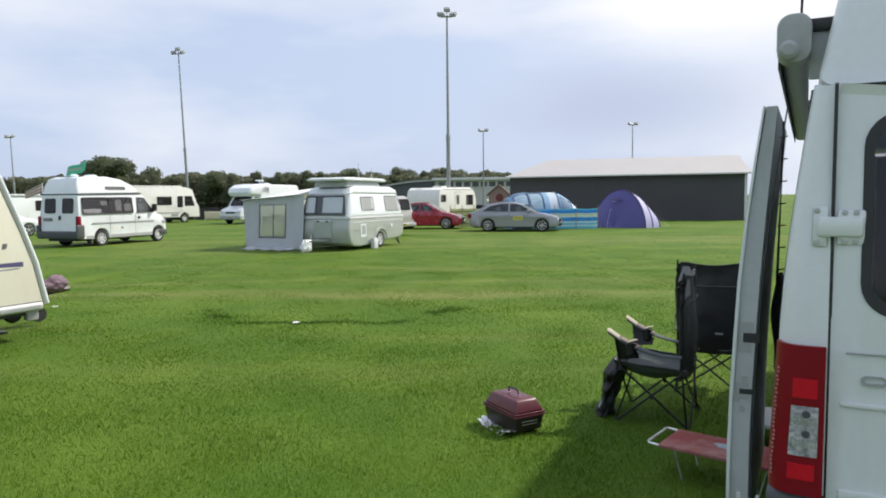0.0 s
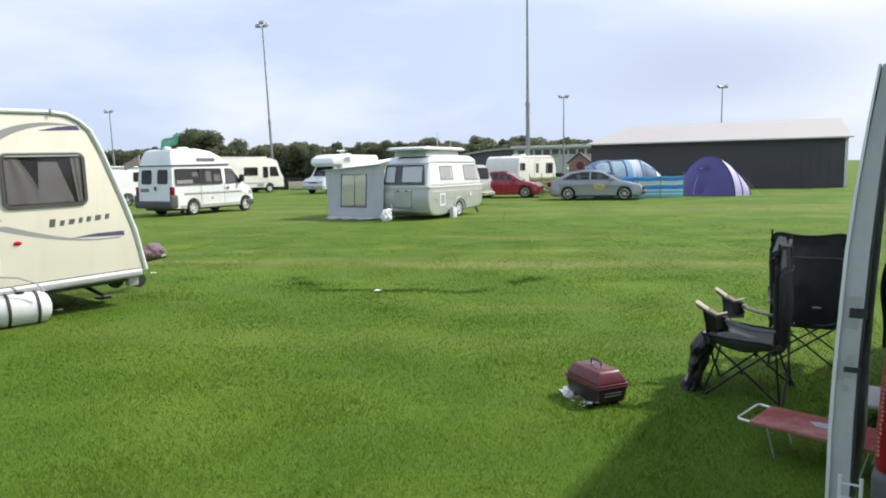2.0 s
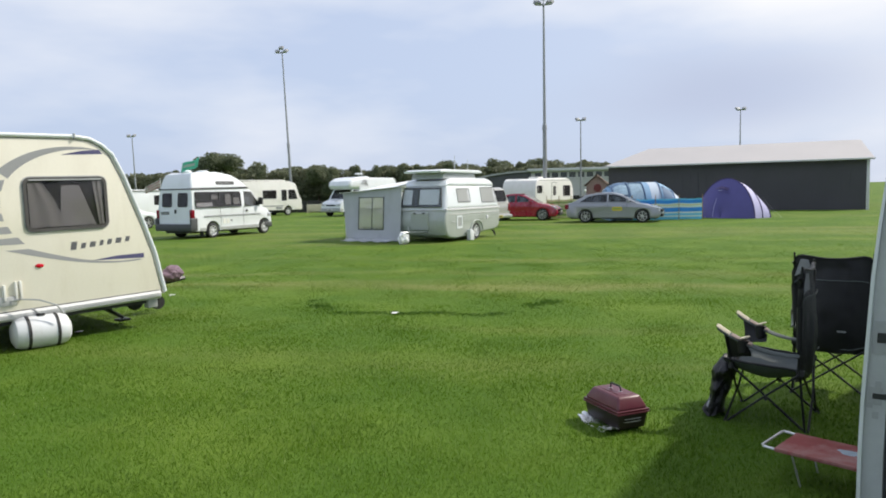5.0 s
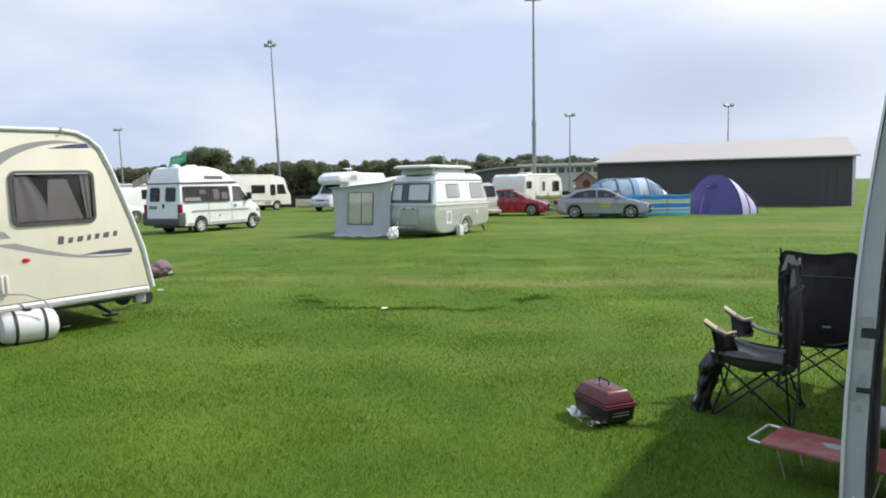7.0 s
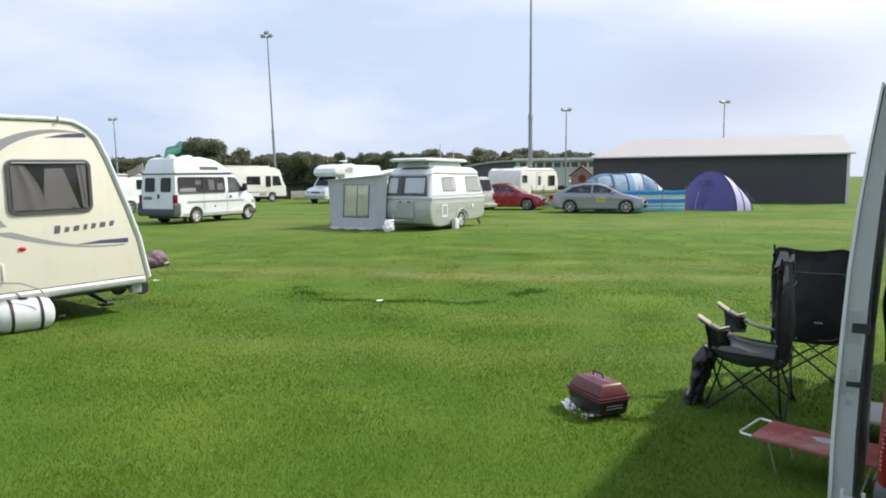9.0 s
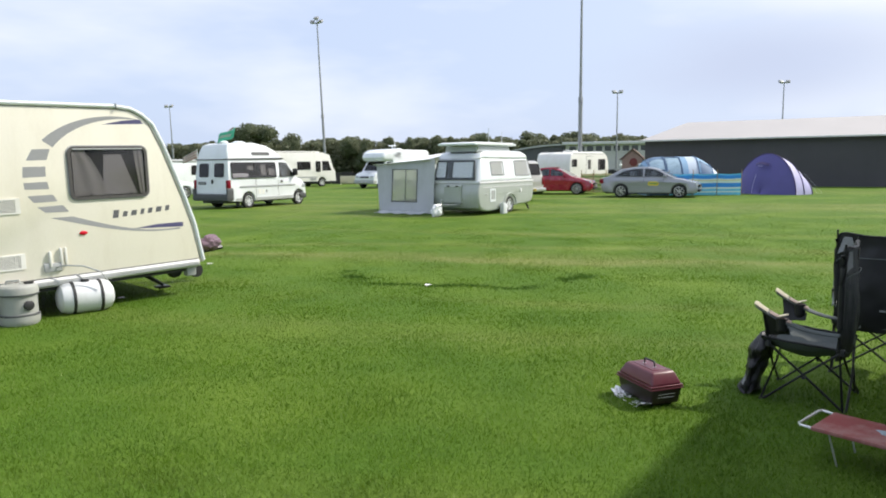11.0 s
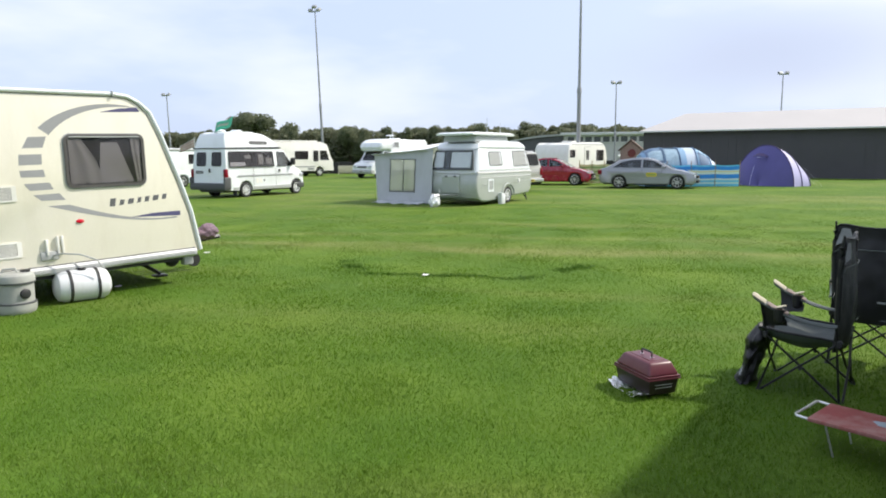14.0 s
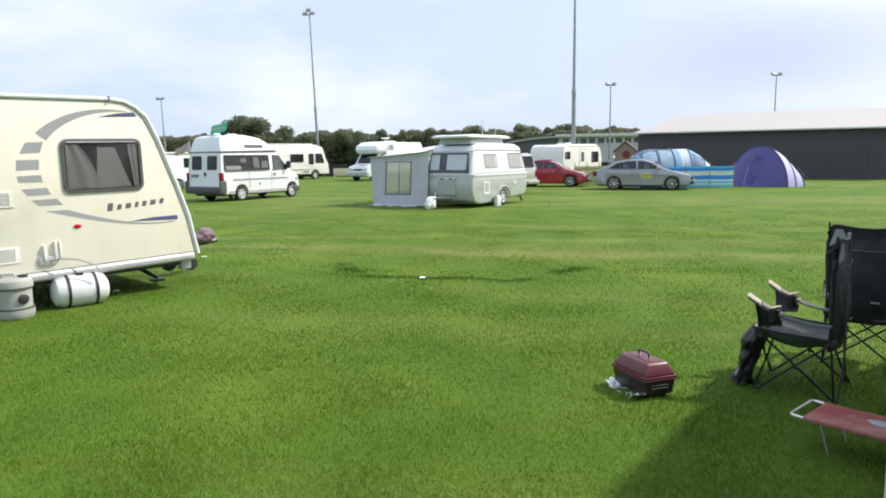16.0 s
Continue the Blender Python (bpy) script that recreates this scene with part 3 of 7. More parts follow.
def blade_mat(name, dark, light, dry):
    m = bpy.data.materials.new(name)
    m.use_nodes = True
    n, l = m.node_tree.nodes, m.node_tree.links
    b = n["Principled BSDF"]
    geo, co, nz, dz = n.new("ShaderNodeNewGeometry"), n.new("ShaderNodeTexCoord"), n.new("ShaderNodeTexNoise"), n.new("ShaderNodeTexNoise")
    nz.inputs["Scale"].default_value, nz.inputs["Detail"].default_value = 1.5, 5.0
    l.new(co.outputs["Object"], nz.inputs["Vector"])
    mp = n.new("ShaderNodeMapping")
    mp.inputs["Scale"].default_value = (0.12, 1.0, 1.0)
    dz.inputs["Scale"].default_value, dz.inputs["Detail"].default_value = 0.55, 6.0
    l.new(co.outputs["Object"], mp.inputs["Vector"])
    l.new(mp.outputs["Vector"], dz.inputs["Vector"])
    a = n.new("ShaderNodeMath")
    a.operation = "MULTIPLY_ADD"
    a.inputs[1].default_value = 0.42
    l.new(geo.outputs["Random Per Island"], a.inputs[0])
    l.new(nz.outputs["Fac"], a.inputs[2])
    r = n.new("ShaderNodeMapRange")
    r.inputs["From Min"].default_value, r.inputs["From Max"].default_value = 0.46, 0.98
    l.new(a.outputs[0], r.inputs["Value"])
    x = n.new("ShaderNodeMixRGB")
    x.inputs["Color1"].default_value, x.inputs["Color2"].default_value = (*dark, 1), (*light, 1)
    l.new(r.outputs["Result"], x.inputs["Fac"])
    r2 = n.new("ShaderNodeMapRange")
    r2.inputs["From Min"].default_value, r2.inputs["From Max"].default_value = 0.52, 0.75
    r2.inputs["To Max"].default_value = 0.8
    l.new(dz.outputs["Fac"], r2.inputs["Value"])
    y = n.new("ShaderNodeMixRGB")
    y.inputs["Color2"].default_value = (*dry, 1)
    l.new(r2.outputs["Result"], y.inputs["Fac"])
    l.new(x.outputs["Color"], y.inputs["Color1"])
    y2 = n.new("ShaderNodeMixRGB")
    y2.inputs["Color2"].default_value = (*[c * 1.15 for c in dry], 1)
    l.new(tyre_lines(n, l, co), y2.inputs["Fac"])
    l.new(y.outputs["Color"], y2.inputs["Color1"])
    y = y2
    l.new(y.outputs["Color"], b.inputs["Base Color"])
    b.inputs["Roughness"].default_value = 0.55
    b.inputs["Specular IOR Level"].default_value = 0.3
    tl, ad = n.new("ShaderNodeBsdfTranslucent"), n.new("ShaderNodeMixShader")
    l.new(y.outputs["Color"], tl.inputs["Color"])
    ad.inputs["Fac"].default_value = 0.5
    l.new(b.outputs["BSDF"], ad.inputs[1])
    l.new(tl.outputs["BSDF"], ad.inputs[2])
    l.new(ad.outputs["Shader"], n["Material Output"].inputs["Surface"])
    return m


BLADE = blade_mat("grass_blades", (0.072, 0.148, 0.010), (0.138, 0.245, 0.020), (0.175, 0.205, 0.050))
BLADE_PALE = blade_mat("pale_grass_blades", (0.17, 0.27, 0.055), (0.34, 0.43, 0.15), (0.36, 0.38, 0.17))
BLADE_LONG = blade_mat("rank_grass_blades", (0.036, 0.085, 0.010), (0.070, 0.145, 0.018), (0.10, 0.15, 0.03))


def relief(x, y):
    """The field's slight unevenness, fading out far away and flat under the vehicles."""
    k = max(0.0, 1 - math.hypot(x, y - 8) / 40)
    return 0.035 * k * (noise.noise(Vector((x * 0.25, y * 0.25, 0))) + 0.5 * noise.noise(Vector((x * 0.8, y * 0.8, 4))) - 0.2)


def make_ground():
    t = B()
    xs = [-900, -300, -120, -60, -35] + [-22 + 0.75 * i for i in range(60)] + [26, 40, 80, 150, 300, 900]
    ys = [-300, -60, -15] + [-4 + 0.75 * i for i in range(60)] + [46, 60, 90, 160, 300, 600, 1500]
    g = [[t.verts.new((x, y, relief(x, y))) for y in ys] for x in xs]
    for i in range(len(xs) - 1):
        for j in range(len(ys) - 1):
            t.faces.new((g[i][j], g[i + 1][j], g[i + 1][j + 1], g[i][j + 1]))
    return tagged(part("ground", t, GRASSMAT), "mown green field with dry worn tyre lines", "grass field", kind="structure")


make_ground()


def blades(name, n, spot, height, width, material, label, seed):
    """One mesh of many grass blades; spot(rng) gives places, height and width are in metres."""
    rng = np.random.default_rng(seed)
    px, py = spot(rng, n)
    n = len(px)
    pz = np.array([relief(float(a), float(b)) for a, b in zip(px, py)])
    ang = rng.uniform(0, 2 * np.pi, n)
    lean = rng.uniform(0.15, 0.9, n)
    d2 = rng.uniform(0, 2 * np.pi, n)
    dist = np.hypot(px, py)
    tuft = np.array([noise.noise(Vector((float(a) * 1.6, float(b) * 1.6, 7.0))) for a, b in zip(px, py)])
    h = height * rng.uniform(0.5, 1.25, n) * (1 + 0.4 * tuft)
    h *= np.clip(1.3 - dist / 14.0, 0.35, 1.0)
    w = width * rng.uniform(0.7, 1.3, n) * np.clip(dist / 5.0, 0.8, 3.0)
    v = np.zeros((n, 3, 3), np.float32)
    v[:, 0] = np.stack([px - w * np.cos(ang), py - w * np.sin(ang), pz - 0.004], 1)
    v[:, 1] = np.stack([px + w * np.cos(ang), py + w * np.sin(ang), pz - 0.004], 1)
    v[:, 2] = np.stack([px + h * lean * np.cos(d2), py + h * lean * np.sin(d2), pz + h * np.sqrt(1 - lean**2 * 0.8)], 1)
    me = bpy.data.meshes.new(name)
    me.vertices.add(3 * n)
    me.vertices.foreach_set("co", v.ravel())
    me.loops.add(3 * n)
    me.loops.foreach_set("vertex_index", np.arange(3 * n, dtype=np.int32))
    me.polygons.add(n)
    me.polygons.foreach_set("loop_start", np.arange(0, 3 * n, 3, dtype=np.int32))
    me.polygons.foreach_set("loop_total", np.full(n, 3, np.int32))
    me.update()
    me.materials.append(material)
    return tagged(new(name, me), label, "grass", kind="stuff")


def near_spot(rng, n):
    d = 2.4 + 22 * rng.uniform(0, 1, n) ** 1.35
    a = radians(-62) + radians(112) * rng.uniform(0, 1, n)
    keep = rng.uniform(0, 1, n) < np.clip((25 - d) / 10, 0, 1)
    return (d * np.sin(a))[keep], (d * np.cos(a))[keep]


def far_spot(rng, n):
    d = 10 + 38 * rng.uniform(0, 1, n) ** 1.1
    a = radians(-58) + radians(104) * rng.uniform(0, 1, n)
    keep = rng.uniform(0, 1, n) < np.clip((d - 10) / 10, 0, 1) * np.clip((48 - d) / 20, 0, 1)
    return (d * np.sin(a))[keep], (d * np.cos(a))[keep]


def rank_spot(rng, n):
    """A thin bent line of rank grass round an old pitch, thicker in places."""
    a = rng.uniform(radians(165), radians(372), n)
    wob = 0.10 * np.sin(a * 5.0) + 0.06 * np.sin(a * 11.0 + 1)
    x = -1.62 + (1.80 + wob) * np.cos(a) + rng.normal(0, 0.10, n)
    y = 10.55 + (1.02 + wob) * np.sin(a) + rng.normal(0, 0.07, n)
    keep = (np.sin(a * 3.1) + np.sin(a * 7.3 + 1) + rng.normal(0, 0.7, n)) > -0.5
    return x[keep], y[keep]


def behind_spot(rng, n):
    d = 0.3 + 9 * rng.uniform(0, 1, n) ** 0.7
    a = rng.uniform(0, 2 * np.pi, n)
    x, y = d * np.sin(a), d * np.cos(a)
    ahead = (d > 2.4) & (a > radians(-62)) & (np.abs((a + np.pi) % (2 * np.pi) - np.pi) < radians(50))
    keep = ~ahead & (rng.uniform(0, 1, n) < np.clip((9.3 - d) / 4, 0, 1))
    return x[keep], y[keep]


blades("grass", 300000, behind_spot, 0.029, 0.0040, BLADE, "short bright green turf blades round the van", 9)
blades("grass", 760000, near_spot, 0.030, 0.0030, BLADE, "short bright green turf blades", 3)
blades("grass", 120000, far_spot, 0.030, 0.006, BLADE, "short bright green turf blades further out", 5)
blades("pale_grass", 26000, near_spot, 0.042, 0.0022, BLADE_PALE, "scattered pale dry blades standing out of the turf", 13)
blades("grass_tufts", 4200, rank_spot, 0.050, 0.004, BLADE_LONG, "darker rank grass round an old pitch", 7)


# ---- far background ----
def crown_mesh(seed, rx, rz, clumps, leaf):
    """A crown of lobes: each lobe a cloud of small leaf faces round a solid core, coloured darker for inner shade."""
    rng = random.Random(seed)
    t, core = B(), B()
    lobes = [(Vector((rng.gauss(0, 0.42) * rx, rng.gauss(0, 0.42) * rx, rz * rng.uniform(-0.55, 0.75))), rng.uniform(0.32, 0.55) * rx) for _ in range(11)]
    for c, r in lobes:
        mm = Matrix.Translation(c) @ Matrix.Diagonal((r * 0.85, r * 0.85, r * 0.75, 1))
        bmesh.ops.create_icosphere(core, subdivisions=1, radius=1.0, matrix=mm)
        for _ in range(clumps):
            d = Vector((rng.gauss(0, 1), rng.gauss(0, 1), rng.gauss(0, 1))).normalized()
            p = c + Vector((d.x * r, d.y * r, d.z * r * 0.85)) * rng.uniform(0.75, 1.12)
            q = Vector((rng.gauss(0, 1), rng.gauss(0, 1), rng.gauss(0, 1) + 0.4)).to_track_quat("Z", "Y")
            s = leaf * rng.uniform(0.6, 1.4)
            t.faces.new([t.verts.new(p + q @ Vector(k)) for k in ((-s, -s * 0.6, 0), (s * 0.8, -s * 0.7, 0.05), (s, s * 0.5, 0), (-s * 0.5, s, 0.1))])
    return t, core


def make_tree(seed, height, spread):
    tree = thing("tree", Matrix(), "dark green broadleaf tree beyond the field", "tree", "trees beyond the field")
    tr = B()
    base = height * 0.3
    tube(tr, [(0, 0, -0.1), (0.05, 0.02, base * 0.6), (0.0, 0.0, height * 0.7)], height * 0.035, 8, r2=height * 0.012)
    rng = random.Random(seed + 50)
    for i in range(5):
        a = i * 1.3 + rng.random()
        tube(tr, [(0, 0, base * (0.8 + 0.1 * i)), (spread * 0.3 * math.cos(a), spread * 0.3 * math.sin(a), base + height * 0.2), (spread * 0.6 * math.cos(a), spread * 0.6 * math.sin(a), base + height * 0.35)], height * 0.014, 6, r2=0.03)
    part("trunk", tr, BARK, tree)
    rz = height * 0.40
    leaves, core = crown_mesh(seed, spread, rz, 520, 0.017 * height)
    up = Matrix.Translation((0, 0, height - rz * 1.12))
    crown = part("crown", leaves, LEAF, tree, smooth=False, at=up)
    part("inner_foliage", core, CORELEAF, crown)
    return tree


tree_kinds = [make_tree(11, 8.0, 3.4), make_tree(23, 8.0, 2.8), make_tree(37, 8.0, 4.0)]
# place, height, half spread and kind of each tree
far_trees = [(-54.1, 108, 8.8, 3.0, 2), (-52.2, 113, 7.6, 2.2, 0), (-67.1, 118, 7.0, 1.3, 1), (-46.1, 110, 5.9, 1.2, 0), (-43.9, 115, 6.3, 1.4, 1), (-41.5, 120, 6.7, 2.3, 2), (-36.8, 112, 6.5, 1.8, 0), (-32.8, 117, 6.8, 0.9, 1), (-28.5, 109, 6.2, 1.1, 0), (-27.7, 114, 6.1, 1.3, 1), (-26.9, 119, 6.5, 1.3, 2), (-22.8, 111, 6.3, 1.4, 0), (-21.9, 116, 6.4, 1.8, 2), (-18.1, 108, 6.4, 1.0, 1), (-16.0, 113, 6.7, 1.6, 0), (-13.6, 118, 6.3, 1.7, 2), (-10.4, 110, 5.8, 1.3, 1), (-7.2, 115, 6.8, 1.9, 0), (-4.5, 120, 6.1, 1.6, 2), (-2.1, 112, 6.6, 1.2, 1), (1.3, 117, 6.9, 2.1, 2), (4.0, 109, 5.6, 1.4, 0), (6.9, 114, 5.9, 1.7, 2), (9.4, 119, 6.1, 1.6, 0), (11.5, 111, 5.5, 1.4, 1), (15.4, 116, 5.7, 1.7, 2), (-33.4, 108, 5.9, 1.4, 0), (-69.4, 113, 5.2, 2.0, 2), (-78.2, 118, 5.5, 1.9, 0), (-83.8, 110, 5.3, 2.1, 1), (-98.1, 115, 5.8, 2.0, 2), (60, 90, 6.4, 3.0, 2), (52, 95, 5.6, 2.4, 0)]
used_kinds = set()
for k, (x, y, h, half, kind) in enumerate(far_trees):
    m = pose(x, y, 0, 0, 0, 47 * k)
    c = tree_kinds[kind]
    if kind in used_kinds:
        c = copy_thing(c, m)
    used_kinds.add(kind)
    wide = half / (0.66 * (3.4, 2.8, 4.0)[kind])
    c.matrix_world = m @ Matrix.Diagonal((wide, wide, h / 8.0, 1))


def make_hedge():
    rng = random.Random(5)
    t = B()
    for i in range(42000):
        x = rng.uniform(-125, 45)
        top = 5.3 + 0.8 * noise.noise(Vector((x * 0.09, 3, 0))) + 0.9 * noise.noise(Vector((x * 0.4, 1, 0)))
        p = Vector((x, 112 + rng.uniform(-2, 2) - 0.0004 * (x + 20) ** 2, rng.uniform(0.1, 1) ** 0.7 * top))
        q = Vector((rng.gauss(0, 1), rng.gauss(0, 1) - 0.6, rng.gauss(0, 1) + 0.4)).to_track_quat("Z", "Y")
        s = rng.uniform(0.12, 0.32)
        t.faces.new([t.verts.new(p + q @ Vector(k)) for k in ((-s, -s * 0.6, 0), (s * 0.8, -s * 0.7, 0.05), (s, s * 0.5, 0), (-s * 0.5, s, 0.1))])
    tagged(part("hedge", t, HEDGE, smooth=False), "long uneven green hedge beyond the field", "hedge", kind="stuff")
    # solid filler sheet, its darker green standing in for shade inside the hedge
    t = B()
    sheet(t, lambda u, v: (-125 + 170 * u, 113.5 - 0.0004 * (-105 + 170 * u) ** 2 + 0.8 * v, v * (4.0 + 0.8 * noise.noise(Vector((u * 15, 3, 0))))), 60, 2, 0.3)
    tagged(part("hedge_core", t, CORELEAF), "filler sheet coloured darker for the shade inside the far hedge", "hedge", kind="stuff")


make_hedge()


# ---- shed ----
def make_shed():
    eave, ridge = 3.15, 4.55
    a, b = Vector((4.7, 51.0)), Vector((19.75, 46.0))
    ax = (b - a).normalized()
    m = Matrix(((ax.x, -ax.y, 0, a.x), (ax.y, ax.x, 0, a.y), (0, 0, 1, 0), (0, 0, 0, 1)))
    L, D = (b - a).length, 11.0
    shed = thing("shed", m, "long black-clad shed with a pale low-pitched roof", "shed")
    part("front_wall", box(B(), 0, L, 0, 0.12, -0.05, eave), SHEDWALL, shed)
    part("back_wall", box(B(), 0, L, D - 0.12, D, -0.05, eave), SHEDWALL, shed)
    for x, top in ((0.0, eave), (L - 0.12, ridge - 0.1)):
        part("end_wall", slab(B(), [(0.12, -0.05), (D - 0.12, -0.05), (D - 0.12, eave), (D / 2, top), (0.12, eave)], lambda u, v, d, x=x: Vector((x + d, u, v)), 0, 0.12), SHEDWALL, shed)
    hip = 1.8
    rf = B()
    e0, e1, r0, r1 = (-0.25, -0.3, eave), (L + 0.25, -0.3, eave), (hip, D / 2, ridge), (L - 0.1, D / 2, ridge)
    k0, k1 = (-0.25, D + 0.3, eave), (L + 0.25, D + 0.3, eave)
    vs = [rf.verts.new(p) for p in (e0, e1, r1, r0, k0, k1)]
    for f in ((0, 1, 2, 3), (5, 4, 3, 2), (4, 0, 3), (1, 5, 2)):
        rf.faces.new([vs[i] for i in f])
    bmesh.ops.recalc_face_normals(rf, faces=rf.faces)
    bmesh.ops.solidify(rf, geom=rf.faces[:], thickness=0.06)
    part("roof", rf, SHEDROOF, shed, smooth=False)
    part("gutter", box(B(), -0.28, L + 0.28, -0.40, -0.30, eave - 0.10, eave + 0.01, 0.02), SHEDTRIM, shed)
    part("corner_trim", box(B(), L - 0.13, L + 0.04, -0.05, -0.003, -0.05, eave - 0.1, 0.01), SHEDTRIM, shed, "pale corner post")
    for i in range(30):
        x = 0.25 + (L - 0.7) * i / 29
        part("batten", box(B(), x, x + 0.05, -0.022, -0.002, 0, eave - 0.12), SHEDWALL, shed)


make_shed()


# ---- floodlight masts ----
def make_mast(x, y, h, r, lean=(0, 0), big=True):
    mast = thing("floodlight_mast", pose(x, y, 0, lean[1], lean[0], 0), "tall grey steel floodlight mast" if big else "slim grey floodlight mast far off", "light mast", "floodlight masts")
    p = B()
    tube(p, [(0, 0, -0.1), (0, 0, h * 0.42)], r * 1.25, 10, r2=r * 1.1)
    tube(p, [(0, 0, h * 0.42), (0, 0, h)], r * 0.85, 10, r2=r * 0.5)
    part("pole", p, MASTMAT, mast)
    part("collar", lathe(B(), [(r * 1.3, h * 0.41), (r * 1.3, h * 0.43), (r * 0.9, h * 0.44), (0, h * 0.44)], 10), MASTMAT, mast)
    w = 0.42 if big else 0.36
    part("crossbar", box(B(), -w, w, -0.04, 0.04, h - 0.06, h + 0.03, 0.01), MASTMAT, mast)
    for s, yaw, up in ((-w, 25, 0.0), (w, -25, 0.0)) + (((0.0, 0, 0.30),) if big else ()):
        f = B()
        mm = pose(s, -0.05, h + 0.12 + up, 35, 0, yaw)
        box(f, -0.2, 0.2, -0.28, 0.10, -0.10, 0.12, 0.03, 2, mm)
        lamp = part("floodlight", f, MASTMAT, mast)
        part("lens", box(B(), -0.17, 0.17, -0.287, -0.281, -0.08, 0.1, 0.0, 1, mm), CLEARLENS, lamp)
        part("bracket", tube(B(), [(s, 0, h), (s, 0, h + 0.1 + up)], 0.025, 6), MASTMAT, lamp)


make_mast(-22.85, 62, 14.5, 0.105, (-1.7, 0))
make_mast(0.23, 45, 13.1, 0.11)
make_mast(4.0, 75, 8.7, 0.09, big=False)
make_mast(20.65, 78, 9.5, 0.09, big=False)
make_mast(-46.4, 75, 8.6, 0.09, (-1.2, 0), big=False)


# ---- far buildings and fences ----
def make_far_buildings():
    b = thing("clubhouse", pose(-1.5, 92, 0, 0, 0, -4), "long pale flat-roofed building with a row of windows", "building")
    part("wall", box(B(), 0, 14, 0, 8, 0, 3.9), BUILDWHITE, b)
    part("roof", box(B(), -0.4, 14.4, -0.5, 8.4, 3.9, 4.25, 0.03), SHEDTRIM, b)
    for i in range(12):
        w = part("window", box(B(), 0.5 + i * 1.1, 1.3 + i * 1.1, -0.03, -0.005, 3.05, 3.7), BUILDDARK, b)
        part("sill", box(B(), 0.45 + i * 1.1, 1.35 + i * 1.1, -0.10, -0.03, 2.97, 3.05), SHEDTRIM, w)
    part("arched_roof", sheet(B(), lambda u, v: (-10.5 + 10.4 * u, -0.4 + 6 * v, 2.6 + 1.45 * math.sin(math.pi * 0.5 * u)), 18, 2, 0.22), GREYPL, b, "grey arched canopy roof")
    part("canopy_wall", sheet(B(), lambda u, v: (-10.4 + 10.3 * u, 0.2 + 0.1 * v, (2.6 + 1.45 * math.sin(math.pi * 0.5 * u) - 0.2) * v), 18, 1, 0.1), BUILDDARK, b)
    k = thing("kiosk", pose(5.25, 70, 0, 0, 0, -8) @ Matrix.Diagonal((0.9, 0.9, 0.93, 1)), "small brown gabled kiosk with a round dark red sign", "kiosk")
    part("wall", slab(B(), [(-1.1, 0), (1.1, 0), (1.1, 2.1), (0, 3.0), (-1.1, 2.1)], lambda u, v, d: Vector((u, d, v)), 0, 2.0), KIOSKBRICK, k)
    for s in (-1, 1):
        part("roof", slab(B(), [(0, 3.06), (s * 1.35, 1.96), (s * 1.35, 2.06), (0, 3.16)], lambda u, v, d: Vector((u, d, v)), -0.2, 2.2), ROOFTILE, k)
    part("sign", lathe(B(), [(0.42, 0), (0.42, 0.04), (0.36, 0.05), (0, 0.05)], 20, pose(0.1, -0.003, 1.75, 90, 0, 0)), KIOSKSIGN, k)
    for x in (0.25, 1.0, -1.5):
        g = thing("globe_lamp", pose(5.6 + x, 69.0, 0), "white globe lamp on a short post", "lamp", "globe lamps")
        part("post", tube(B(), [(0, 0, -0.05), (0, 0, 1.25)], 0.04, 6), MASTMAT, g)
        part("globe", lathe(B(), [(0.0, 1.25), (0.09, 1.28), (0.13, 1.38), (0.09, 1.48), (0.0, 1.51)], 12), LIGHTGLOBE, g)
    f = thing("board_fence", pose(-34, 60, 0, 0, 0, 0), "dark boarded fence along the far side of the field", "fence", kind="")
    for i in range(40):
        part("board", box(B(), i * 0.95, i * 0.95 + 0.9, 0, 0.05, 0, 0.95 + 0.05 * ((i * 7) % 3)), FENCEDARK, f)
    for i in range(14):
        part("post", box(B(), i * 2.85 - 0.05, i * 2.85 + 0.05, 0.06, 0.14, -0.05, 1.08), FENCEDARK, f)
    c = thing("cream_barrier", pose(-19.9, 57.5, 0, 0, 0, 3), "low cream board barrier beside the far fence", "barrier")
    for i in range(3):
        part("panel", box(B(), i * 1.5, i * 1.5 + 1.46, 0, 0.06, 0.12, 0.75, 0.01), FENCECREAM, c)
    for i in range(4):
        part("foot", box(B(), i * 1.5 - 0.05, i * 1.5 + 0.05, 0.062, 0.12, -0.03, 0.75), FENCECREAM, c)
    h = thing("house", pose(-66, 135, 0, 0, 0, 15) @ Matrix.Diagonal((1, 1, 0.68, 1)), "far house with a brown tiled roof among trees", "house")
    part("wall", slab(B(), [(-4, 0), (4, 0), (4, 4.6), (0, 7.4), (-4, 4.6)], lambda u, v, d: Vector((d, u, v)), 0, 9), KIOSKBRICK, h)
    for s in (-1, 1):
        part("roof", slab(B(), [(0, 7.5), (s * 4.5, 4.4), (s * 4.5, 4.6), (0, 7.7)], lambda u, v, d: Vector((d, u, v)), -0.4, 9.4), ROOFTILE, h)


make_far_buildings()


# ---- touring caravan with graphics ----
def arch(yc, z0, r, n=8, zc=None, p=1.0):
    """A wheel arch cut into a lower edge, from front to back."""
    zc = zc if zc is not None else z0
    return [(yc + r, z0)] + [(yc + r * math.copysign(abs(math.cos(math.pi * i / n)) ** p, math.cos(math.pi * i / n)), zc + r * max(0.0, math.sin(math.pi * i / n)) ** p) for i in range(n + 1)] + [(yc - r, z0)]


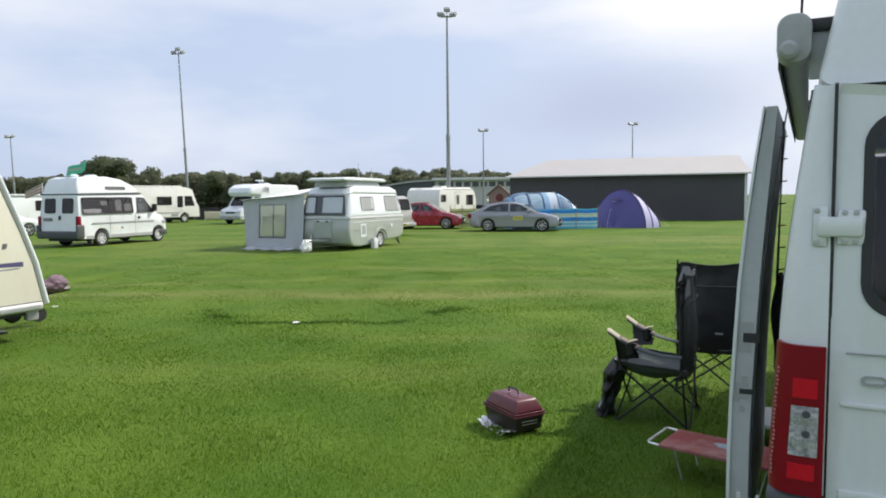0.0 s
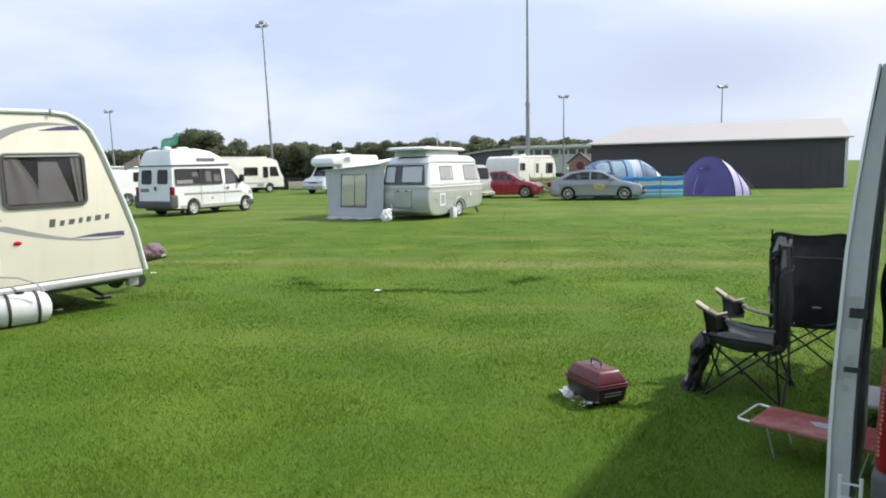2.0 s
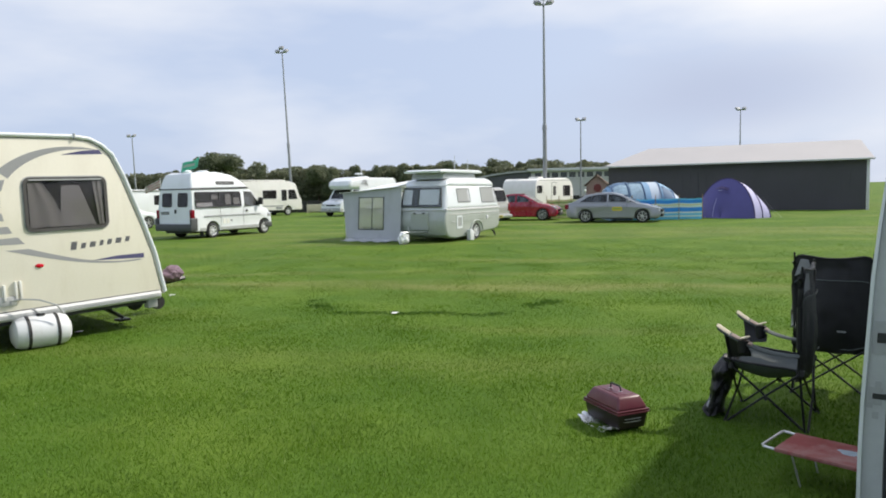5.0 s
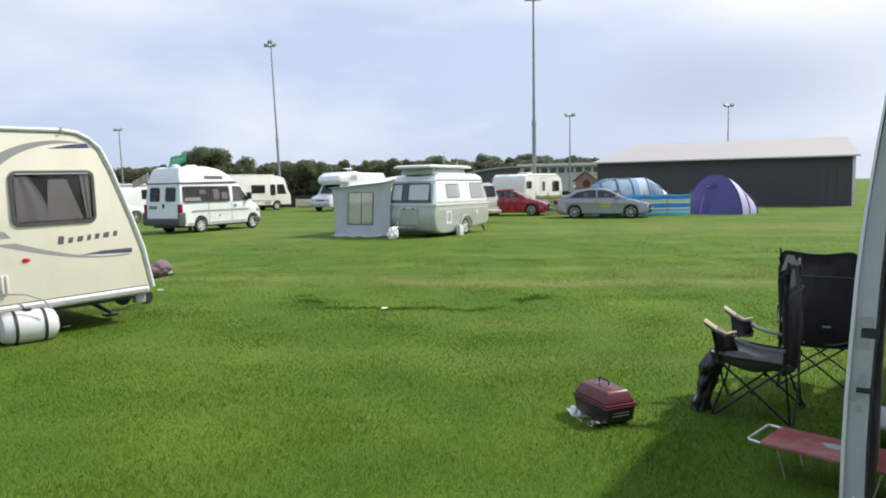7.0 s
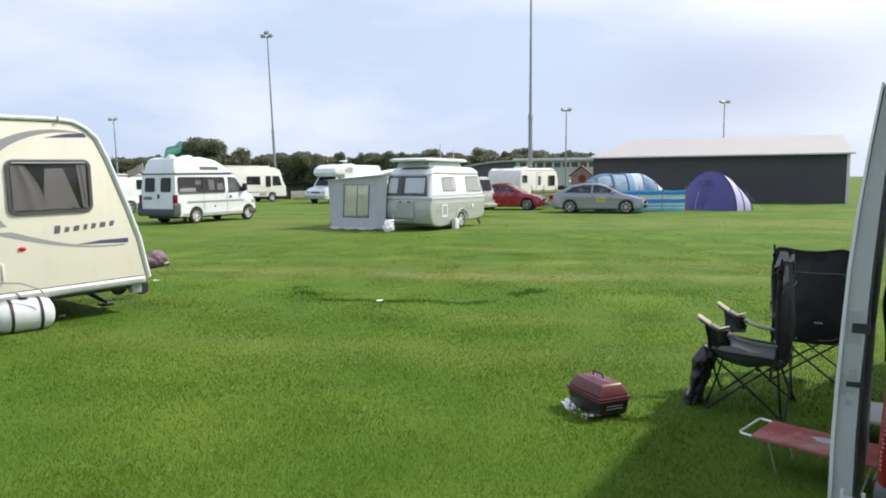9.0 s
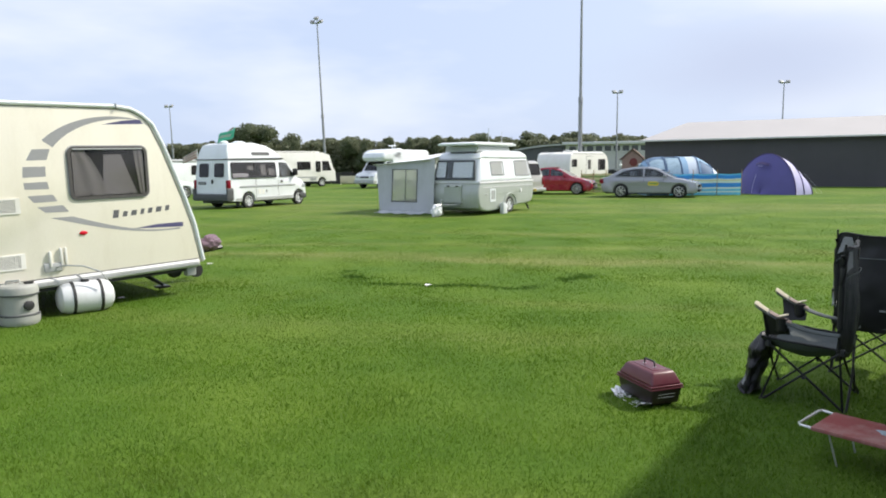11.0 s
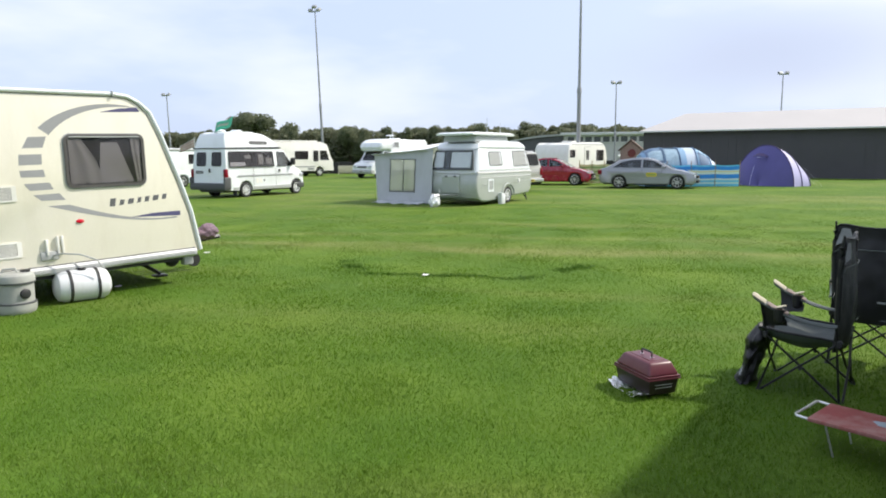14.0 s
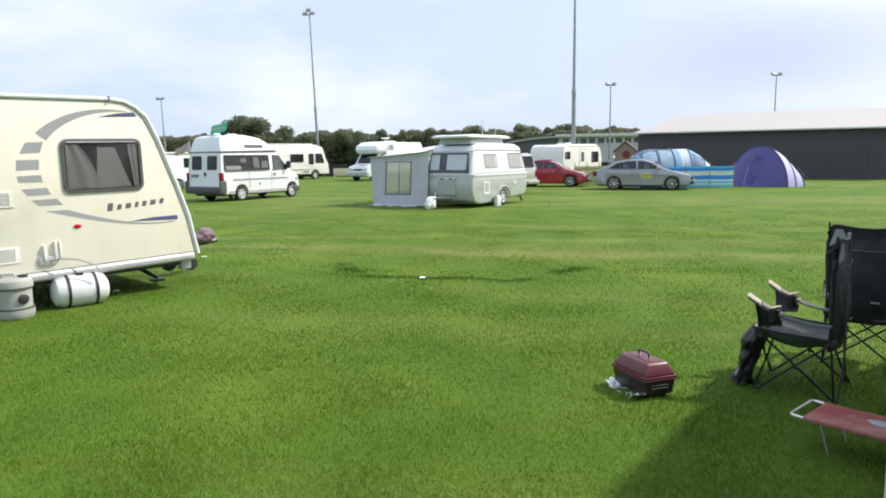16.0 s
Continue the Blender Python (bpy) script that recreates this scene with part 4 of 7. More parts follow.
def make_touring_caravan():
    car = thing("touring_caravan", pose(-6.5, 6.0, 0, 0.9, 0, -31), "cream touring caravan with grey swoosh graphics on steady legs", "caravan")
    side = right_side(lambda v: 0.0)
    prof = [(-3.2, 0.36), (-3.2, 2.1), (-3.05, 2.36), (-2.75, 2.43), (2.10, 2.43), (2.29, 2.405), (2.43, 2.335), (2.56, 2.22), (2.685, 1.95), (2.91, 1.33), (3.04, 0.92), (3.11, 0.55), (3.14, 0.38)] + arch(0.0, 0.35, 0.34, 12, 0.36, 0.62)
    body = hull(B(), prof, -2.2, 0.0, 0.02, 2)
    part("body", body, CREAM, car)
    # crown of the roof, a shallow curve between the side rails
    rf = B()
    sheet(rf, lambda u, v: (-2.17 + 2.14 * u, -2.7 + 4.75 * v, 2.425 + 0.08 * math.sin(math.pi * u)), 8, 6, 0.01)
    part("roof_skin", rf, WHITE, car)
    rail = B()
    edge = [(-2.75, 2.43), (2.10, 2.43), (2.29, 2.405), (2.43, 2.335), (2.56, 2.22), (2.685, 1.95), (2.91, 1.33), (3.04, 0.92), (3.11, 0.55), (3.14, 0.40)]
    tube(rail, [(0.002, y, z) for y, z in edge], 0.024, 10)
    part("awning_rail", rail, WHITE, car, "white moulded edge rail")
    tube2 = B()
    tube(tube2, [(0.0, y - 0.045 * min(1.0, max(0.0, (2.43 - z) / 0.2)), z - 0.034 + 0.02 * min(1.0, max(0.0, (2.43 - z) / 0.2))) for y, z in edge], 0.0045, 6)
    part("edge_strip", tube2, DECALDARK, car)
    part("rail_joint", box(B(), -0.03, 0.037, 2.10, 2.118, 2.395, 2.462, 0.004, 1), GREYPL, car)
    skirt = B()
    hull(skirt, [(0.0, 0.425), (0.020, 0.42), (0.040, 0.40), (0.046, 0.375), (0.040, 0.345), (0.020, 0.325), (0.0, 0.32)], 0.36, 3.06, 0.0, 1, lambda x, y, z: (y - 0.002, x, z))
    part("skirt_rail", skirt, SHEDTRIM, car, "ribbed aluminium skirt rail")
    for i in range(3):
        part("rib", box(B(), 0.034, 0.0475, 0.38, 3.04, 0.352 + 0.018 * i, 0.356 + 0.018 * i), GREYPL, car)
    # Thin dark strip paints in the shadow line over the skirt rail.
    part("skirt_line", box(B(), 0.0, 0.006, 0.36, 3.06, 0.424, 0.434), DARKGREY, car, "dark strip painting the shadow line above the skirt rail")
    part("skirt_rail", box(B(), -0.02, 0.022, -3.1, -0.36, 0.335, 0.405, 0.012), GREYPL, car)
    # wheel arch moulding
    am = B()
    tube(am, [(0.012, 0.39 * math.copysign(abs(math.cos(a)) ** 0.62, math.cos(a)), 0.36 + 0.36 * max(0.0, math.sin(a)) ** 0.62) for a in [math.pi * i / 18 for i in range(19)]], 0.026, 8)
    part("arch_moulding", am, CREAM, car)
    part("arch_liner", box(B(), -2.15, -0.24, -0.34, 0.34, 0.25, 0.68), BLACKPL, car)
    part("floor_pan", box(B(), -2.1, -0.06, -3.0, 3.0, 0.27, 0.36), BLACKPL, car)
    wheels(car, [(-0.13, 0.0)], 0.315, 0.19, 5, 0.215, ALLOY, mid=-1.1)
    # windows with curtains
    def curtain_window(u0, u1, v0, v1, seed):
        pts = rr(u0 + 0.035, u1 - 0.035, v0 + 0.035, v1 - 0.035, 0.05)
        w = part("window", ring(B(), rr(u0, u1, v0, v1, 0.085), pts, side, -0.004, 0.022), WINFRAME, car, "black framed smoked acrylic window")
        part("surround", ring(B(), rr(u0 - 0.012, u1 + 0.012, v0 - 0.012, v1 + 0.012, 0.09), rr(u0, u1, v0, v1, 0.085), side, -0.003, 0.008), GREYPL, w)
        part("room", slab(B(), pts, side, 0.001, 0.002), DARKROOM, w)
        # drapes drawn aside over a pale blind; edges as parts of the width at the foot and at the head
        for k, (a0, a1, b0, b1, m_) in enumerate(((0.05, 0.44, 0.05, 0.20, CURTAIN), (0.40, 0.84, 0.44, 0.66, BLINDGREY), (0.88, 0.95, 0.82, 0.95, CURTAIN))):
            def fold(s, t, a0=a0, a1=a1, b0=b0, b1=b1, k=k):
                bow = 0.05 * math.sin(math.pi * t) * (k == 0)
                lo, hi = a0 + (b0 - a0) * t, a1 + (b1 - a1) * t + bow
                wave = 0.0 if k == 1 else 0.0028 * math.sin(s * 11 + seed + t)
                return Vector((0.0070 + 0.002 * (k != 1) + wave, u0 + (u1 - u0) * (lo + (hi - lo) * s), v0 + 0.045 + (v1 - v0 - 0.09) * t * (0.90 if k == 1 else 1.0)))
            part("blind" if k == 1 else "curtain", sheet(B(), fold, 40, 8, 0.001), m_, w)
        # paler strip paints the highlight along the frame's top inner edge
        part("top_lip", box(B(), 0.0205, 0.026, u0 + 0.06, u1 - 0.06, v1 - 0.040, v1 - 0.022, 0.003, 1), GREYPL, w)
        p = part("pane", slab(B(), pts, side, 0.015, 0.018), GLASS, w)
        p.visible_shadow = False
        for k in (0.25, 0.75):
            part("catch", box(B(), 0.0185, 0.024, u0 + (u1 - u0) * k - 0.012, u0 + (u1 - u0) * k + 0.012, v0 + 0.05, v0 + 0.07, 0.002, 1), BLACKPL, w)
    curtain_window(1.50, 2.45, 1.315, 1.945, 1)
    curtain_window(-0.62, 0.47, 1.44, 1.965, 2)
    # vents
    for u0, u1, v0, v1 in ((0.50, 0.96, 1.20, 1.375), (0.51, 0.96, 0.57, 0.745)):
        v = part("vent", ring(B(), rr(u0, u1, v0, v1, 0.01, 2), rr(u0 + 0.02, u1 - 0.05, v0 + 0.02, v1 - 0.02, 0.005, 2), side, -0.002, 0.012), CREAM_2, car, "cream louvred appliance vent")
        part("vent_back", box(B(), 0.001, 0.003, u0 + 0.02, u1 - 0.05, v0 + 0.02, v1 - 0.02), DARKGREY, v)
        for i in range(9):
            z = v0 + 0.03 + (v1 - v0 - 0.06) * i / 8
            part("louvre", box(B(), 0.003, 0.010, u0 + 0.022, u1 - 0.052, z - 0.004, z + 0.004), CREAM_2, v)
    # graphics
    def decal(pts, m_, d=0.0015, name="decal"):
        part(name, slab(B(), pts, side, 0.0002, d), m_, car)
    def band(fn, n=16):
        a = [fn(i / n) for i in range(n + 1)]
        return [p for p, _ in a] + [q for _, q in a][::-1]
    def arc_pt(deg, r):
        return (2.08 + 1.03 * r * math.cos(radians(deg)), 1.595 + 0.72 * r * math.sin(radians(deg)))
    decal(band(lambda s: (arc_pt(74 + 70 * s, 0.985 + 0.015 * s), arc_pt(74 + 72 * s, 0.98 - 0.135 * s ** 0.8))), DECALGREY)
    for pts in ([(1.11, 1.945), (1.30, 1.95), (1.255, 1.825), (1.04, 1.82)], [(1.0, 1.75), (1.235, 1.75), (1.23, 1.635), (0.99, 1.63)], [(0.99, 1.57), (1.24, 1.575), (1.255, 1.49), (1.0, 1.495)],
                [(1.02, 1.42), (1.29, 1.425), (1.33, 1.345), (1.08, 1.34)], [(1.11, 1.29), (1.385, 1.295), (1.45, 1.215), (1.19, 1.22)]):
        decal([(a + 0.025, b - 0.03) for a, b in pts], DECALGREY)
    decal(band(lambda s: ((1.51 + 1.32 * s, 1.125 - 0.27 * math.sin(s * 1.75) + 0.02 * s), (1.27 + 1.56 * s, 1.125 - 0.285 * math.sin(s * 1.72) + 0.015 * s)), 20), DECALGREY)
    decal([(1.94, 2.207), (2.44, 2.222), (2.40, 2.275), (2.18, 2.257)], DECALBLUE)
    decal([(2.22, 0.915), (2.88, 0.885), (2.88, 0.945), (2.52, 0.945)], DECALBLUE)
    # model name as plain slanted bars
    u = 1.97
    for i, w in enumerate((0.075, 0.06, 0.075, 0.05, 0.06, 0.08, 0.06)):
        h = 0.128 if i == 0 else 0.092
        z = 1.055 + (u - 1.97) * 0.07
        decal([(u, z + 0.012), (u + w * 0.9, z + 0.014), (u + w * 0.9 + 0.018, z + h * 0.85), (u + 0.018, z + h * 0.85)], DECALDARK, 0.0018, "name_bar")
        u += w + 0.045
    part("marker_lamp", lathe(B(), [(0.035, 0), (0.033, 0.012), (0.02, 0.018), (0, 0.018)], 16, pose(0, 1.61, 0.92, 0, 90, 0) @ Matrix.Diagonal((0.7, 1.3, 1, 1))), REDLENS_B, car, "oval red marker lamp")
    part("marker_lamp", lathe(B(), [(0.03, 0), (0.028, 0.012), (0, 0.016)], 16, pose(0, -0.33, 0.88, 0, 90, 0) @ Matrix.Diagonal((0.7, 1.3, 1, 1))), REDLENS_B, car)
    # water inlet with open flaps
    part("inlet_box", box(B(), -0.002, 0.03, 1.14, 1.33, 0.50, 0.60, 0.01), GREYPL, car, "water inlet housing with open flaps")
    for y in (1.20, 1.32, 1.37):
        part("flap", box(B(), 0.0, 0.045, y, y + 0.025, 0.56, 0.74 + 0.03 * (y > 1.3), 0.006), CREAM_2, car)
    hose = B()
    tube(hose, [(0.03, 1.27, 0.55), (0.10, 1.34, 0.57), (0.20, 1.50, 0.55), (0.27, 1.66, 0.47), (0.30, 1.72, 0.36)], 0.010, 6)
    part("hose", hose, GREYPL, car)
    # chassis, steady, jockey wheel and hitch
    st = B()
    tube(st, [(-0.40, 2.38, 0.33), (-0.48, 2.62, 0.17), (-0.55, 2.80, 0.05)], 0.024, 6)
    tube(st, [(-0.40, 2.62, 0.33), (-0.48, 2.56, 0.20)], 0.014, 6)
    tube(st, [(-0.60, 2.38, 0.33), (-0.62, 2.80, 0.05)], 0.018, 6)
    box(st, -0.66, -0.50, 2.73, 2.89, 0.0, 0.03, 0.004)
    part("steady_leg", st, DARKMET, car, "black corner steady leg")
    fr = B()
    tube(fr, [(-0.5, 1.5, 0.30), (-0.95, 3.3, 0.36), (-1.08, 4.05, 0.40)], 0.035, 6)
    tube(fr, [(-1.7, 1.5, 0.30), (-1.25, 3.3, 0.36), (-1.12, 4.05, 0.40)], 0.035, 6)
    part("a_frame", fr, DARKMET, car)
    part("front_box", box(B(), -0.14, -0.02, 2.90, 3.04, 0.20, 0.36, 0.02), GREYPL, car, "grey lower front moulding")
    jw = B()
    tube(jw, [(-1.0, 3.55, 0.12), (-1.0, 3.55, 0.75)], 0.025, 8)
    part("jockey_post", jw, STEEL, car)
    part("jockey_wheel", lathe(B(), [(0.04, -0.04), (0.10, -0.035), (0.10, 0.035), (0.04, 0.04)], 16, pose(-1.0, 3.55, 0.10, 0, 90, 0)), TYRE, car)
    part("side_wheel", lathe(B(), [(0.05, -0.04), (0.10, -0.04), (0.11, 0.0), (0.10, 0.04), (0.05, 0.04)], 20, pose(-0.30, 2.86, 0.27, 0, 80, 0)), TYRE, car)
    # aerial on the roof
    ae = thing("roof_aerial", pose(-6.5, 6.0, 0, 0, 0, -31) @ pose(-0.6, 0.66, 2.43), "pale saucer-shaped television aerial on a caravan roof", "aerial")
    part("post", tube(B(), [(0, 0, -0.05), (0, 0, 0.22)], 0.02, 8), STEEL, ae)
    part("dish", lathe(B(), [(0.0, 0.20), (0.10, 0.195), (0.18, 0.215), (0.20, 0.23), (0.18, 0.245), (0, 0.26)], 24), CREAM_2, ae)
    part("boom", tube(B(), [(0, -0.2, 0.225), (0, -0.42, 0.22)], 0.014, 6), CREAM_2, ae)
    wp = thing("radio_whip", pose(-6.5, 6.0, 0, 0, 0, -31) @ pose(-0.75, 0.36, 2.54), "thin radio whip mast", "aerial")
    part("rod", tube(B(), [(0, 0, -0.03), (0.01, -0.02, 0.9), (0.03, -0.06, 1.9)], 0.012, 6, r2=0.006), STEEL, wp)
    # plum cover draped over the hitch
    hc = thing("hitch_cover", pose(-6.5, 6.0, 0, 0, 0, -31) @ pose(-0.84, 3.72, 0.58) @ Matrix.Diagonal((0.9, 0.9, 0.82, 1)), "crumpled plum-coloured cover over a caravan hitch", "cover")
    def drape(u, v):
        a, b = 2 * math.pi * u, math.pi * (0.02 + 0.9 * v)
        p = Vector((math.sin(b) * math.cos(a), math.sin(b) * math.sin(a), math.cos(b)))
        k = 1 + 0.30 * noise.noise(p * 1.7 + Vector((3, 1, 0))) + 0.16 * noise.noise(p * 5.0)
        return Vector((0.12 * p.x * k, 0.17 * p.y * k, 0.14 * p.z * k))
    part("cloth", sheet(B(), drape, 44, 22, 0.004), COVERPURPLE, hc)


make_touring_caravan()


def make_water_barrels():
    # upright ribbed waste container
    b = thing("waste_water_container", pose(-5.97, 6.62, 0, 0, 0, 20), "upright grey ribbed plastic waste water container", "water container")
    prof = [(0.185, -0.005), (0.20, 0.02), (0.205, 0.06), (0.205, 0.10), (0.188, 0.115), (0.188, 0.33), (0.205, 0.345), (0.205, 0.39), (0.195, 0.42), (0.17, 0.44), (0.0, 0.445)]
    part("barrel", lathe(B(), prof, 32), BARRELGREY, b)
    for z in (0.108, 0.337):
        part("band", lathe(B(), [(0.196, z - 0.012), (0.206, z - 0.008), (0.206, z + 0.008), (0.196, z + 0.012)], 32), DARKGREY, b)
    part("handle", tube(B(), [(-0.12, 0, 0.43), (-0.11, 0, 0.475), (0.02, 0, 0.485), (0.04, 0, 0.43)], 0.013, 8), BARRELGREY, b)
    part("cap", lathe(B(), [(0.055, 0), (0.055, 0.022), (0.04, 0.03), (0, 0.03)], 16, pose(0.185 * math.cos(radians(-38)), 0.185 * math.sin(radians(-38)), 0.22, 0, 90, -38)), BLACKPL, b)
    part("lid", lathe(B(), [(0.05, 0.44), (0.05, 0.465), (0, 0.47)], 16, pose(0.1, 0.05, 0)), BLACKPL, b)
    # rolling fresh water barrel lying on its side
    a = thing("rolling_water_barrel", pose(-5.66, 7.30, 0.185, 0, 0, -38), "white rolling water barrel with black bands lying on grass", "water barrel")
    turn = Matrix.Rotation(radians(-90), 4, "X")
    prof = [(0.0, -0.31), (0.10, -0.305), (0.16, -0.27), (0.185, -0.21), (0.19, -0.13), (0.19, 0.13), (0.185, 0.21), (0.16, 0.27), (0.10, 0.305), (0.0, 0.31)]
    part("barrel", lathe(B(), prof, 32, turn), BARRELWHITE, a)
    for y in (-0.15, 0.15):
        part("tyre_band", lathe(B(), [(0.185, y - 0.018), (0.199, y - 0.014), (0.199, y + 0.014), (0.185, y + 0.018)], 32, turn), BLACKPL, a)
    part("cap", lathe(B(), [(0.045, 0.0), (0.045, 0.025), (0, 0.03)], 16, pose(0.02, 0.0, 0.185)), BLACKPL, a)
    part("hose_stub", tube(B(), [(0.02, 0, 0.20), (-0.02, -0.06, 0.26), (-0.10, -0.12, 0.29), (-0.2, -0.2, 0.33)], 0.011, 6), GREYPL, a)


make_water_barrels()


# ---- white panel van with the sliding door open ----
def make_panel_van():
    van = thing("panel_van", pose(1.335, 2.06, 0, 0, 0, -27), "white high-roof panel van with red tail lamp and slid-open side door", "van")
    W = 1.84
    def inset(z):
        """How far the left wall lies from the door gap's line at height z."""
        if z < 0.9:
            return 0.155
        if z < 1.35:
            return 0.155 - 0.02 * (z - 0.9) / 0.45
        if z < 2.05:
            return 0.135 - 0.075 * ((z - 1.35) / 0.7) ** 1.3
        return max(0.06 - 0.20 * (z - 2.05), -0.12)
    mid = W / 2
    def warp(x, y, z):
        half = mid + inset(z)
        k = (x - mid) / (mid + 0.155)
        return (mid + k * half, y + (0.06 * max(0, (z - 1.25)) if y < 0.3 else 0.0), z)
    # body ring: side walls, floor, roof, as closed sheets of wall thickness
    def wall(s, t, y0=0.0, y1=4.6):
        z = 0.36 + 1.70 * s
        return Vector((-inset(z), y0 + 0.06 * max(0, z - 1.25) + (y1 - y0) * t, z))
    L1 = B()
    sheet(L1, lambda s, t: wall(s, t, 0.05, 1.55), 14, 4, 0.04)
    part("rear_quarter_panel", L1, VANWHITE, van)
    L2 = B()
    sheet(L2, lambda s, t: wall(s, t, 2.75, 4.6), 14, 4, 0.04)
    part("front_quarter_panel", L2, VANWHITE, van)
    top = B()
    sheet(top, lambda s, t: Vector((-inset(1.93 + 0.13 * s), 1.55 + 1.2 * t, 1.93 + 0.13 * s)), 2, 3, 0.04)
    part("door_header", top, VANWHITE, van)
    part("sill", box(B(), -0.155, -0.05, 1.55, 2.75, 0.36, 0.47, 0.015), VANWHITE, van)
    part("interior_trim", box(B(), 0.45, 0.5, 0.25, 4.5, 0.4, 2.0), DARKROOM, van)
    part("floor", box(B(), -0.1, W, 0.1, 4.6, 0.36, 0.42), DARKROOM, van)
    R = B()
    sheet(R, lambda s, t: Vector((W + inset(0.36 + 1.7 * s), 0.05 + 4.55 * t, 0.36 + 1.7 * s)), 14, 3, 0.04)
    part("off_side_panel", R, VANWHITE, van)
    # moulded high roof
    cap = [(0.10, 2.055), (0.13, 2.28), (0.20, 2.47), (0.34, 2.60), (0.6, 2.66), (3.4, 2.66), (4.2, 2.5), (4.75, 2.06)]
    def capwarp(x, y, z):
        half = mid + inset(z) - 0.004
        k = (x - mid) / mid
        return (mid + k * half, y, z)
    part("high_roof", hull(B(), cap, 0, W, 0.055, 4, capwarp), VANWHITE, van, "moulded white high roof")
    part("cab", hull(B(), [(4.6, 0.36), (5.5, 0.42), (5.55, 0.8), (5.35, 1.0), (4.95, 1.25), (4.72, 2.03), (4.6, 2.03)], 0, W, 0.08, 3, warp), VANWHITE, van)
    # rear corner pillar
    pil = B()
    def pillar(s, t):
        z = 0.80 + 1.25 * t
        i = inset(z)
        y0 = 0.06 * max(0, z - 1.25)
        r = 0.075
        if s < 0.7:
            a = radians(90) * s / 0.7
            return Vector((-i + r * (1 - math.cos(a)), y0 + r * (1 - math.sin(a)), z))
        k = (s - 0.7) / 0.3
        x = -i + r
        return Vector((x + (-0.004 - x) * k, y0, z)) if x < -0.004 else Vector((x - 0.0005 * k, y0, z))
    sheet(pil, pillar, 20, 16, 0.012)
    part("rear_pillar", pil, VANWHITE, van)
    part("gap_seal", box(B(), -0.005, 0.005, 0.02, 0.03, 0.5, 2.05), BLACKPL, van)
    part("gap_seal_upper", box(B(), -0.004, 0.005, 0.062, 0.075, 1.7, 2.05), BLACKPL, van)
    # rear doors
    def door_face(u, v, d):
        return Vector((u, 0.06 * max(0, v - 1.25) - d, v))
    def rear_door(u0, u1, name):
        t = B()
        win = rr(u0 + 0.075 if u0 < 0.5 else u0 + 0.07, u1 - 0.075, 1.36, 1.96, 0.10, 6)
        outer = rr(u0, u1, 0.60, 2.035, 0.012, 6)
        ring(t, outer, win, door_face, -0.03, 0.004)
        d = part(name, t, VANWHITE, van)
        part("window_seal", ring(B(), grow(win, 0.002), grow(win, -0.025), door_face, -0.02, 0.008), BLACKPL, d)
        pane = part("pane", slab(B(), grow(win, -0.025), door_face, -0.004, 0.0), GLASS, d)
        pane.visible_shadow = False
        part("crease", box(B(), u0 + 0.03, u1 - 0.05, -0.010, 0.0, 1.085, 1.10, 0.004, 2), VANWHITE, d)
        part("recess_edge", box(B(), u0 + 0.04, u1 - 0.05, -0.0075, -0.002, 1.246, 1.252, 0.002, 1), GREYPL, d)
        part("lower_rib", box(B(), u0 + 0.03, u1 - 0.05, -0.012, 0.0, 0.80, 0.83, 0.005, 2), VANWHITE, d)
        return d
    d1 = rear_door(0.003, 0.915, "rear_door")
    rear_door(0.925, 1.832, "rear_door")
    part("badge", ring(B(), rr(0.085, 0.15, 1.155, 1.185, 0.014), rr(0.095, 0.145, 1.163, 1.178, 0.007), door_face, 0.0, 0.007), GREYPL, d1, "plain grey badge shape")
    part("door_handle", box(B(), 0.80, 0.90, -0.03, 0.0, 1.0, 1.12, 0.012), BLACKPL, d1)
    part("grab_rail", tube(B(), [(0.45, 0.11, 1.72), (0.6, 0.10, 1.70), (0.75, 0.11, 1.72)], 0.01), BARRELWHITE, d1)
    # hinge
    for zc in (1.625, 0.68):
        h = B()
        y = 0.06 * max(0, zc - 1.25)
        box(h, -0.055, -0.012, y - 0.012, y + 0.0, zc - 0.062, zc + 0.062, 0.008)
        box(h, 0.012, 0.085, y - 0.012, y + 0.0, zc - 0.055, zc + 0.05, 0.008)
        box(h, -0.040, 0.080, y - 0.028, y - 0.008, zc - 0.030, zc + 0.030, 0.010)
        hin = part("hinge", h, VANWHITE, van, "white bolted door hinge")
        for x, dz in ((-0.042, 0.048), (-0.042, -0.048), (0.03, 0.042), (0.06, 0.042), (0.03, -0.045), (0.06, -0.045)):
            part("bolt", lathe(B(), [(0.009, 0), (0.008, 0.005), (0, 0.006)], 8, pose(x, y - 0.011, zc + dz, 90, 0, 0)), STEEL, hin)
    # tail lamp, wrapped round the corner
    def lamp_pt(s, z, out=0.0):
        i = inset(z)
        r = 0.080 + out
        if s < 0.5:
            return Vector((-0.008 - (i - 0.075 - 0.008) * (s / 0.5), -0.030 - out, z))
        a = radians(90) * (s - 0.5) / 0.5
        return Vector((-i + 0.075 - r * math.sin(a), 0.050 - r * math.cos(a), z))
    lp = B()
    sheet(lp, lambda s, t: lamp_pt(s, 0.80 + 0.465 * t), 12, 10, 0.014)
    lamp = part("tail_lamp", lp, REDLENS, van, "tall red tail lamp with clear middle lenses")
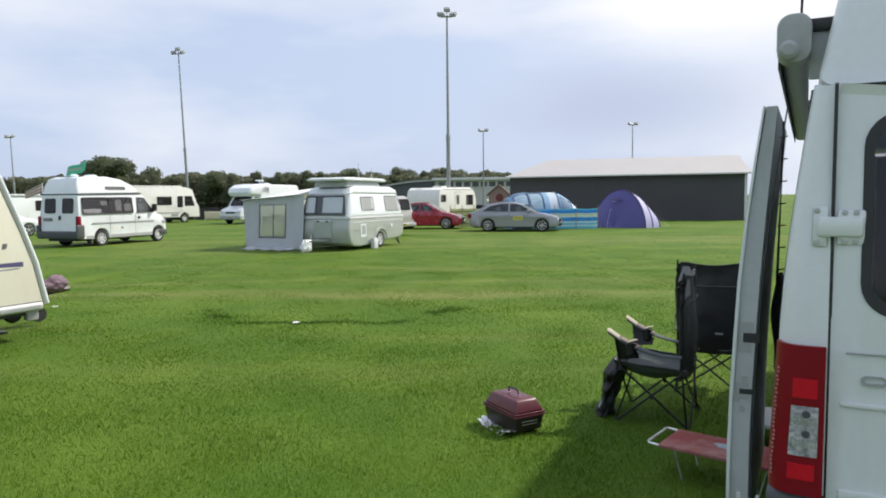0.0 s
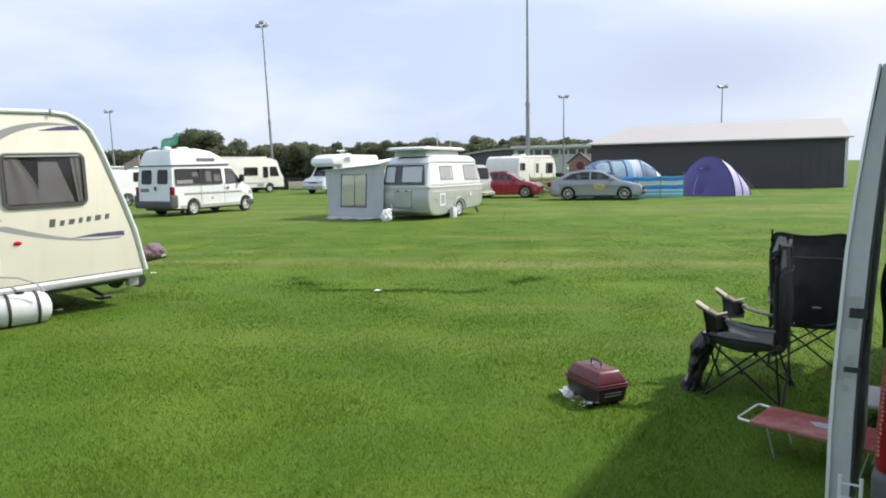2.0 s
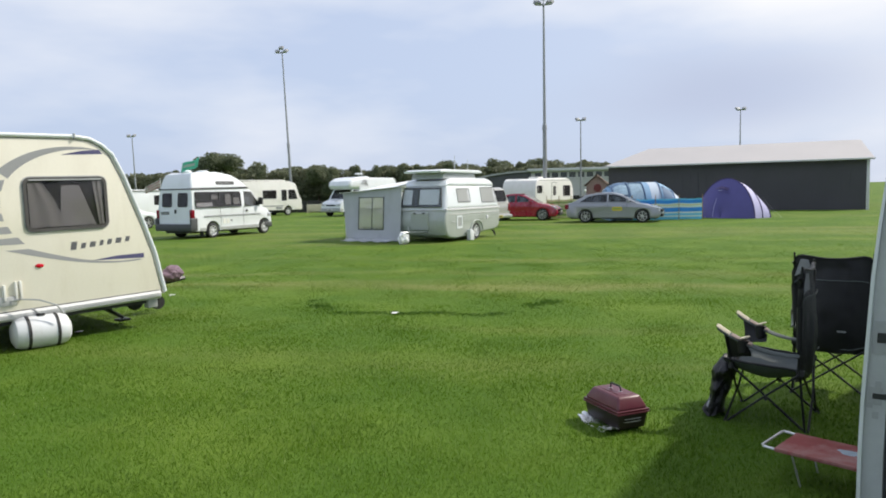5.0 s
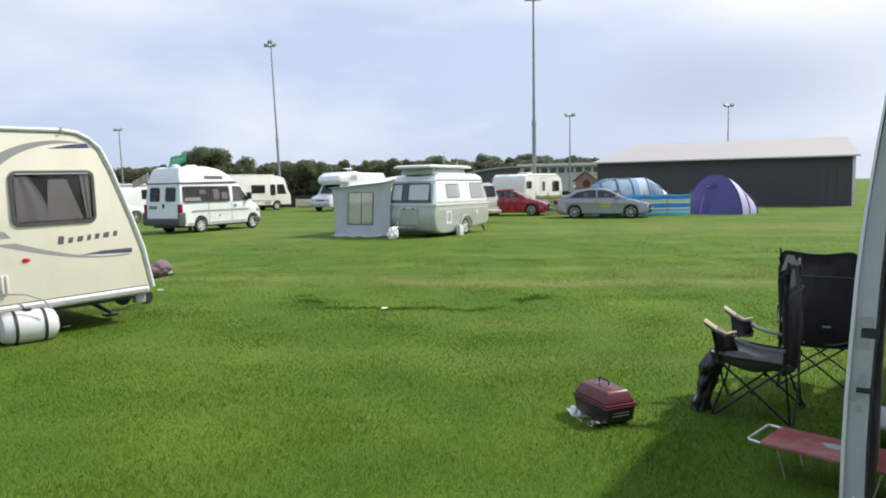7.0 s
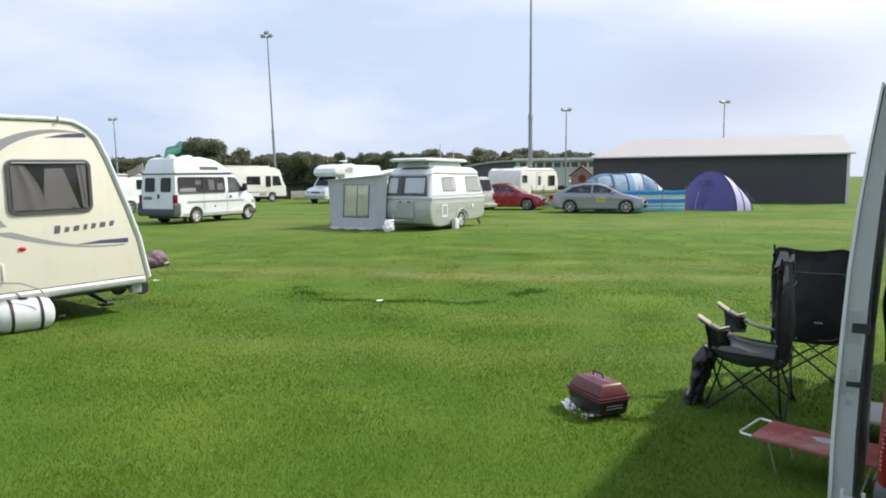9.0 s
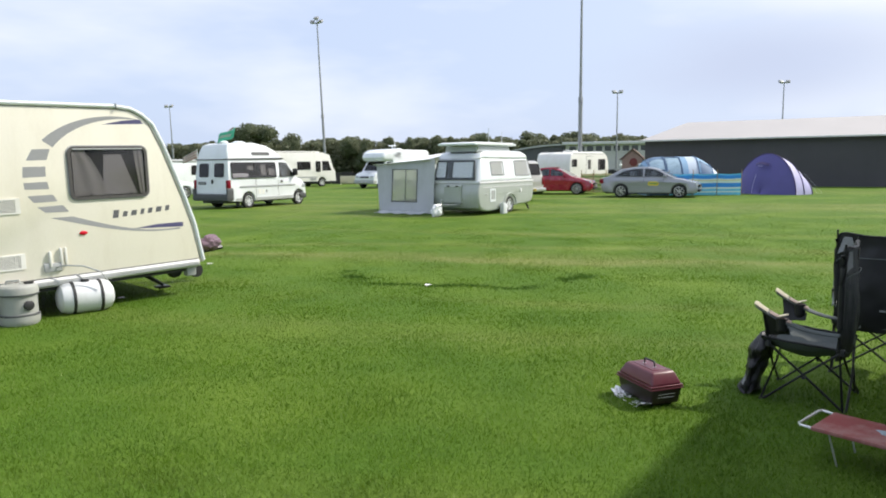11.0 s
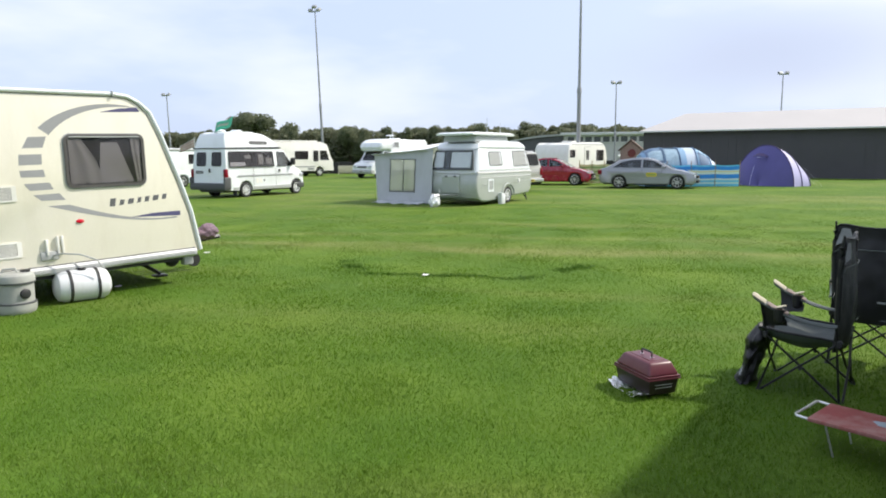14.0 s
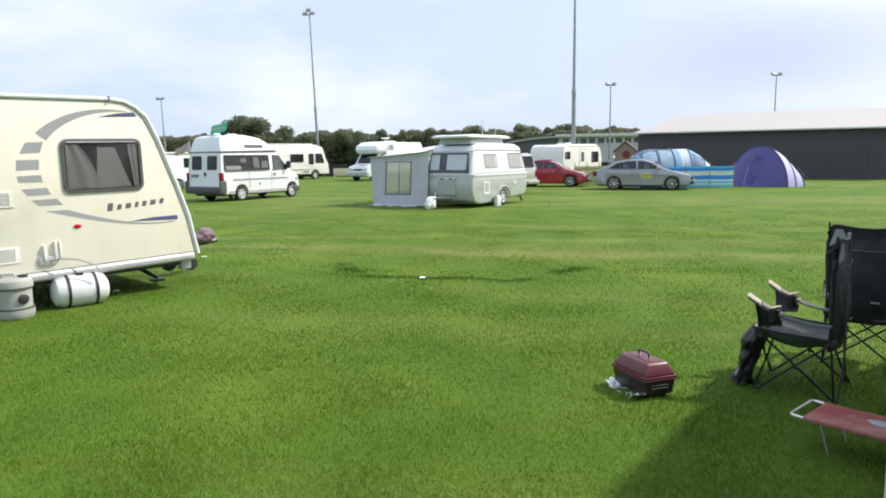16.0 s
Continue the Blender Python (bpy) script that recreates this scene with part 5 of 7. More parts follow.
    for s0, s1, z0, z1, m_, nm in ((0.16, 0.60, 1.105, 1.165, REDLENS_B, "brake_lens"), (0.16, 0.60, 0.85, 0.90, REDLENS_B, "fog_lens"), (0.12, 0.60, 0.925, 1.08, CLEARLENS, "clear_lens")):
        part(nm, sheet(B(), lambda s, t: lamp_pt(s0 + (s1 - s0) * s, z0 + (z1 - z0) * t, 0.004), 8, 6, 0.003), m_, lamp)
    for k in range(2):
        for row in range(2):
            for q in range(9):
                z0, s0 = 0.955 + 0.068 * k + 0.014 * row, 0.15 + 0.048 * q + 0.024 * row
                part("lens_facet", sheet(B(), lambda s, t: lamp_pt(s0 + 0.026 * s, z0 + 0.011 * t, 0.0085), 1, 1, 0.002), HEADLAMP, lamp)
        part("bulb", lathe(B(), [(0.012, 0), (0.011, 0.003), (0, 0.004)], 12, pose(lamp_pt(0.36, 1.0).x, lamp_pt(0.36, 1.0, 0.0075).y, 0.995 + 0.062 * k, 90, 0, 0)), DARKGREY, lamp)
    for k in range(26):
        z0 = 0.845 + 0.0135 * k
        part("reflex_bead", sheet(B(), lambda s, t: lamp_pt(0.80 + 0.03 * s, z0 + 0.006 * t, 0.004), 1, 1, 0.003), REFLEX, lamp)
    bp = B()
    box(bp, -0.17, W + 0.17, -0.10, 0.12, 0.46, 0.60, 0.04, 3)
    part("bumper", bp, DARKGREY, van)
    sb = B()
    box(sb, -0.165, -0.02, -0.02, 0.10, 0.58, 0.80, 0.03, 3)
    part("bumper_corner", sb, DARKGREY, van)
    # sliding door, pushed back along the side
    def dface(u, v, d):
        return Vector((-inset(v) - 0.085 - d, u, v))
    def strip(d0, d1, u0, u1, n=9):
        t = B()
        vs = []
        for i in range(n):
            z = 0.40 + 1.63 * i / (n - 1)
            off = 0.05 * max(0, z - 1.2)
            thin = 1 - 0.42 * max(0.0, (z - 1.35) / 0.68) ** 1.4
            vs.append([t.verts.new(dface(u + off, z, d1 - (d1 - d) * thin)) for u, d in ((u0, d0), (u0, d1), (u1, d1), (u1, d0))])
        for a, b in zip(vs, vs[1:]):
            for k in range(4):
                t.faces.new((a[k], a[(k + 1) % 4], b[(k + 1) % 4], b[k]))
        t.faces.new(vs[0])
        t.faces.new(vs[-1])
        return t
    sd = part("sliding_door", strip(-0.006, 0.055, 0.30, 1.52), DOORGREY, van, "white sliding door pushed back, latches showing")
    part("door_skin_lip", strip(0.055, 0.066, 0.285, 1.54), VANWHITE, sd)
    part("rubber_seal", strip(-0.014, -0.007, 0.34, 0.37), DARKGREY, sd)
    for z, h, in ((1.215, 0.055), (1.02, 0.03)):
        off = 0.05 * max(0, z - 1.2)
        la = B()
        merge(la, strip_box(dface, 0.296 + off, 0.31 + off, z - h, z + h, 0.006, 0.046))
        lat = part("latch", la, GREYPL, sd)
        part("latch_slot", strip_box(dface, 0.293 + off, 0.30 + off, z - h * 0.3, z + h * 0.3, -0.02, 0.034), BLACKPL, lat)
    for z, dd in ((0.99, 0.040), (0.955, 0.022), (1.06, 0.02)):
        part("plug", strip_box(dface, 0.295, 0.302, z - 0.011, z + 0.011, dd - 0.009, dd + 0.009), GREYPL, sd)
    part("door_window", strip_box(dface, 0.75, 1.35, 1.32, 1.85, 0.0695, 0.072), GLASS, sd)
    # awning cassette on brackets
    cs = B()
    hull(cs, rr(-0.165, -0.075, 2.165, 2.295, 0.04, 5), 0.30, 4.2, 0.0, 1, lambda x, y, z: (y, x, z))
    cas = part("awning_cassette", cs, GREYPL, van, "grey wind-out awning case along the roof edge")
    end = B()
    hull(end, rr(-0.172, -0.068, 2.15, 2.31, 0.045, 6), 0.20, 0.30, 0.012, 2, lambda x, y, z: (y, x, z))
    part("end_cap", end, GREYPL, cas)
    part("crank_boss", lathe(B(), [(0.032, 0), (0.03, 0.02), (0.018, 0.03), (0, 0.03)], 16, pose(-0.135, 0.20, 2.19, 90, 0, 0)), GREYPL, cas)
    part("front_lip", box(B(), -0.170, -0.163, 0.31, 4.2, 2.15, 2.20, 0.002, 1), DARKGREY, cas)
    for y in (2.2, 4.0):
        part("bracket", box(B(), -0.08, 0.02, y, y + 0.06, 2.2, 2.26, 0.008), BLACKPL, cas)
    part("roof_bracket", box(B(), -0.085, 0.02, 0.24, 0.30, 2.255, 2.295, 0.01), BLACKPL, van)
    part("aerial", tube(B(), [(-0.12, 1.4, 2.28), (-0.10, 1.38, 3.2)], 0.006, 6), BLACKPL, van)
    # rubber gutter down the rear corner and the plate that carries the awning case
    part("rubber_gutter", tube(B(), [(-inset(z) + 0.012 - 0.03 * max(0.0, z - 1.9), 0.115 + 0.06 * max(0, z - 1.25), z) for z in (1.28, 1.45, 1.6, 1.75, 1.88, 1.97, 2.05)], 0.015, 8), BLACKPL, van, "black rubber gutter strip")
    part("bracket_plate", box(B(), -0.075, -0.005, 0.26, 0.275, 2.10, 2.255, 0.006), GREYPL, van)
    # strap ladder hung behind the door
    st = part("strap", tube(B(), [(-0.155, 0.62, 2.0), (-0.165, 0.60, 1.4), (-0.14, 0.62, 0.9)], 0.006, 6), BLACKPL, van)
    for i in range(7):
        z = 1.94 - 0.085 * i
        part("strap_rung", tube(B(), [(-0.170, 0.62, z), (-0.140, 0.62, z + 0.004)], 0.0028, 5), STRAPRED, st)
    part("dark_bag", sheet(B(), lambda u, v: Vector((-0.158 + 0.020 * math.cos(2 * math.pi * u) * math.sin(math.pi * (0.08 + 0.84 * v)) ** 0.5 + 0.006 * math.sin(8 * v), 0.56 + 0.07 * math.sin(2 * math.pi * u), 1.06 + 0.36 * v)), 16, 10, 0.004), CHAIRFAB, van, "dark cloth hung inside the doorway")
    wheels(van, [(W + 0.02, 0.95), (0.0, 0.95), (W + 0.02, 4.5), (0.0, 4.5)], 0.33, 0.2, 6, 0.2, TRIMPL, "trim", mid=0.9)
    part("wheel_arch", box(B(), -0.02, 0.3, 0.6, 1.3, 0.36, 0.7), BLACKPL, van)


def strip_box(place, u0, u1, v0, v1, d0, d1):
    return slab(B(), [(u0, v0), (u1, v0), (u1, v1), (u0, v1)], place, d0, d1)


make_panel_van()


# ---- things on the grass by the van ----
def wire_rack():
    r = thing("wire_rack", pose(1.335, 2.06, 0, 0, 0, -27) @ pose(-0.225, 0.16, 0), "small white wire rack standing by a van", "rack")
    for x in (-0.03, 0.03):
        part("upright", tube(B(), [(x, 0, -0.01), (x, 0, 0.70)], 0.006, 6), BARRELWHITE, r)
    for i in range(14):
        z = 0.05 + 0.048 * i
        part("wire", tube(B(), [(-0.03, 0, z), (0.03, 0, z)], 0.0035, 5), BARRELWHITE, r)


wire_rack()


def make_barbecue():
    b = thing("portable_barbecue", pose(0.662, 5.07, 0.035, 0, 0, -60), "dusty maroon enamel portable barbecue with a lid, on foil", "barbecue")
    def tub(z0, z1, x0, y0, x1, y1, bev, seg=3):
        """A tapering tray: half sizes x0, y0 at z0 and x1, y1 at z1, with round corners."""
        t = B()
        lo = [t.verts.new((sx * x0, sy * y0, z0)) for sx, sy in ((-1, -1), (1, -1), (1, 1), (-1, 1))]
        hi = [t.verts.new((sx * x1, sy * y1, z1)) for sx, sy in ((-1, -1), (1, -1), (1, 1), (-1, 1))]
        t.faces.new(lo[::-1])
        t.faces.new(hi)
        for i in range(4):
            t.faces.new((lo[i], lo[(i + 1) % 4], hi[(i + 1) % 4], hi[i]))
        bmesh.ops.bevel(t, geom=t.edges[:], offset=bev, segments=seg, affect="EDGES", profile=0.5)
        return t
    part("pan", tub(0.0, 0.118, 0.190, 0.112, 0.207, 0.127, 0.016), BBQBLACK, b, "blackened lower pan")
    part("rim", box(B(), -0.217, 0.217, -0.137, 0.137, 0.112, 0.122, 0.005, 2), BBQRED, b)
    part("lid_rim", box(B(), -0.213, 0.213, -0.133, 0.133, 0.124, 0.140, 0.006, 2), BBQRED, b)
    lid = part("lid", tub(0.138, 0.228, 0.208, 0.129, 0.158, 0.090, 0.018, 4), BBQRED, b, "dusty maroon lid with sloping sides")
    part("lid_panel", tub(0.224, 0.2325, 0.125, 0.062, 0.122, 0.059, 0.002, 1), BBQRED, lid)
    part("lid_handle", tube(B(), [(-0.058, 0, 0.228), (-0.058, 0, 0.262), (-0.050, 0, 0.269), (0.050, 0, 0.269), (0.058, 0, 0.262), (0.058, 0, 0.228)], 0.0075, 8), BLACKPL, lid, "black lid handle")
    for x in (-0.058, 0.058):
        part("handle_washer", lathe(B(), [(0.014, 0.228), (0.014, 0.234), (0, 0.235)], 10, pose(x, 0, 0)), STEEL, lid)
    for z in (0.052, 0.074):
        part("vent_slot", box(B(), 0.185, 0.2015 + 0.15 * (z - 0.052), -0.070, 0.070, z, z + 0.006, 0.002, 1), STEEL, b)
    for x, y in ((-0.15, -0.08), (0.15, -0.08), (-0.15, 0.08), (0.15, 0.08)):
        part("foot", tube(B(), [(x, y, -0.035), (x, y, 0.01)], 0.008, 6), BLACKPL, b)
    f = thing("foil_sheet", pose(0.560, 5.005, 0.0, 0, 0, -60), "crumpled silver foil spread under a barbecue", "foil")
    def crumple(u, v):
        x, y = -0.20 + 0.38 * u, -0.075 + 0.15 * v
        e = 1 + 0.22 * noise.noise(Vector((u * 4, v * 4, 2)))
        ends = max(0.0, abs(2 * u - 1) - 0.45) * 0.075
        return Vector((x * e, y * e, 0.014 + ends + 0.020 * noise.noise(Vector((x * 16, y * 16, 0))) + 0.010 * noise.noise(Vector((x * 48, y * 48, 3)))))
    part("foil", sheet(B(), crumple, 40, 26, 0.0015), FOIL, f, smooth=False)


make_barbecue()


def make_camp_chair(m, label, bag):
    """A folding arm chair facing local +x: sling seat, tall back between two posts, arms with cup holders."""
    c = thing("camping_chair", m, label, "camping chair", "camping chairs by the van")
    hw = 0.27
    t = 0.0085
    def rod(*p, nm="leg", r=t):
        part(nm, tube(B(), p, r, 6), DARKMET, c)
    # crossed legs on all four sides, each pair meeting at a joint
    for y in (-hw, hw):
        rod((0.27, y, 0.0), (0.02, y * 1.03, 0.22), (-0.22, y, 0.42))
        rod((-0.27, y, 0.0), (-0.02, y * 0.97, 0.21), (0.23, y, 0.42))
        rod((0.23, y, 0.42), (0.27, y * 1.14, 0.66), nm="arm_post")
        rod((-0.25, y, 0.0), (-0.20, y, 0.55), (-0.215, y * 1.03, 1.16), nm="back_post")
        part("joint", lathe(B(), [(0.014, -0.012), (0.014, 0.012), (0, 0.013)], 8, pose(0, y, 0.215, 90, 0, 0)), BLACKPL, c)
    for x in (0.25, -0.25):
        rod((x * 1.08, -hw, 0.02), (x + 0.012, 0, 0.22), (x * 0.92, hw, 0.42))
        rod((x * 1.08, hw, 0.02), (x - 0.012, 0, 0.22), (x * 0.92, -hw, 0.42))
    for x, y in ((0.27, -hw), (0.27, hw), (-0.26, -hw), (-0.26, hw)):
        part("foot", lathe(B(), [(0.02, 0), (0.022, 0.012), (0.012, 0.03), (0, 0.03)], 8, pose(x, y, -0.008)), BLACKPL, c)
        part("knuckle", box(B(), x * 0.88 - 0.016, x * 0.88 + 0.016, y - 0.016, y + 0.016, 0.40, 0.445, 0.005, 1), BLACKPL, c)
    # deep sling seat: high at the front edge and the sides, lowest towards the back
    def seat(u, v):
        x, y = -0.24 + 0.52 * u, (-hw + 2 * hw * v) * (0.94 + 0.10 * u)
        k = math.sin(math.pi * v) ** 0.8
        sag = 0.13 * k * math.sin(math.pi * (0.10 + 0.68 * u)) ** 0.8
        crease = 0.006 * math.sin(23 * v + 5 * u) * k + 0.008 * noise.noise(Vector((u * 5, v * 6, 1)))
        return Vector((x, y, 0.44 + 0.035 * u * u - sag + crease))
    st = part("seat", sheet(B(), seat, 20, 20, 0.007), CHAIRGREY, c, "sagging dark grey-green seat")
    part("seat_binding", tube(B(), [seat(1.0, i / 12) for i in range(13)], 0.009, 6), CHAIRFAB, st)
    for v in (0.0, 1.0):
        part("seat_binding", tube(B(), [seat(i / 12, v) for i in range(13)], 0.009, 6), CHAIRFAB, st)
    # loose black back with pockets over the post tops
    def back(u, v, out=0.0):
        z = 0.36 + 0.80 * u
        e = 2 * v - 1
        y = hw * e * (1.03 - 0.10 * math.sin(math.pi * min(1.0, u * 1.4)) * (1 - u))
        dip = -0.045 * (1 - e * e) * max(0.0, u - 0.7) / 0.3 - 0.055 * abs(e) ** 9 * u
        slack = 0.075 * (1 - e * e) * (0.35 + 0.65 * math.sin(math.pi * min(1.0, 0.15 + u)))
        fold = 0.012 * noise.noise(Vector((u * 4.5, v * 5.5, 3))) + 0.006 * noise.noise(Vector((u * 13, v * 11, 8)))
        return Vector((-0.195 - 0.015 * u - slack + fold + out, y, z + dip))
    bk = part("backrest", sheet(B(), back, 30, 26, 0.010), CHAIRFAB, c, "tall loose black fabric backrest")
    for v in (0.0, 1.0):
        part("post_pocket", tube(B(), [back(u, v) for u in (0.30, 0.5, 0.7, 0.85, 0.97)], 0.021, 8), CHAIRFAB, bk)
    part("back_binding", tube(B(), [back(1.0, i / 18) for i in range(19)], 0.010, 6), CHAIRFAB, bk)
    # stuffed head roll on the front, its seam, and the mesh corners
    def roll(u, v):
        p = back(0.76 + 0.22 * u, 0.10 + 0.80 * v)
        return p + Vector((0.012 + 0.045 * math.sin(math.pi * u) * (0.6 + 0.4 * math.sin(math.pi * v)) + 0.008 * noise.noise(Vector((u * 3, v * 7, 5))), 0, 0))
    part("head_roll", sheet(B(), roll, 8, 20, 0.012), CHAIRFAB, bk)
    part("seam", tube(B(), [back(0.74, i / 16, 0.012) for i in range(17)], 0.004, 5), CHAIRGREY, bk)
    part("seam", tube(B(), [back(0.74, i / 16, -0.016) for i in range(17)], 0.004, 5), CHAIRGREY, bk)
    for v0, v1 in ((0.02, 0.30), (0.74, 0.99)):
        part("mesh_patch", sheet(B(), lambda u, v: back(0.80 + 0.16 * u, v0 + (v1 - v0) * (v * (1 - 0.6 * u) + 0.3 * u), 0.062 if v0 < 0.5 else -0.016), 6, 6, 0.003), MESHGREY, bk, "pale grey mesh corner")
    part("print_bar", sheet(B(), lambda u, v: back(0.22 + 0.02 * u, 0.30 + 0.12 * v, -0.0165), 1, 3, 0.001), MESHGREY, bk)
    # arms: padded front with cup holder, sloping to a strap at the back post
    for y in (-hw * 1.14, hw * 1.14):
        s = 1 if y > 0 else -1
        def arm(u, v, y=y, s=s):
            x = 0.31 - 0.52 * u
            w = 0.042 - 0.022 * min(1.0, u * 1.3)
            z = 0.715 - 0.21 * max(0.0, u) ** 0.85 + 0.05 * u ** 3 - 0.02 * math.sin(math.pi * u)
            return Vector((x, y - s * 0.03 * u + w * (2 * v - 1), z - 0.018 * (2 * v - 1) ** 2))
        a = part("armrest", sheet(B(), arm, 18, 6, 0.010), CHAIRGREY, c)
        part("arm_front", sheet(B(), lambda u, v: arm(-0.02 + 0.17 * u, 0.04 + 0.92 * v) + Vector((0, 0, 0.011)), 6, 5, 0.007), CHAIRTAN, a, "tan webbing arm end")
        part("arm_pad", sheet(B(), lambda u, v: arm(0.17 + 0.26 * u, 0.06 + 0.88 * v) + Vector((0, 0, 0.010)), 6, 5, 0.006), CHAIRPINK, a, "dusty pinkish arm pad")
        h = arm(0.31, 0.5)
        tip = pose(h.x, h.y, h.z + 0.012, 0, 19, 0)
        part("cup_rim", lathe(B(), [(0.027, 0.0), (0.041, 0.0), (0.041, 0.007), (0.027, 0.007)], 18, tip @ Matrix.Diagonal((1.15, 0.85, 1, 1))), CHAIRTAN, a)
        part("cup_hole", lathe(B(), [(0.0, 0.001), (0.029, 0.001), (0.029, 0.005), (0, 0.005)], 16, tip @ Matrix.Diagonal((1.15, 0.85, 1, 1))), BLACKPL, a)
        part("cup_holder", lathe(B(), [(0.024, -0.10), (0.036, -0.085), (0.043, 0.0), (0.036, 0.0), (0.030, -0.08), (0, -0.085)], 14, pose(h.x, h.y, h.z)), CHAIRFAB, a)
        def gusset(u, v, y=y, s=s):
            x = 0.26 - 0.16 * u
            top = arm(0.10 + 0.58 * u, 0.5).z - 0.01
            return Vector((x, y * (1 - 0.12 * v), top + (seat(0.96 - 0.56 * u, 0.5 + 0.5 * s).z - top) * v * (1 - 0.55 * u)))
        part("arm_gusset", sheet(B(), gusset, 12, 6, 0.005), CHAIRFAB, c)
    if bag:
        def bagfn(u, v):
            a = 2 * math.pi * u
            w = 0.075 + 0.075 * v + 0.03 * math.sin(5 * v + 0.5)
            if not 0.02 < v < 0.98:
                w *= 0.3
            p = Vector((math.cos(a), math.sin(a), v * 3))
            k = 1 + 0.45 * noise.noise(p * 1.6 + Vector((2, 0, 0))) + 0.15 * noise.noise(p * 4.5)
            return Vector((0.26 + 0.13 * v ** 0.8 + w * 0.55 * math.cos(a) * k, 0.10 + 0.03 * v + w * 1.25 * math.sin(a) * k, 0.475 - 0.46 * v + 0.015 * math.sin(3 * a)))
        bg = part("carry_bag", sheet(B(), bagfn, 28, 26, 0.004), CHAIRFAB, c, "black carry bag hanging from the seat front")
        part("bag_print", sheet(B(), lambda u, v: bagfn(0.17 + 0.05 * u, 0.68 + 0.14 * v) + Vector((0.012, 0.012, 0)), 3, 5, 0.002), MESHGREY, bg)
    return c


# both chairs face out across the grass
make_camp_chair(pose(1.82, 5.34, 0.0, 0, 0, 153), "black folding camping chair with tan arm ends and carry bag", True)
make_camp_chair(pose(2.53, 6.13, 0.0, 0, 0, 65), "black folding camping chair with tall backrest beside another", False)


def make_low_table():
    t = thing("folding_table", pose(1.515, 4.315, 0.0, 0, 0, -38), "low folding table with a scuffed faded red top", "table")
    tilt = pose(0, 0, 0.20, 0, 0, 0)
    top = B()
    box(top, 0.06, 0.78, -0.175, 0.175, -0.012, 0.012, 0.008, 2, tilt)
    tp = part("tabletop", top, TABLERED, t, "scuffed faded red board top")
    part("stain", slab(B(), [(0.40 + 0.06 * math.cos(a) * (1 + 0.3 * math.sin(3 * a)), 0.02 + 0.042 * math.sin(a)) for a in [2 * math.pi * i / 18 for i in range(18)]], lambda u, v, d: Vector((u, v, 0.212 + d)), 0.0005, 0.0015), BLUESPLAT, tp, "pale blue paint stain")
    part("handle_loop", tube(B(), [(0.08, -0.165, 0.2), (0.0, -0.165, 0.205), (-0.012, -0.145, 0.206), (-0.012, 0.145, 0.206), (0.0, 0.165, 0.205), (0.08, 0.165, 0.2)], 0.008, 8), ALU, t)
    for x, dx in ((0.15, 0.05), (0.68, -0.05)):
        part("leg_loop", tube(B(), [(x, -0.15, 0.19), (x + dx, -0.14, 0.0), (x + dx, 0.14, 0.0), (x, 0.15, 0.19)], 0.0055, 8), STEEL, t)


make_low_table()


def make_step_box():
    s = thing("step_stool", pose(1.335, 2.06, 0, 0, 0, -27) @ pose(-0.31, 2.80, 0), "grey plastic step stool below a van door", "step")
    part("tread", box(B(), -0.16, 0.16, -0.22, 0.22, 0.18, 0.21, 0.012), GREYPL, s)
    for x in (-0.13, 0.13):
        part("leg", box(B(), x - 0.015, x + 0.015, -0.20, 0.20, -0.01, 0.18, 0.008), DARKGREY, s)


make_step_box()

for k, (x, y) in enumerate(((-6.19, 11.13), (-1.92, 9.47), (-5.71, 8.03))):
    li = thing("litter", pose(x, y, 0.03, 0, 0, 40 * k), "scrap of crumpled white paper on grass", "litter", "litter scraps")
    part("scrap", sheet(B(), lambda u, v: Vector((-0.05 + 0.1 * u, -0.03 + 0.06 * v, 0.02 * noise.noise(Vector((u * 4, v * 4, k))))), 5, 4, 0.002), LITTER, li, smooth=False)


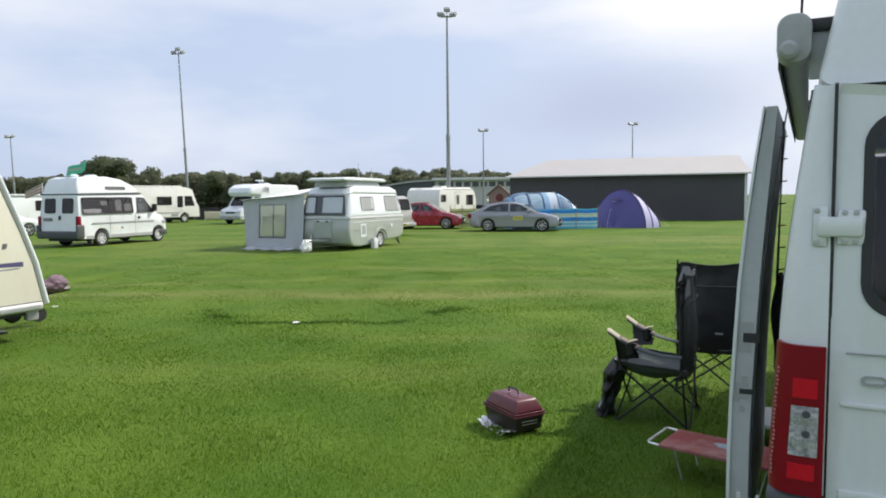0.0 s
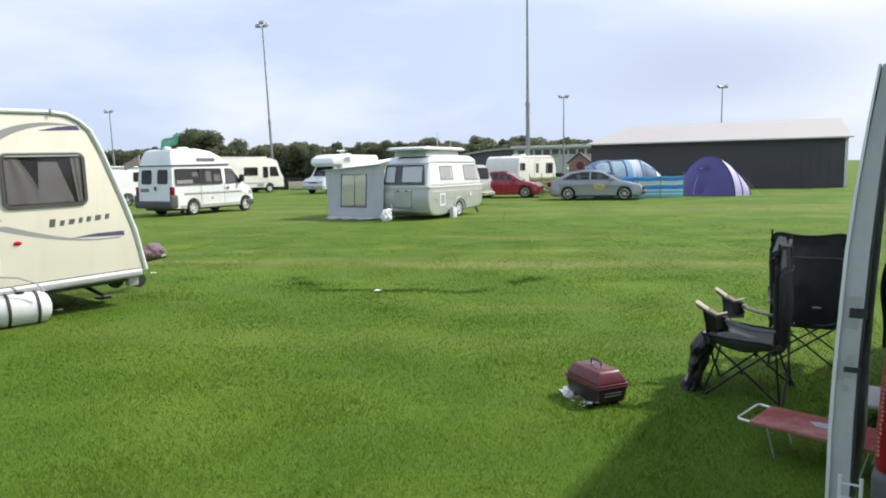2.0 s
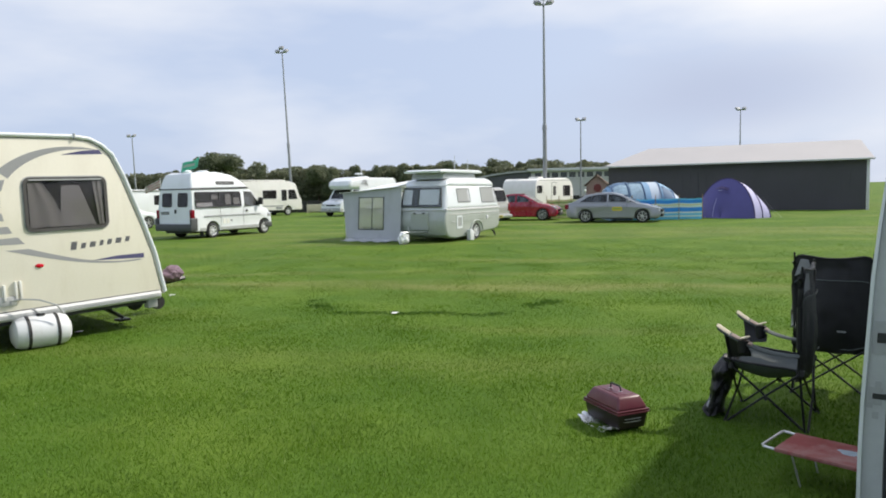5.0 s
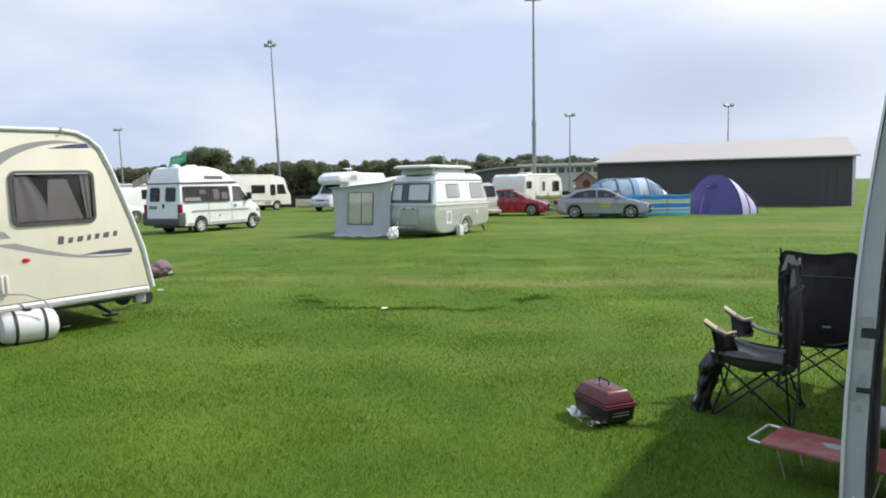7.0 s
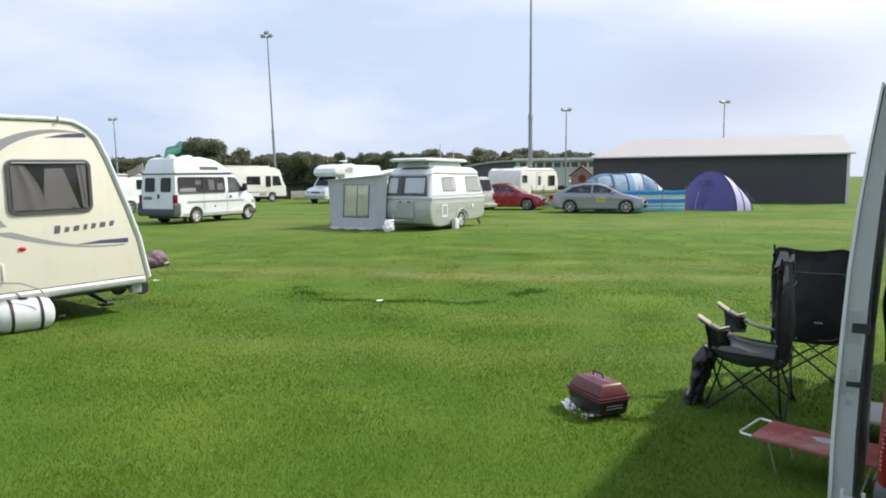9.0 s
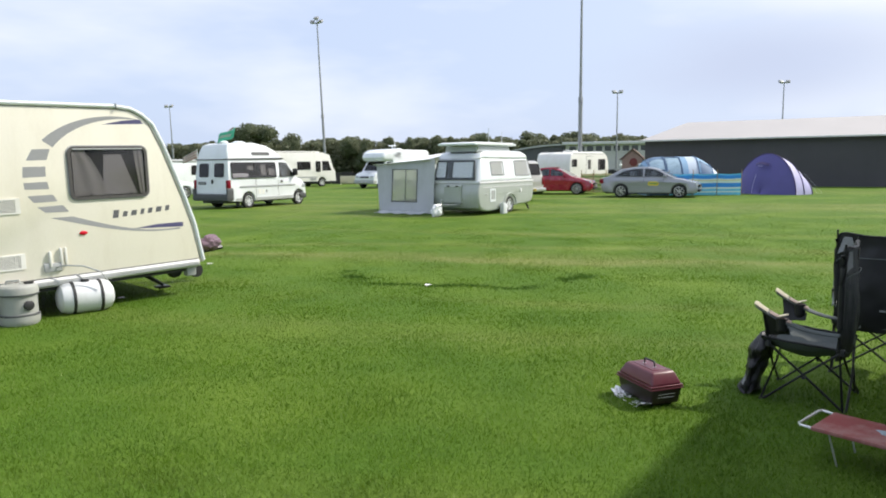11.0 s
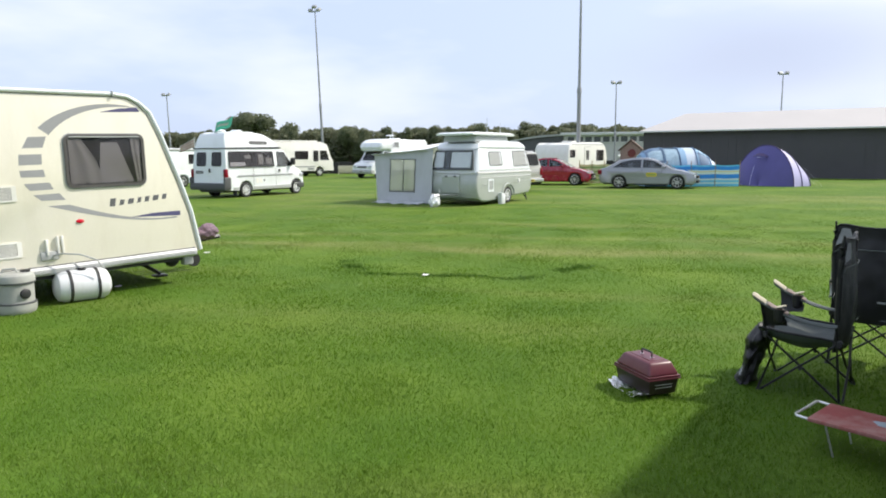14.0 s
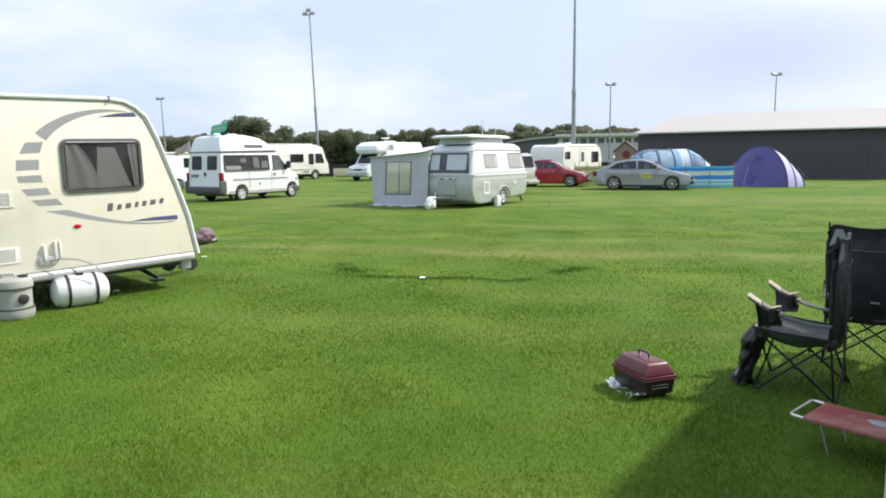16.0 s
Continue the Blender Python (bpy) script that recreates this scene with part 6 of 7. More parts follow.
# ---- white high-top campervan ----
def make_campervan():
    v = thing("campervan", pose(-13.08, 26.6, 0, 0, 0, -19.5), "white high-top campervan with a grey side stripe", "campervan")
    W = 1.95
    def inset(z):
        return 0.0 if z < 1.2 else 0.09 * (z - 1.2) / 0.75
    mid = -W / 2
    def warp(x, y, z):
        k = (x - mid) / (W / 2)
        return (mid + k * (W / 2 - inset(z)), y, z)
    prof = [(-1.05, 0.32), (-1.05, 1.0), (-0.96, 1.96), (2.08, 1.99), (2.30, 1.90), (2.86, 1.22), (3.2, 1.08), (3.42, 0.86), (3.46, 0.42), (3.40, 0.28)] + arch(3.0, 0.28, 0.36, 8, 0.32) + arch(0.0, 0.28, 0.36, 8, 0.32)
    part("body", hull(B(), prof, -W, 0, 0.05, 3, warp), WHITE, v)
    part("under_body", box(B(), -W + 0.25, -0.25, -0.9, 3.3, 0.22, 0.6), BLACKPL, v)
    cap = [(-0.98, 1.97), (-0.90, 2.35), (-0.78, 2.56), (-0.5, 2.64), (0.6, 2.66), (1.3, 2.56), (1.75, 2.36), (2.15, 2.02)]
    def cw(x, y, z):
        k = (x - mid) / (W / 2)
        return (mid + k * (W / 2 - 0.07 - 0.28 * max(0, z - 2.0)), y, z)
    roof = part("high_top", hull(B(), cap, -W, 0, 0.10, 4, cw), WHITE, v, "white moulded high top")
    part("gutter_band", hull(B(), [(-0.985, 1.955), (2.12, 1.985), (2.12, 2.03), (-0.985, 2.0)], -W + 0.055, -0.055, 0.0), DARKGREY, v)
    part("roof_window", slab(B(), rr(0.35, 1.38, 2.14, 2.28, 0.06), lambda u, w, d: Vector((-0.07 - 0.28 * (w - 2.0) + d, u, w)), 0.0, 0.01), DARKGREY, roof)
    for y, r in ((-0.35, 0.20), (0.5, 0.25)):
        part("roof_vent", lathe(B(), [(r * 0.7, 0.0), (r, 0.03), (r, 0.07), (r * 0.7, 0.11), (0, 0.12)], 16, pose(mid, y, 2.63)), WHITE, roof)
    side = right_side(lambda z: -inset(z))
    window(v, rr(-0.82, 1.62, 1.25, 1.83, 0.07), side, inside=[("blind", rr(-0.80, 0.02, 1.27, 1.42, 0.01, 1), BLIND), ("curtain", rr(0.02, 0.35, 1.56, 1.72, 0.02, 1), CURTAIN), ("curtain", rr(0.75, 1.05, 1.32, 1.75, 0.02, 1), CURTAIN), ("curtain", rr(1.2, 1.55, 1.32, 1.6, 0.02, 1), CURTAIN)])
    part("window_post", box(B(), -0.06, 0.016 - inset(1.5), 0.38, 0.42, 1.25, 1.83), BLACKPL, v)
    window(v, [(1.86, 1.25), (2.74, 1.25), (2.68, 1.33), (2.30, 1.80), (1.88, 1.83)], side, 0.03, glass=CLEARGLASS, name="cab_window", inside=[("seat", rr(1.95, 2.2, 1.26, 1.6, 0.05, 2), SEATS)])
    part("stripe", box(B(), 0.0005, 0.010, -0.45, 2.75, 0.84, 0.90, 0.003, 1), GREYTRIM, v, "grey side stripe")
    for y0, y1 in ((-0.7, -0.38), (0.4, 2.6)):
        part("sill_trim", box(B(), 0.0, 0.014, y0, y1, 0.30, 0.42, 0.005, 1), GREYPL, v)
    part("door_handle", box(B(), 0.001, 0.02, 1.88, 1.98, 1.0, 1.09, 0.006), BLACKPL, v)
    part("fuel_flap", box(B(), 0.001, 0.006, 0.98, 1.05, 0.62, 0.70, 0.002, 1), BLACKPL, v)
    for y in (0.55, 0.75):
        part("hatch", box(B(), 0.001, 0.008, y, y + 0.15, 0.55, 0.75, 0.004, 1), CREAM_2, v)
    for y in (1.72, 0.42):
        part("shut_line", box(B(), 0.0004, 0.003, y, y + 0.012, 0.42, 1.2), DARKGREY, v)
    mir = B()
    box(mir, 0.0, 0.22, 2.62, 2.74, 1.28, 1.58, 0.04, 2)
    part("wing_mirror", mir, BLACKPL, v)
    # rear end
    rear = lambda u, w, d: Vector((u, -1.05 + 0.094 * max(0, w - 1.0) - d, w))
    for u0, u1 in ((-1.83, -0.995), (-0.965, -0.12)):
        d = part("rear_door", slab(B(), rr(u0, u1, 0.62, 1.93, 0.03), rear, -0.002, 0.012), WHITE, v)
        c = (u0 + u1) / 2
        part("rear_window", slab(B(), rr(c - 0.28, c + 0.28, 1.27, 1.83, 0.08), rear, 0.013, 0.018), DARKROOM, d)
        part("pane", slab(B(), rr(c - 0.27, c + 0.27, 1.28, 1.82, 0.08), rear, 0.019, 0.022), GLASS, d)
    part("rear_handle", box(B(), -0.95, -0.87, -1.09, -1.05, 1.02, 1.18, 0.008), BLACKPL, v)
    pl = part("number_plate", slab(B(), rr(-1.72, -1.28, 0.98, 1.09, 0.01, 2), rear, 0.013, 0.02), BLACKPL, v, "dark number plate with plain bar")
    part("plate_bar", slab(B(), rr(-1.68, -1.32, 1.015, 1.055, 0.005, 1), rear, 0.0205, 0.022), GREYPL, pl)
    for u in (-1.93, -0.07):
        part("tail_lamp", box(B(), u - 0.07, u + 0.075, -1.075, -0.93, 0.82, 1.16, 0.02, 2), REDLENS, v, "red tail lamp")
    part("rear_bumper", box(B(), -W - 0.02, 0.02, -1.17, -0.85, 0.32, 0.60, 0.04, 2), DARKGREY, v)
    for u in (-W, 0.0):
        part("bumper_corner", box(B(), u - 0.075, u + 0.025 if u == 0.0 else u + 0.075, -1.16, -0.80, 0.34, 0.84, 0.05, 3), DARKGREY, v)
    part("front_bumper", box(B(), -W - 0.01, 0.01, 3.05, 3.50, 0.26, 0.52, 0.06, 2, None), DARKGREY, v)
    part("headlamp", box(B(), -0.30, 0.004, 3.18, 3.44, 0.72, 0.92, 0.03, 2), HEADLAMP, v)
    wheels(v, [(-0.10, 3.0), (-0.10, 0.0), (-W + 0.10, 3.0), (-W + 0.10, 0.0)], 0.31, 0.19, 7, 0.2, TRIMPL, "trim", mid=-0.97)
    mud = box(B(), -0.24, -0.04, -0.50, -0.47, 0.08, 0.4)
    part("mud_flap", mud, BLACKPL, v)
    # green flag on a pole behind the roof
    f = thing("green_flag", pose(-13.08, 26.6, 0, 0, 0, -19.5) @ pose(-0.80, -0.55, 2.28), "green flag on a thin pole above a campervan", "flag")
    part("pole", tube(B(), [(-0.24, 0, 0.0), (-0.27, 0, 0.35), (-0.14, 0, 0.72)], 0.018, 6), BARRELWHITE, f)
    def wave(u, w):
        return Vector((-0.28 + 1.0 * u + 0.12 * w, -0.06 * math.sin(u * 7) * u, 0.34 + 0.36 * w + 0.26 * u + 0.03 * math.sin(u * 6 + w)))
    fl = part("cloth", sheet(B(), wave, 14, 6, 0.004), FLAGGREEN, f)
    part("pale_stripe", sheet(B(), lambda u, w: wave(0.12 + 0.6 * u, 0.36 + 0.30 * w) + Vector((0, -0.008, 0)), 8, 2, 0.004), FLAGPALE, fl)


make_campervan()


# ---- small silver-grey caravan with a raised pop-top, and its awning ----
def make_small_caravan():
    base = pose(-2.2, 24.5, 0, 0, 0, -25)
    c = thing("pop_top_caravan", base, "rounded white and grey caravan with raised pop-top roof", "caravan")
    W = 2.0
    mid = -W / 2
    def inset(z):
        return 0.0 if z < 1.08 else 0.15 * (z - 1.08) / 0.85
    def warp(x, y, z):
        k = (x - mid) / (W / 2)
        ends = 0.10 * (abs(k) ** 4)
        return (mid + k * (W / 2 - inset(z)), y + (ends if y < 0 else -ends), z)
    low = [(1.62, 0.30), (1.76, 0.44), (1.82, 0.74), (1.79, 1.06), (-1.98, 1.06), (-2.09, 0.86), (-2.11, 0.66), (-2.07, 0.42), (-1.98, 0.24), (-1.80, 0.14), (-1.4, 0.10), (-0.40, 0.16)] + [(0.36 * math.cos(math.pi * (1 - i / 8)), 0.28 + 0.28 * math.sin(math.pi * (1 - i / 8))) for i in range(9)] + [(0.40, 0.22), (1.2, 0.26)]
    part("lower_shell", hull(B(), low, -W, 0, 0.065, 4, warp), GREYPAINT, c, "grey lower shell")
    up = [(1.78, 1.08), (1.72, 1.5), (1.58, 1.88), (-1.72, 1.90), (-1.88, 1.5), (-2.02, 1.08)]
    part("upper_shell", hull(B(), up, -W, 0, 0.13, 5, warp), WHITE, c, "white upper shell")
    rf = [(1.62, 1.86), (1.50, 2.02), (1.15, 2.12), (-1.30, 2.13), (-1.66, 2.04), (-1.80, 1.87)]
    part("roof", hull(B(), rf, -W - 0.02, 0.02, 0.10, 4, warp), WHITE, c)
    part("belt_moulding", hull(B(), [(1.80, 1.03), (1.80, 1.10), (-2.04, 1.10), (-2.04, 1.03)], -W - 0.015, 0.015, 0.02, 2, warp), SHEDTRIM, c)
    part("lower_moulding", box(B(), -0.01, 0.012, -1.75, 1.6, 0.90, 0.925, 0.004, 1), SHEDTRIM, c)
    for u in range(3):
        part("rib", box(B(), -0.004, 0.008, -1.7, 1.62, 0.60 + 0.1 * u, 0.612 + 0.1 * u, 0.003, 1), GREYPAINT, c)
    pop = part("pop_top_sides", hull(B(), [(0.55, 2.10), (0.45, 2.30), (-1.55, 2.30), (-1.65, 2.10)], -1.62, -0.30, 0.05, 2), AWNCANVAS, c, "grey canvas pop-top sides")
    part("pop_top_lid", hull(B(), [(0.78, 2.30), (0.80, 2.36), (0.55, 2.41), (-1.65, 2.42), (-1.92, 2.37), (-1.90, 2.31)], -1.72, -0.20, 0.05, 3), WHITE, c, "white raised roof lid")
    for y, h in ((-0.9, 0.5), (-0.05, 0.38)):
        part("whip", tube(B(), [(-0.3, y, 2.40), (-0.3, y, 2.40 + h)], 0.012, 6), BARRELWHITE, c)
    side = right_side(lambda z: -inset(z))
    for u0, u1, v0, v1 in ((-1.13, -0.33, 1.31, 1.76), (0.46, 1.46, 1.27, 1.79)):
        window(c, rr(u0, u1, v0, v1, 0.05), side, 0.018, proud=0.014, frame_mat=GREYPL, glass=CLEARGLASS, inside=[("curtain", rr(u0 + 0.03, u1 - 0.12, v0 + 0.02, v1 - 0.02, 0.01, 1), CURTAIN), ("curtain", rr(u1 - 0.11, u1 - 0.02, v0 + 0.02, v1 - 0.02, 0.01, 1), BLIND)])
    hatch = part("service_hatch", ring(B(), rr(-1.31, -0.95, 0.42, 0.86, 0.03), rr(-1.25, -1.01, 0.50, 0.80, 0.02), side, -0.003, 0.014), WHITE, c)
    part("hatch_panel", slab(B(), rr(-1.24, -1.02, 0.51, 0.79, 0.02), side, 0.0, 0.006), GREYPL, hatch)
    part("handle", box(B(), 0.0, 0.02, -1.62, -1.42, 0.66, 0.68, 0.004, 1), STEEL, c)
    part("marker", box(B(), 0.0, 0.03, 0.70, 0.80, 0.68, 0.80, 0.01), BLIND, c)
    front = lambda u, w, d: Vector((u, (-1.98 + 0.16 * (w - 1.06) / 0.42 * 0.55 if w > 1.06 else -2.05 - 0.05) - d, w))
    wide = [(-1.80, 1.20), (-0.20, 1.20), (-0.28, 1.78), (-1.72, 1.78)]
    fw = part("front_window", ring(B(), [(-1.84, 1.16), (-0.16, 1.16), (-0.245, 1.82), (-1.755, 1.82)], wide, front, -0.01, 0.034), DARKGREY, c, "wide grey-framed front window with drawn blinds")
    part("room", slab(B(), wide, front, 0.014, 0.016), SEATS, fw)
    for u0, u1 in ((-1.76, -1.38), (-1.08, -0.29)):
        part("blind", slab(B(), rr(u0, u1, 1.25, 1.755, 0.03, 3), front, 0.017, 0.020), BLIND, fw, "pale lilac window blind")
    for u in (-1.34, -1.12):
        part("mullion", slab(B(), rr(u - 0.018, u + 0.018, 1.20, 1.78, 0.004, 1), front, 0.018, 0.036), DARKGREY, fw)
    pane = part("pane", slab(B(), wide, front, 0.024, 0.027), CLEARGLASS, fw)
    pane.visible_shadow = False
    lk = part("front_locker", hull(B(), [(-2.06, 0.42), (-2.10, 0.95), (-2.02, 1.02), (-1.95, 0.42)], -1.35, -0.65, 0.03, 2), GREYPAINT, c, "grey front locker door")
    for u in (-1.2, -0.85):
        part("lock", box(B(), u, u + 0.09, -2.125, -2.08, 0.94, 0.98, 0.006), BLACKPL, lk)
    ar = B()
    tube(ar, [(-0.75, -1.9, 0.33), (-1.0, -3.0, 0.38)], 0.03, 6)
    tube(ar, [(-1.25, -1.9, 0.33), (-1.0, -3.0, 0.38)], 0.03, 6)
    part("a_frame", ar, STEEL, c)
    part("jockey_wheel", tube(B(), [(-1.12, -2.55, 0.03), (-1.12, -2.55, 0.55)], 0.03, 8), STEEL, c)
    part("steady_leg", tube(B(), [(-0.2, 1.35, 0.32), (-0.15, 1.62, 0.02)], 0.018, 6), DARKMET, c)
    part("steady_leg", tube(B(), [(-0.25, 1.62, 0.32), (-0.15, 1.62, 0.02)], 0.018, 6), DARKMET, c)
    part("arch_moulding", tube(B(), [(0.008, 0.42 * math.cos(math.pi * i / 12), 0.30 + 0.36 * math.sin(math.pi * i / 12)) for i in range(13)], 0.03, 6), GREYPAINT, c)
    part("arch_liner", box(B(), -W + 0.1, -0.28, -0.36, 0.36, 0.22, 0.6), BLACKPL, c)
    wheels(c, [(-0.09, 0.0)], 0.29, 0.17, 6, 0.19, TRIMPL, "trim", mid=-1)
    # water can beside the wheel, pale bundle at the hitch
    j = thing("water_can", base @ pose(0.12, -0.62, 0), "white plastic water can beside a caravan wheel", "water can")
    part("can", hull(B(), [(-0.13, -0.005), (0.13, -0.005), (0.13, 0.30), (0.06, 0.36), (-0.13, 0.36)], -0.08, 0.08, 0.025, 2), BARRELWHITE, j)
    part("cap", lathe(B(), [(0.03, 0.355), (0.03, 0.385), (0, 0.39)], 10, pose(0, -0.06, 0)), BARRELWHITE, j)
    h = thing("hitch_cover", base @ pose(-1.02, -2.95, 0.0), "crumpled pale cover over a caravan hitch", "cover")
    def drape(u, v):
        a, b = 2 * math.pi * u, math.pi * (0.02 + 0.86 * v)
        p = Vector((math.sin(b) * math.cos(a), math.sin(b) * math.sin(a), math.cos(b)))
        k = 1 + 0.32 * noise.noise(p * 1.9 + Vector((5, 1, 0))) + 0.2 * noise.noise(p * 5.0)
        return Vector((0.15 * p.x * k, 0.19 * p.y * k, 0.19 + 0.20 * p.z * k))
    part("cloth", sheet(B(), drape, 40, 20, 0.005), AWNROOF, h, smooth=False)
    # awning on the far side
    a = thing("caravan_awning", base @ pose(-W, -2.0, 0), "grey canvas caravan awning with clear window panels", "awning")
    D, y1 = 2.35, 3.6
    hi, lo = 1.88, 1.70
    def fr(u, v, d):
        return Vector((-u, 0.30 * (1 - v / 1.9) * (-0.5) + d, v))
    ow = B()
    # front wall in four pieces round the window
    zt = lambda u: hi - 0.02 - (hi - lo) * u / D
    for q in ([(-0.24, 0.02), (0.50, 0.02), (0.50, zt(0.5)), (-0.24, zt(-0.1))], [(1.62, 0.02), (D - 0.22, 0.02), (D - 0.12, 0.5), (D + 0.04, zt(D)), (1.62, zt(1.62))], [(0.50, 0.02), (1.62, 0.02), (1.62, 0.40), (0.50, 0.40)], [(0.50, 1.52), (1.62, 1.52), (1.62, zt(1.62)), (0.50, zt(0.5))]):
        slab(ow, q, fr, 0.0, 0.012)
    part("front_wall", ow, AWNCANVAS, a)
    for u0, u1 in ((0.52, 0.98), (1.05, 1.60)):
        p = part("film_window", slab(B(), rr(u0, u1, 0.42, 1.50, 0.01, 1), fr, 0.002, 0.006), FILM, a, "clear film window")
        p.visible_shadow = False
    for u in (0.505, 1.015, 1.615):
        part("window_tape", slab(B(), rr(u - 0.022, u + 0.022, 0.38, 1.54, 0.004, 1), fr, -0.006, -0.001), DARKGREY, a)
    for z in (0.40, 1.52):
        part("window_tape", slab(B(), rr(0.48, 1.64, z - 0.015, z + 0.015, 0.004, 1), fr, -0.007, -0.0012), DARKGREY, a)
    part("roof", sheet(B(), lambda u, v: Vector((-(D + 0.10) * u + 0.10 * (1 - u), -0.14 + (y1 + 0.1) * v, 1.87 + 0.27 * min(1.0, 2.2 * v) - (0.17 + 0.27 * min(1.0, 2.2 * v)) * u + 0.10 * math.sin(math.pi * u) * min(1.0, 4 * v) - 0.03 * math.sin(math.pi * v) * u)), 12, 16, 0.012), AWNROOF, a, "pale sloping awning roof")
    for nm, v0, v1, m_ in (("far_side_skirt", 0.0, 0.22, AWNCANVAS), ("far_side_film", 0.22, 0.90, FILM), ("far_side_top", 0.90, 1.0, AWNCANVAS)):
        part(nm, sheet(B(), lambda u, v: Vector((-D + 0.24 * (1 - (v0 + (v1 - v0) * v)), y1 * u, 0.02 + (lo - 0.03) * (v0 + (v1 - v0) * v))), 6, 2, 0.006), m_, a)
    part("rear_wall", sheet(B(), lambda u, v: Vector((-D * u, y1 - 0.02, 0.02 + (hi - 0.06 - (hi - lo) * u) * v)), 4, 4, 0.004), FILM, a)
    part("mud_wall", sheet(B(), lambda u, v: Vector((-(D - 0.22) * u, -0.17 - 0.42 * v - 0.04 * math.sin(u * 17), 0.07 - 0.05 * v + 0.02 * math.sin(u * 23))), 24, 3, 0.008), AWNCANVAS, a)
    for x, z in ((-0.05, hi), (-D, lo)):
        part("frame_pole", tube(B(), [(x, 0.05, 0), (x, 0.05, z - 0.02)], 0.016, 6), ALU, a)


make_small_caravan()


# ---- cars ----
def make_hatchback(name, m, label, L, H, W, paint, rim_spokes, decal=False, estate=False):
    """A five-door car: body shell, cabin with windows, lamps, wheels; front at +y."""
    c = thing(name, m, label, "car")
    h = L / 2
    wf, wr, r = h - 0.90, -h + 1.02, 0.315
    def warp(x, y, z):
        k = x / (W / 2)
        e = max(0, (abs(y) - h * 0.72) / (h * 0.28))
        s = 1 - 0.10 * e ** 2 - (0.06 * max(0, z - 0.75) / 0.2 if z > 0.75 else 0) - (0.04 * (0.5 - z) if z < 0.5 else 0)
        return (k * W / 2 * s, y - (0.10 * e * k * k if y > 0 else -0.08 * e * k * k), z)
    prof = [(-h, 0.34), (-h - 0.02, 0.62), (-h + 0.05, 0.92), (-h + 0.32, 0.99), (h - 1.35, 0.95), (h - 0.75, 0.86), (h - 0.22, 0.72), (h - 0.02, 0.56), (h, 0.34), (h - 0.12, 0.20)] + arch(wf, 0.20, 0.35, 8, 0.30) + arch(wr, 0.20, 0.35, 8, 0.30) + [(-h + 0.12, 0.24)]
    part("body", hull(B(), prof, -W / 2, W / 2, 0.05, 3, warp), paint, c)
    part("under_body", box(B(), -W / 2 + 0.22, W / 2 - 0.22, -h + 0.25, h - 0.25, 0.17, 0.6), BLACKPL, c)
    ins = lambda z: 0.05 + 0.33 * max(0, (z - 0.93))
    def cw(x, y, z):
        return (x / (W / 2) * (W / 2 - ins(z)), y, z)
    rear_y = -h + 0.30
    cab = [(rear_y, 0.95), (rear_y + 0.75, H - 0.10), (rear_y + 1.35, H - 0.01), (rear_y + 1.9, H), (h - 2.15, H - 0.05), (h - 1.82, H - 0.14), (h - 1.12, 0.93)]
    part("cabin", hull(B(), cab, -W / 2, W / 2, 0.05, 3, cw), paint, c)
    for s, fn in ((1, right_side), (-1, left_side)):
        sd = fn(lambda z: W / 2 - ins(z))
        yb = -0.22
        for nm, pts in (("rear_side_window", [(rear_y + 0.42, 1.0), (yb - 0.04, 0.99), (yb - 0.04, H - 0.09), (rear_y + 1.35, H - 0.10), (rear_y + 0.85, H - 0.19)]), ("front_side_window", [(yb + 0.04, 0.99), (h - 1.38, 0.99), (h - 1.90, H - 0.18), (h - 2.18, H - 0.11), (yb + 0.04, H - 0.09)])):
            w = part(nm, slab(B(), pts, sd, 0.002, 0.008), CARDARK, c)
            part("seat_back", slab(B(), rr(sum(p[0] for p in pts) / len(pts) - 0.1, sum(p[0] for p in pts) / len(pts) + 0.15, 1.0, 1.22, 0.05, 2), sd, 0.0085, 0.010), SEATS, w)
            g = part("pane", slab(B(), pts, sd, 0.011, 0.013), CLEARGLASS, w)
            g.visible_shadow = False
        for y in (yb, h - 1.62):
            part("shut_line", slab(B(), [(y, 0.36), (y + 0.012, 0.36), (y + 0.012, 0.92), (y, 0.92)], fn(lambda z: W / 2 * (1 - (0.06 * max(0, z - 0.75) / 0.2 if z > 0.75 else 0) - (0.04 * (0.5 - z) if z < 0.5 else 0))), 0.0, 0.003), BLACKPL, c)
        part("side_strip", box(B(), s * (W / 2 - 0.006) - 0.008, s * (W / 2 - 0.006) + 0.008, wr + 0.5, wf - 0.5, 0.46, 0.50, 0.004, 1), paint, c)
        mi = B()
        box(mi, s * (W / 2 - 0.04), s * (W / 2 + 0.13), h - 1.62, h - 1.48, 0.95, 1.08, 0.035, 2)
        part("wing_mirror", mi, paint, c)
        for y in (-0.12, 1.0 - 0.2):
            part("door_handle", box(B(), s * (W / 2 - 0.01) - 0.012, s * (W / 2 - 0.01) + 0.012, y - 0.32, y - 0.16, 0.80, 0.83, 0.006, 1), paint, c)
        part("headlamp", hull(B(), [(h - 0.58, 0.66), (h - 0.12, 0.60), (h - 0.16, 0.70), (h - 0.55, 0.80)], s * (W / 2 - 0.42), s * (W / 2 - 0.05), 0.02, 2), HEADLAMP, c, "clear headlamp")
        part("tail_lamp", box(B(), s * (W / 2 - 0.16) - 0.09, s * (W / 2 - 0.16) + 0.09, -h - 0.01, -h + 0.18, 0.66, 0.88, 0.02, 2), REDLENS, c)
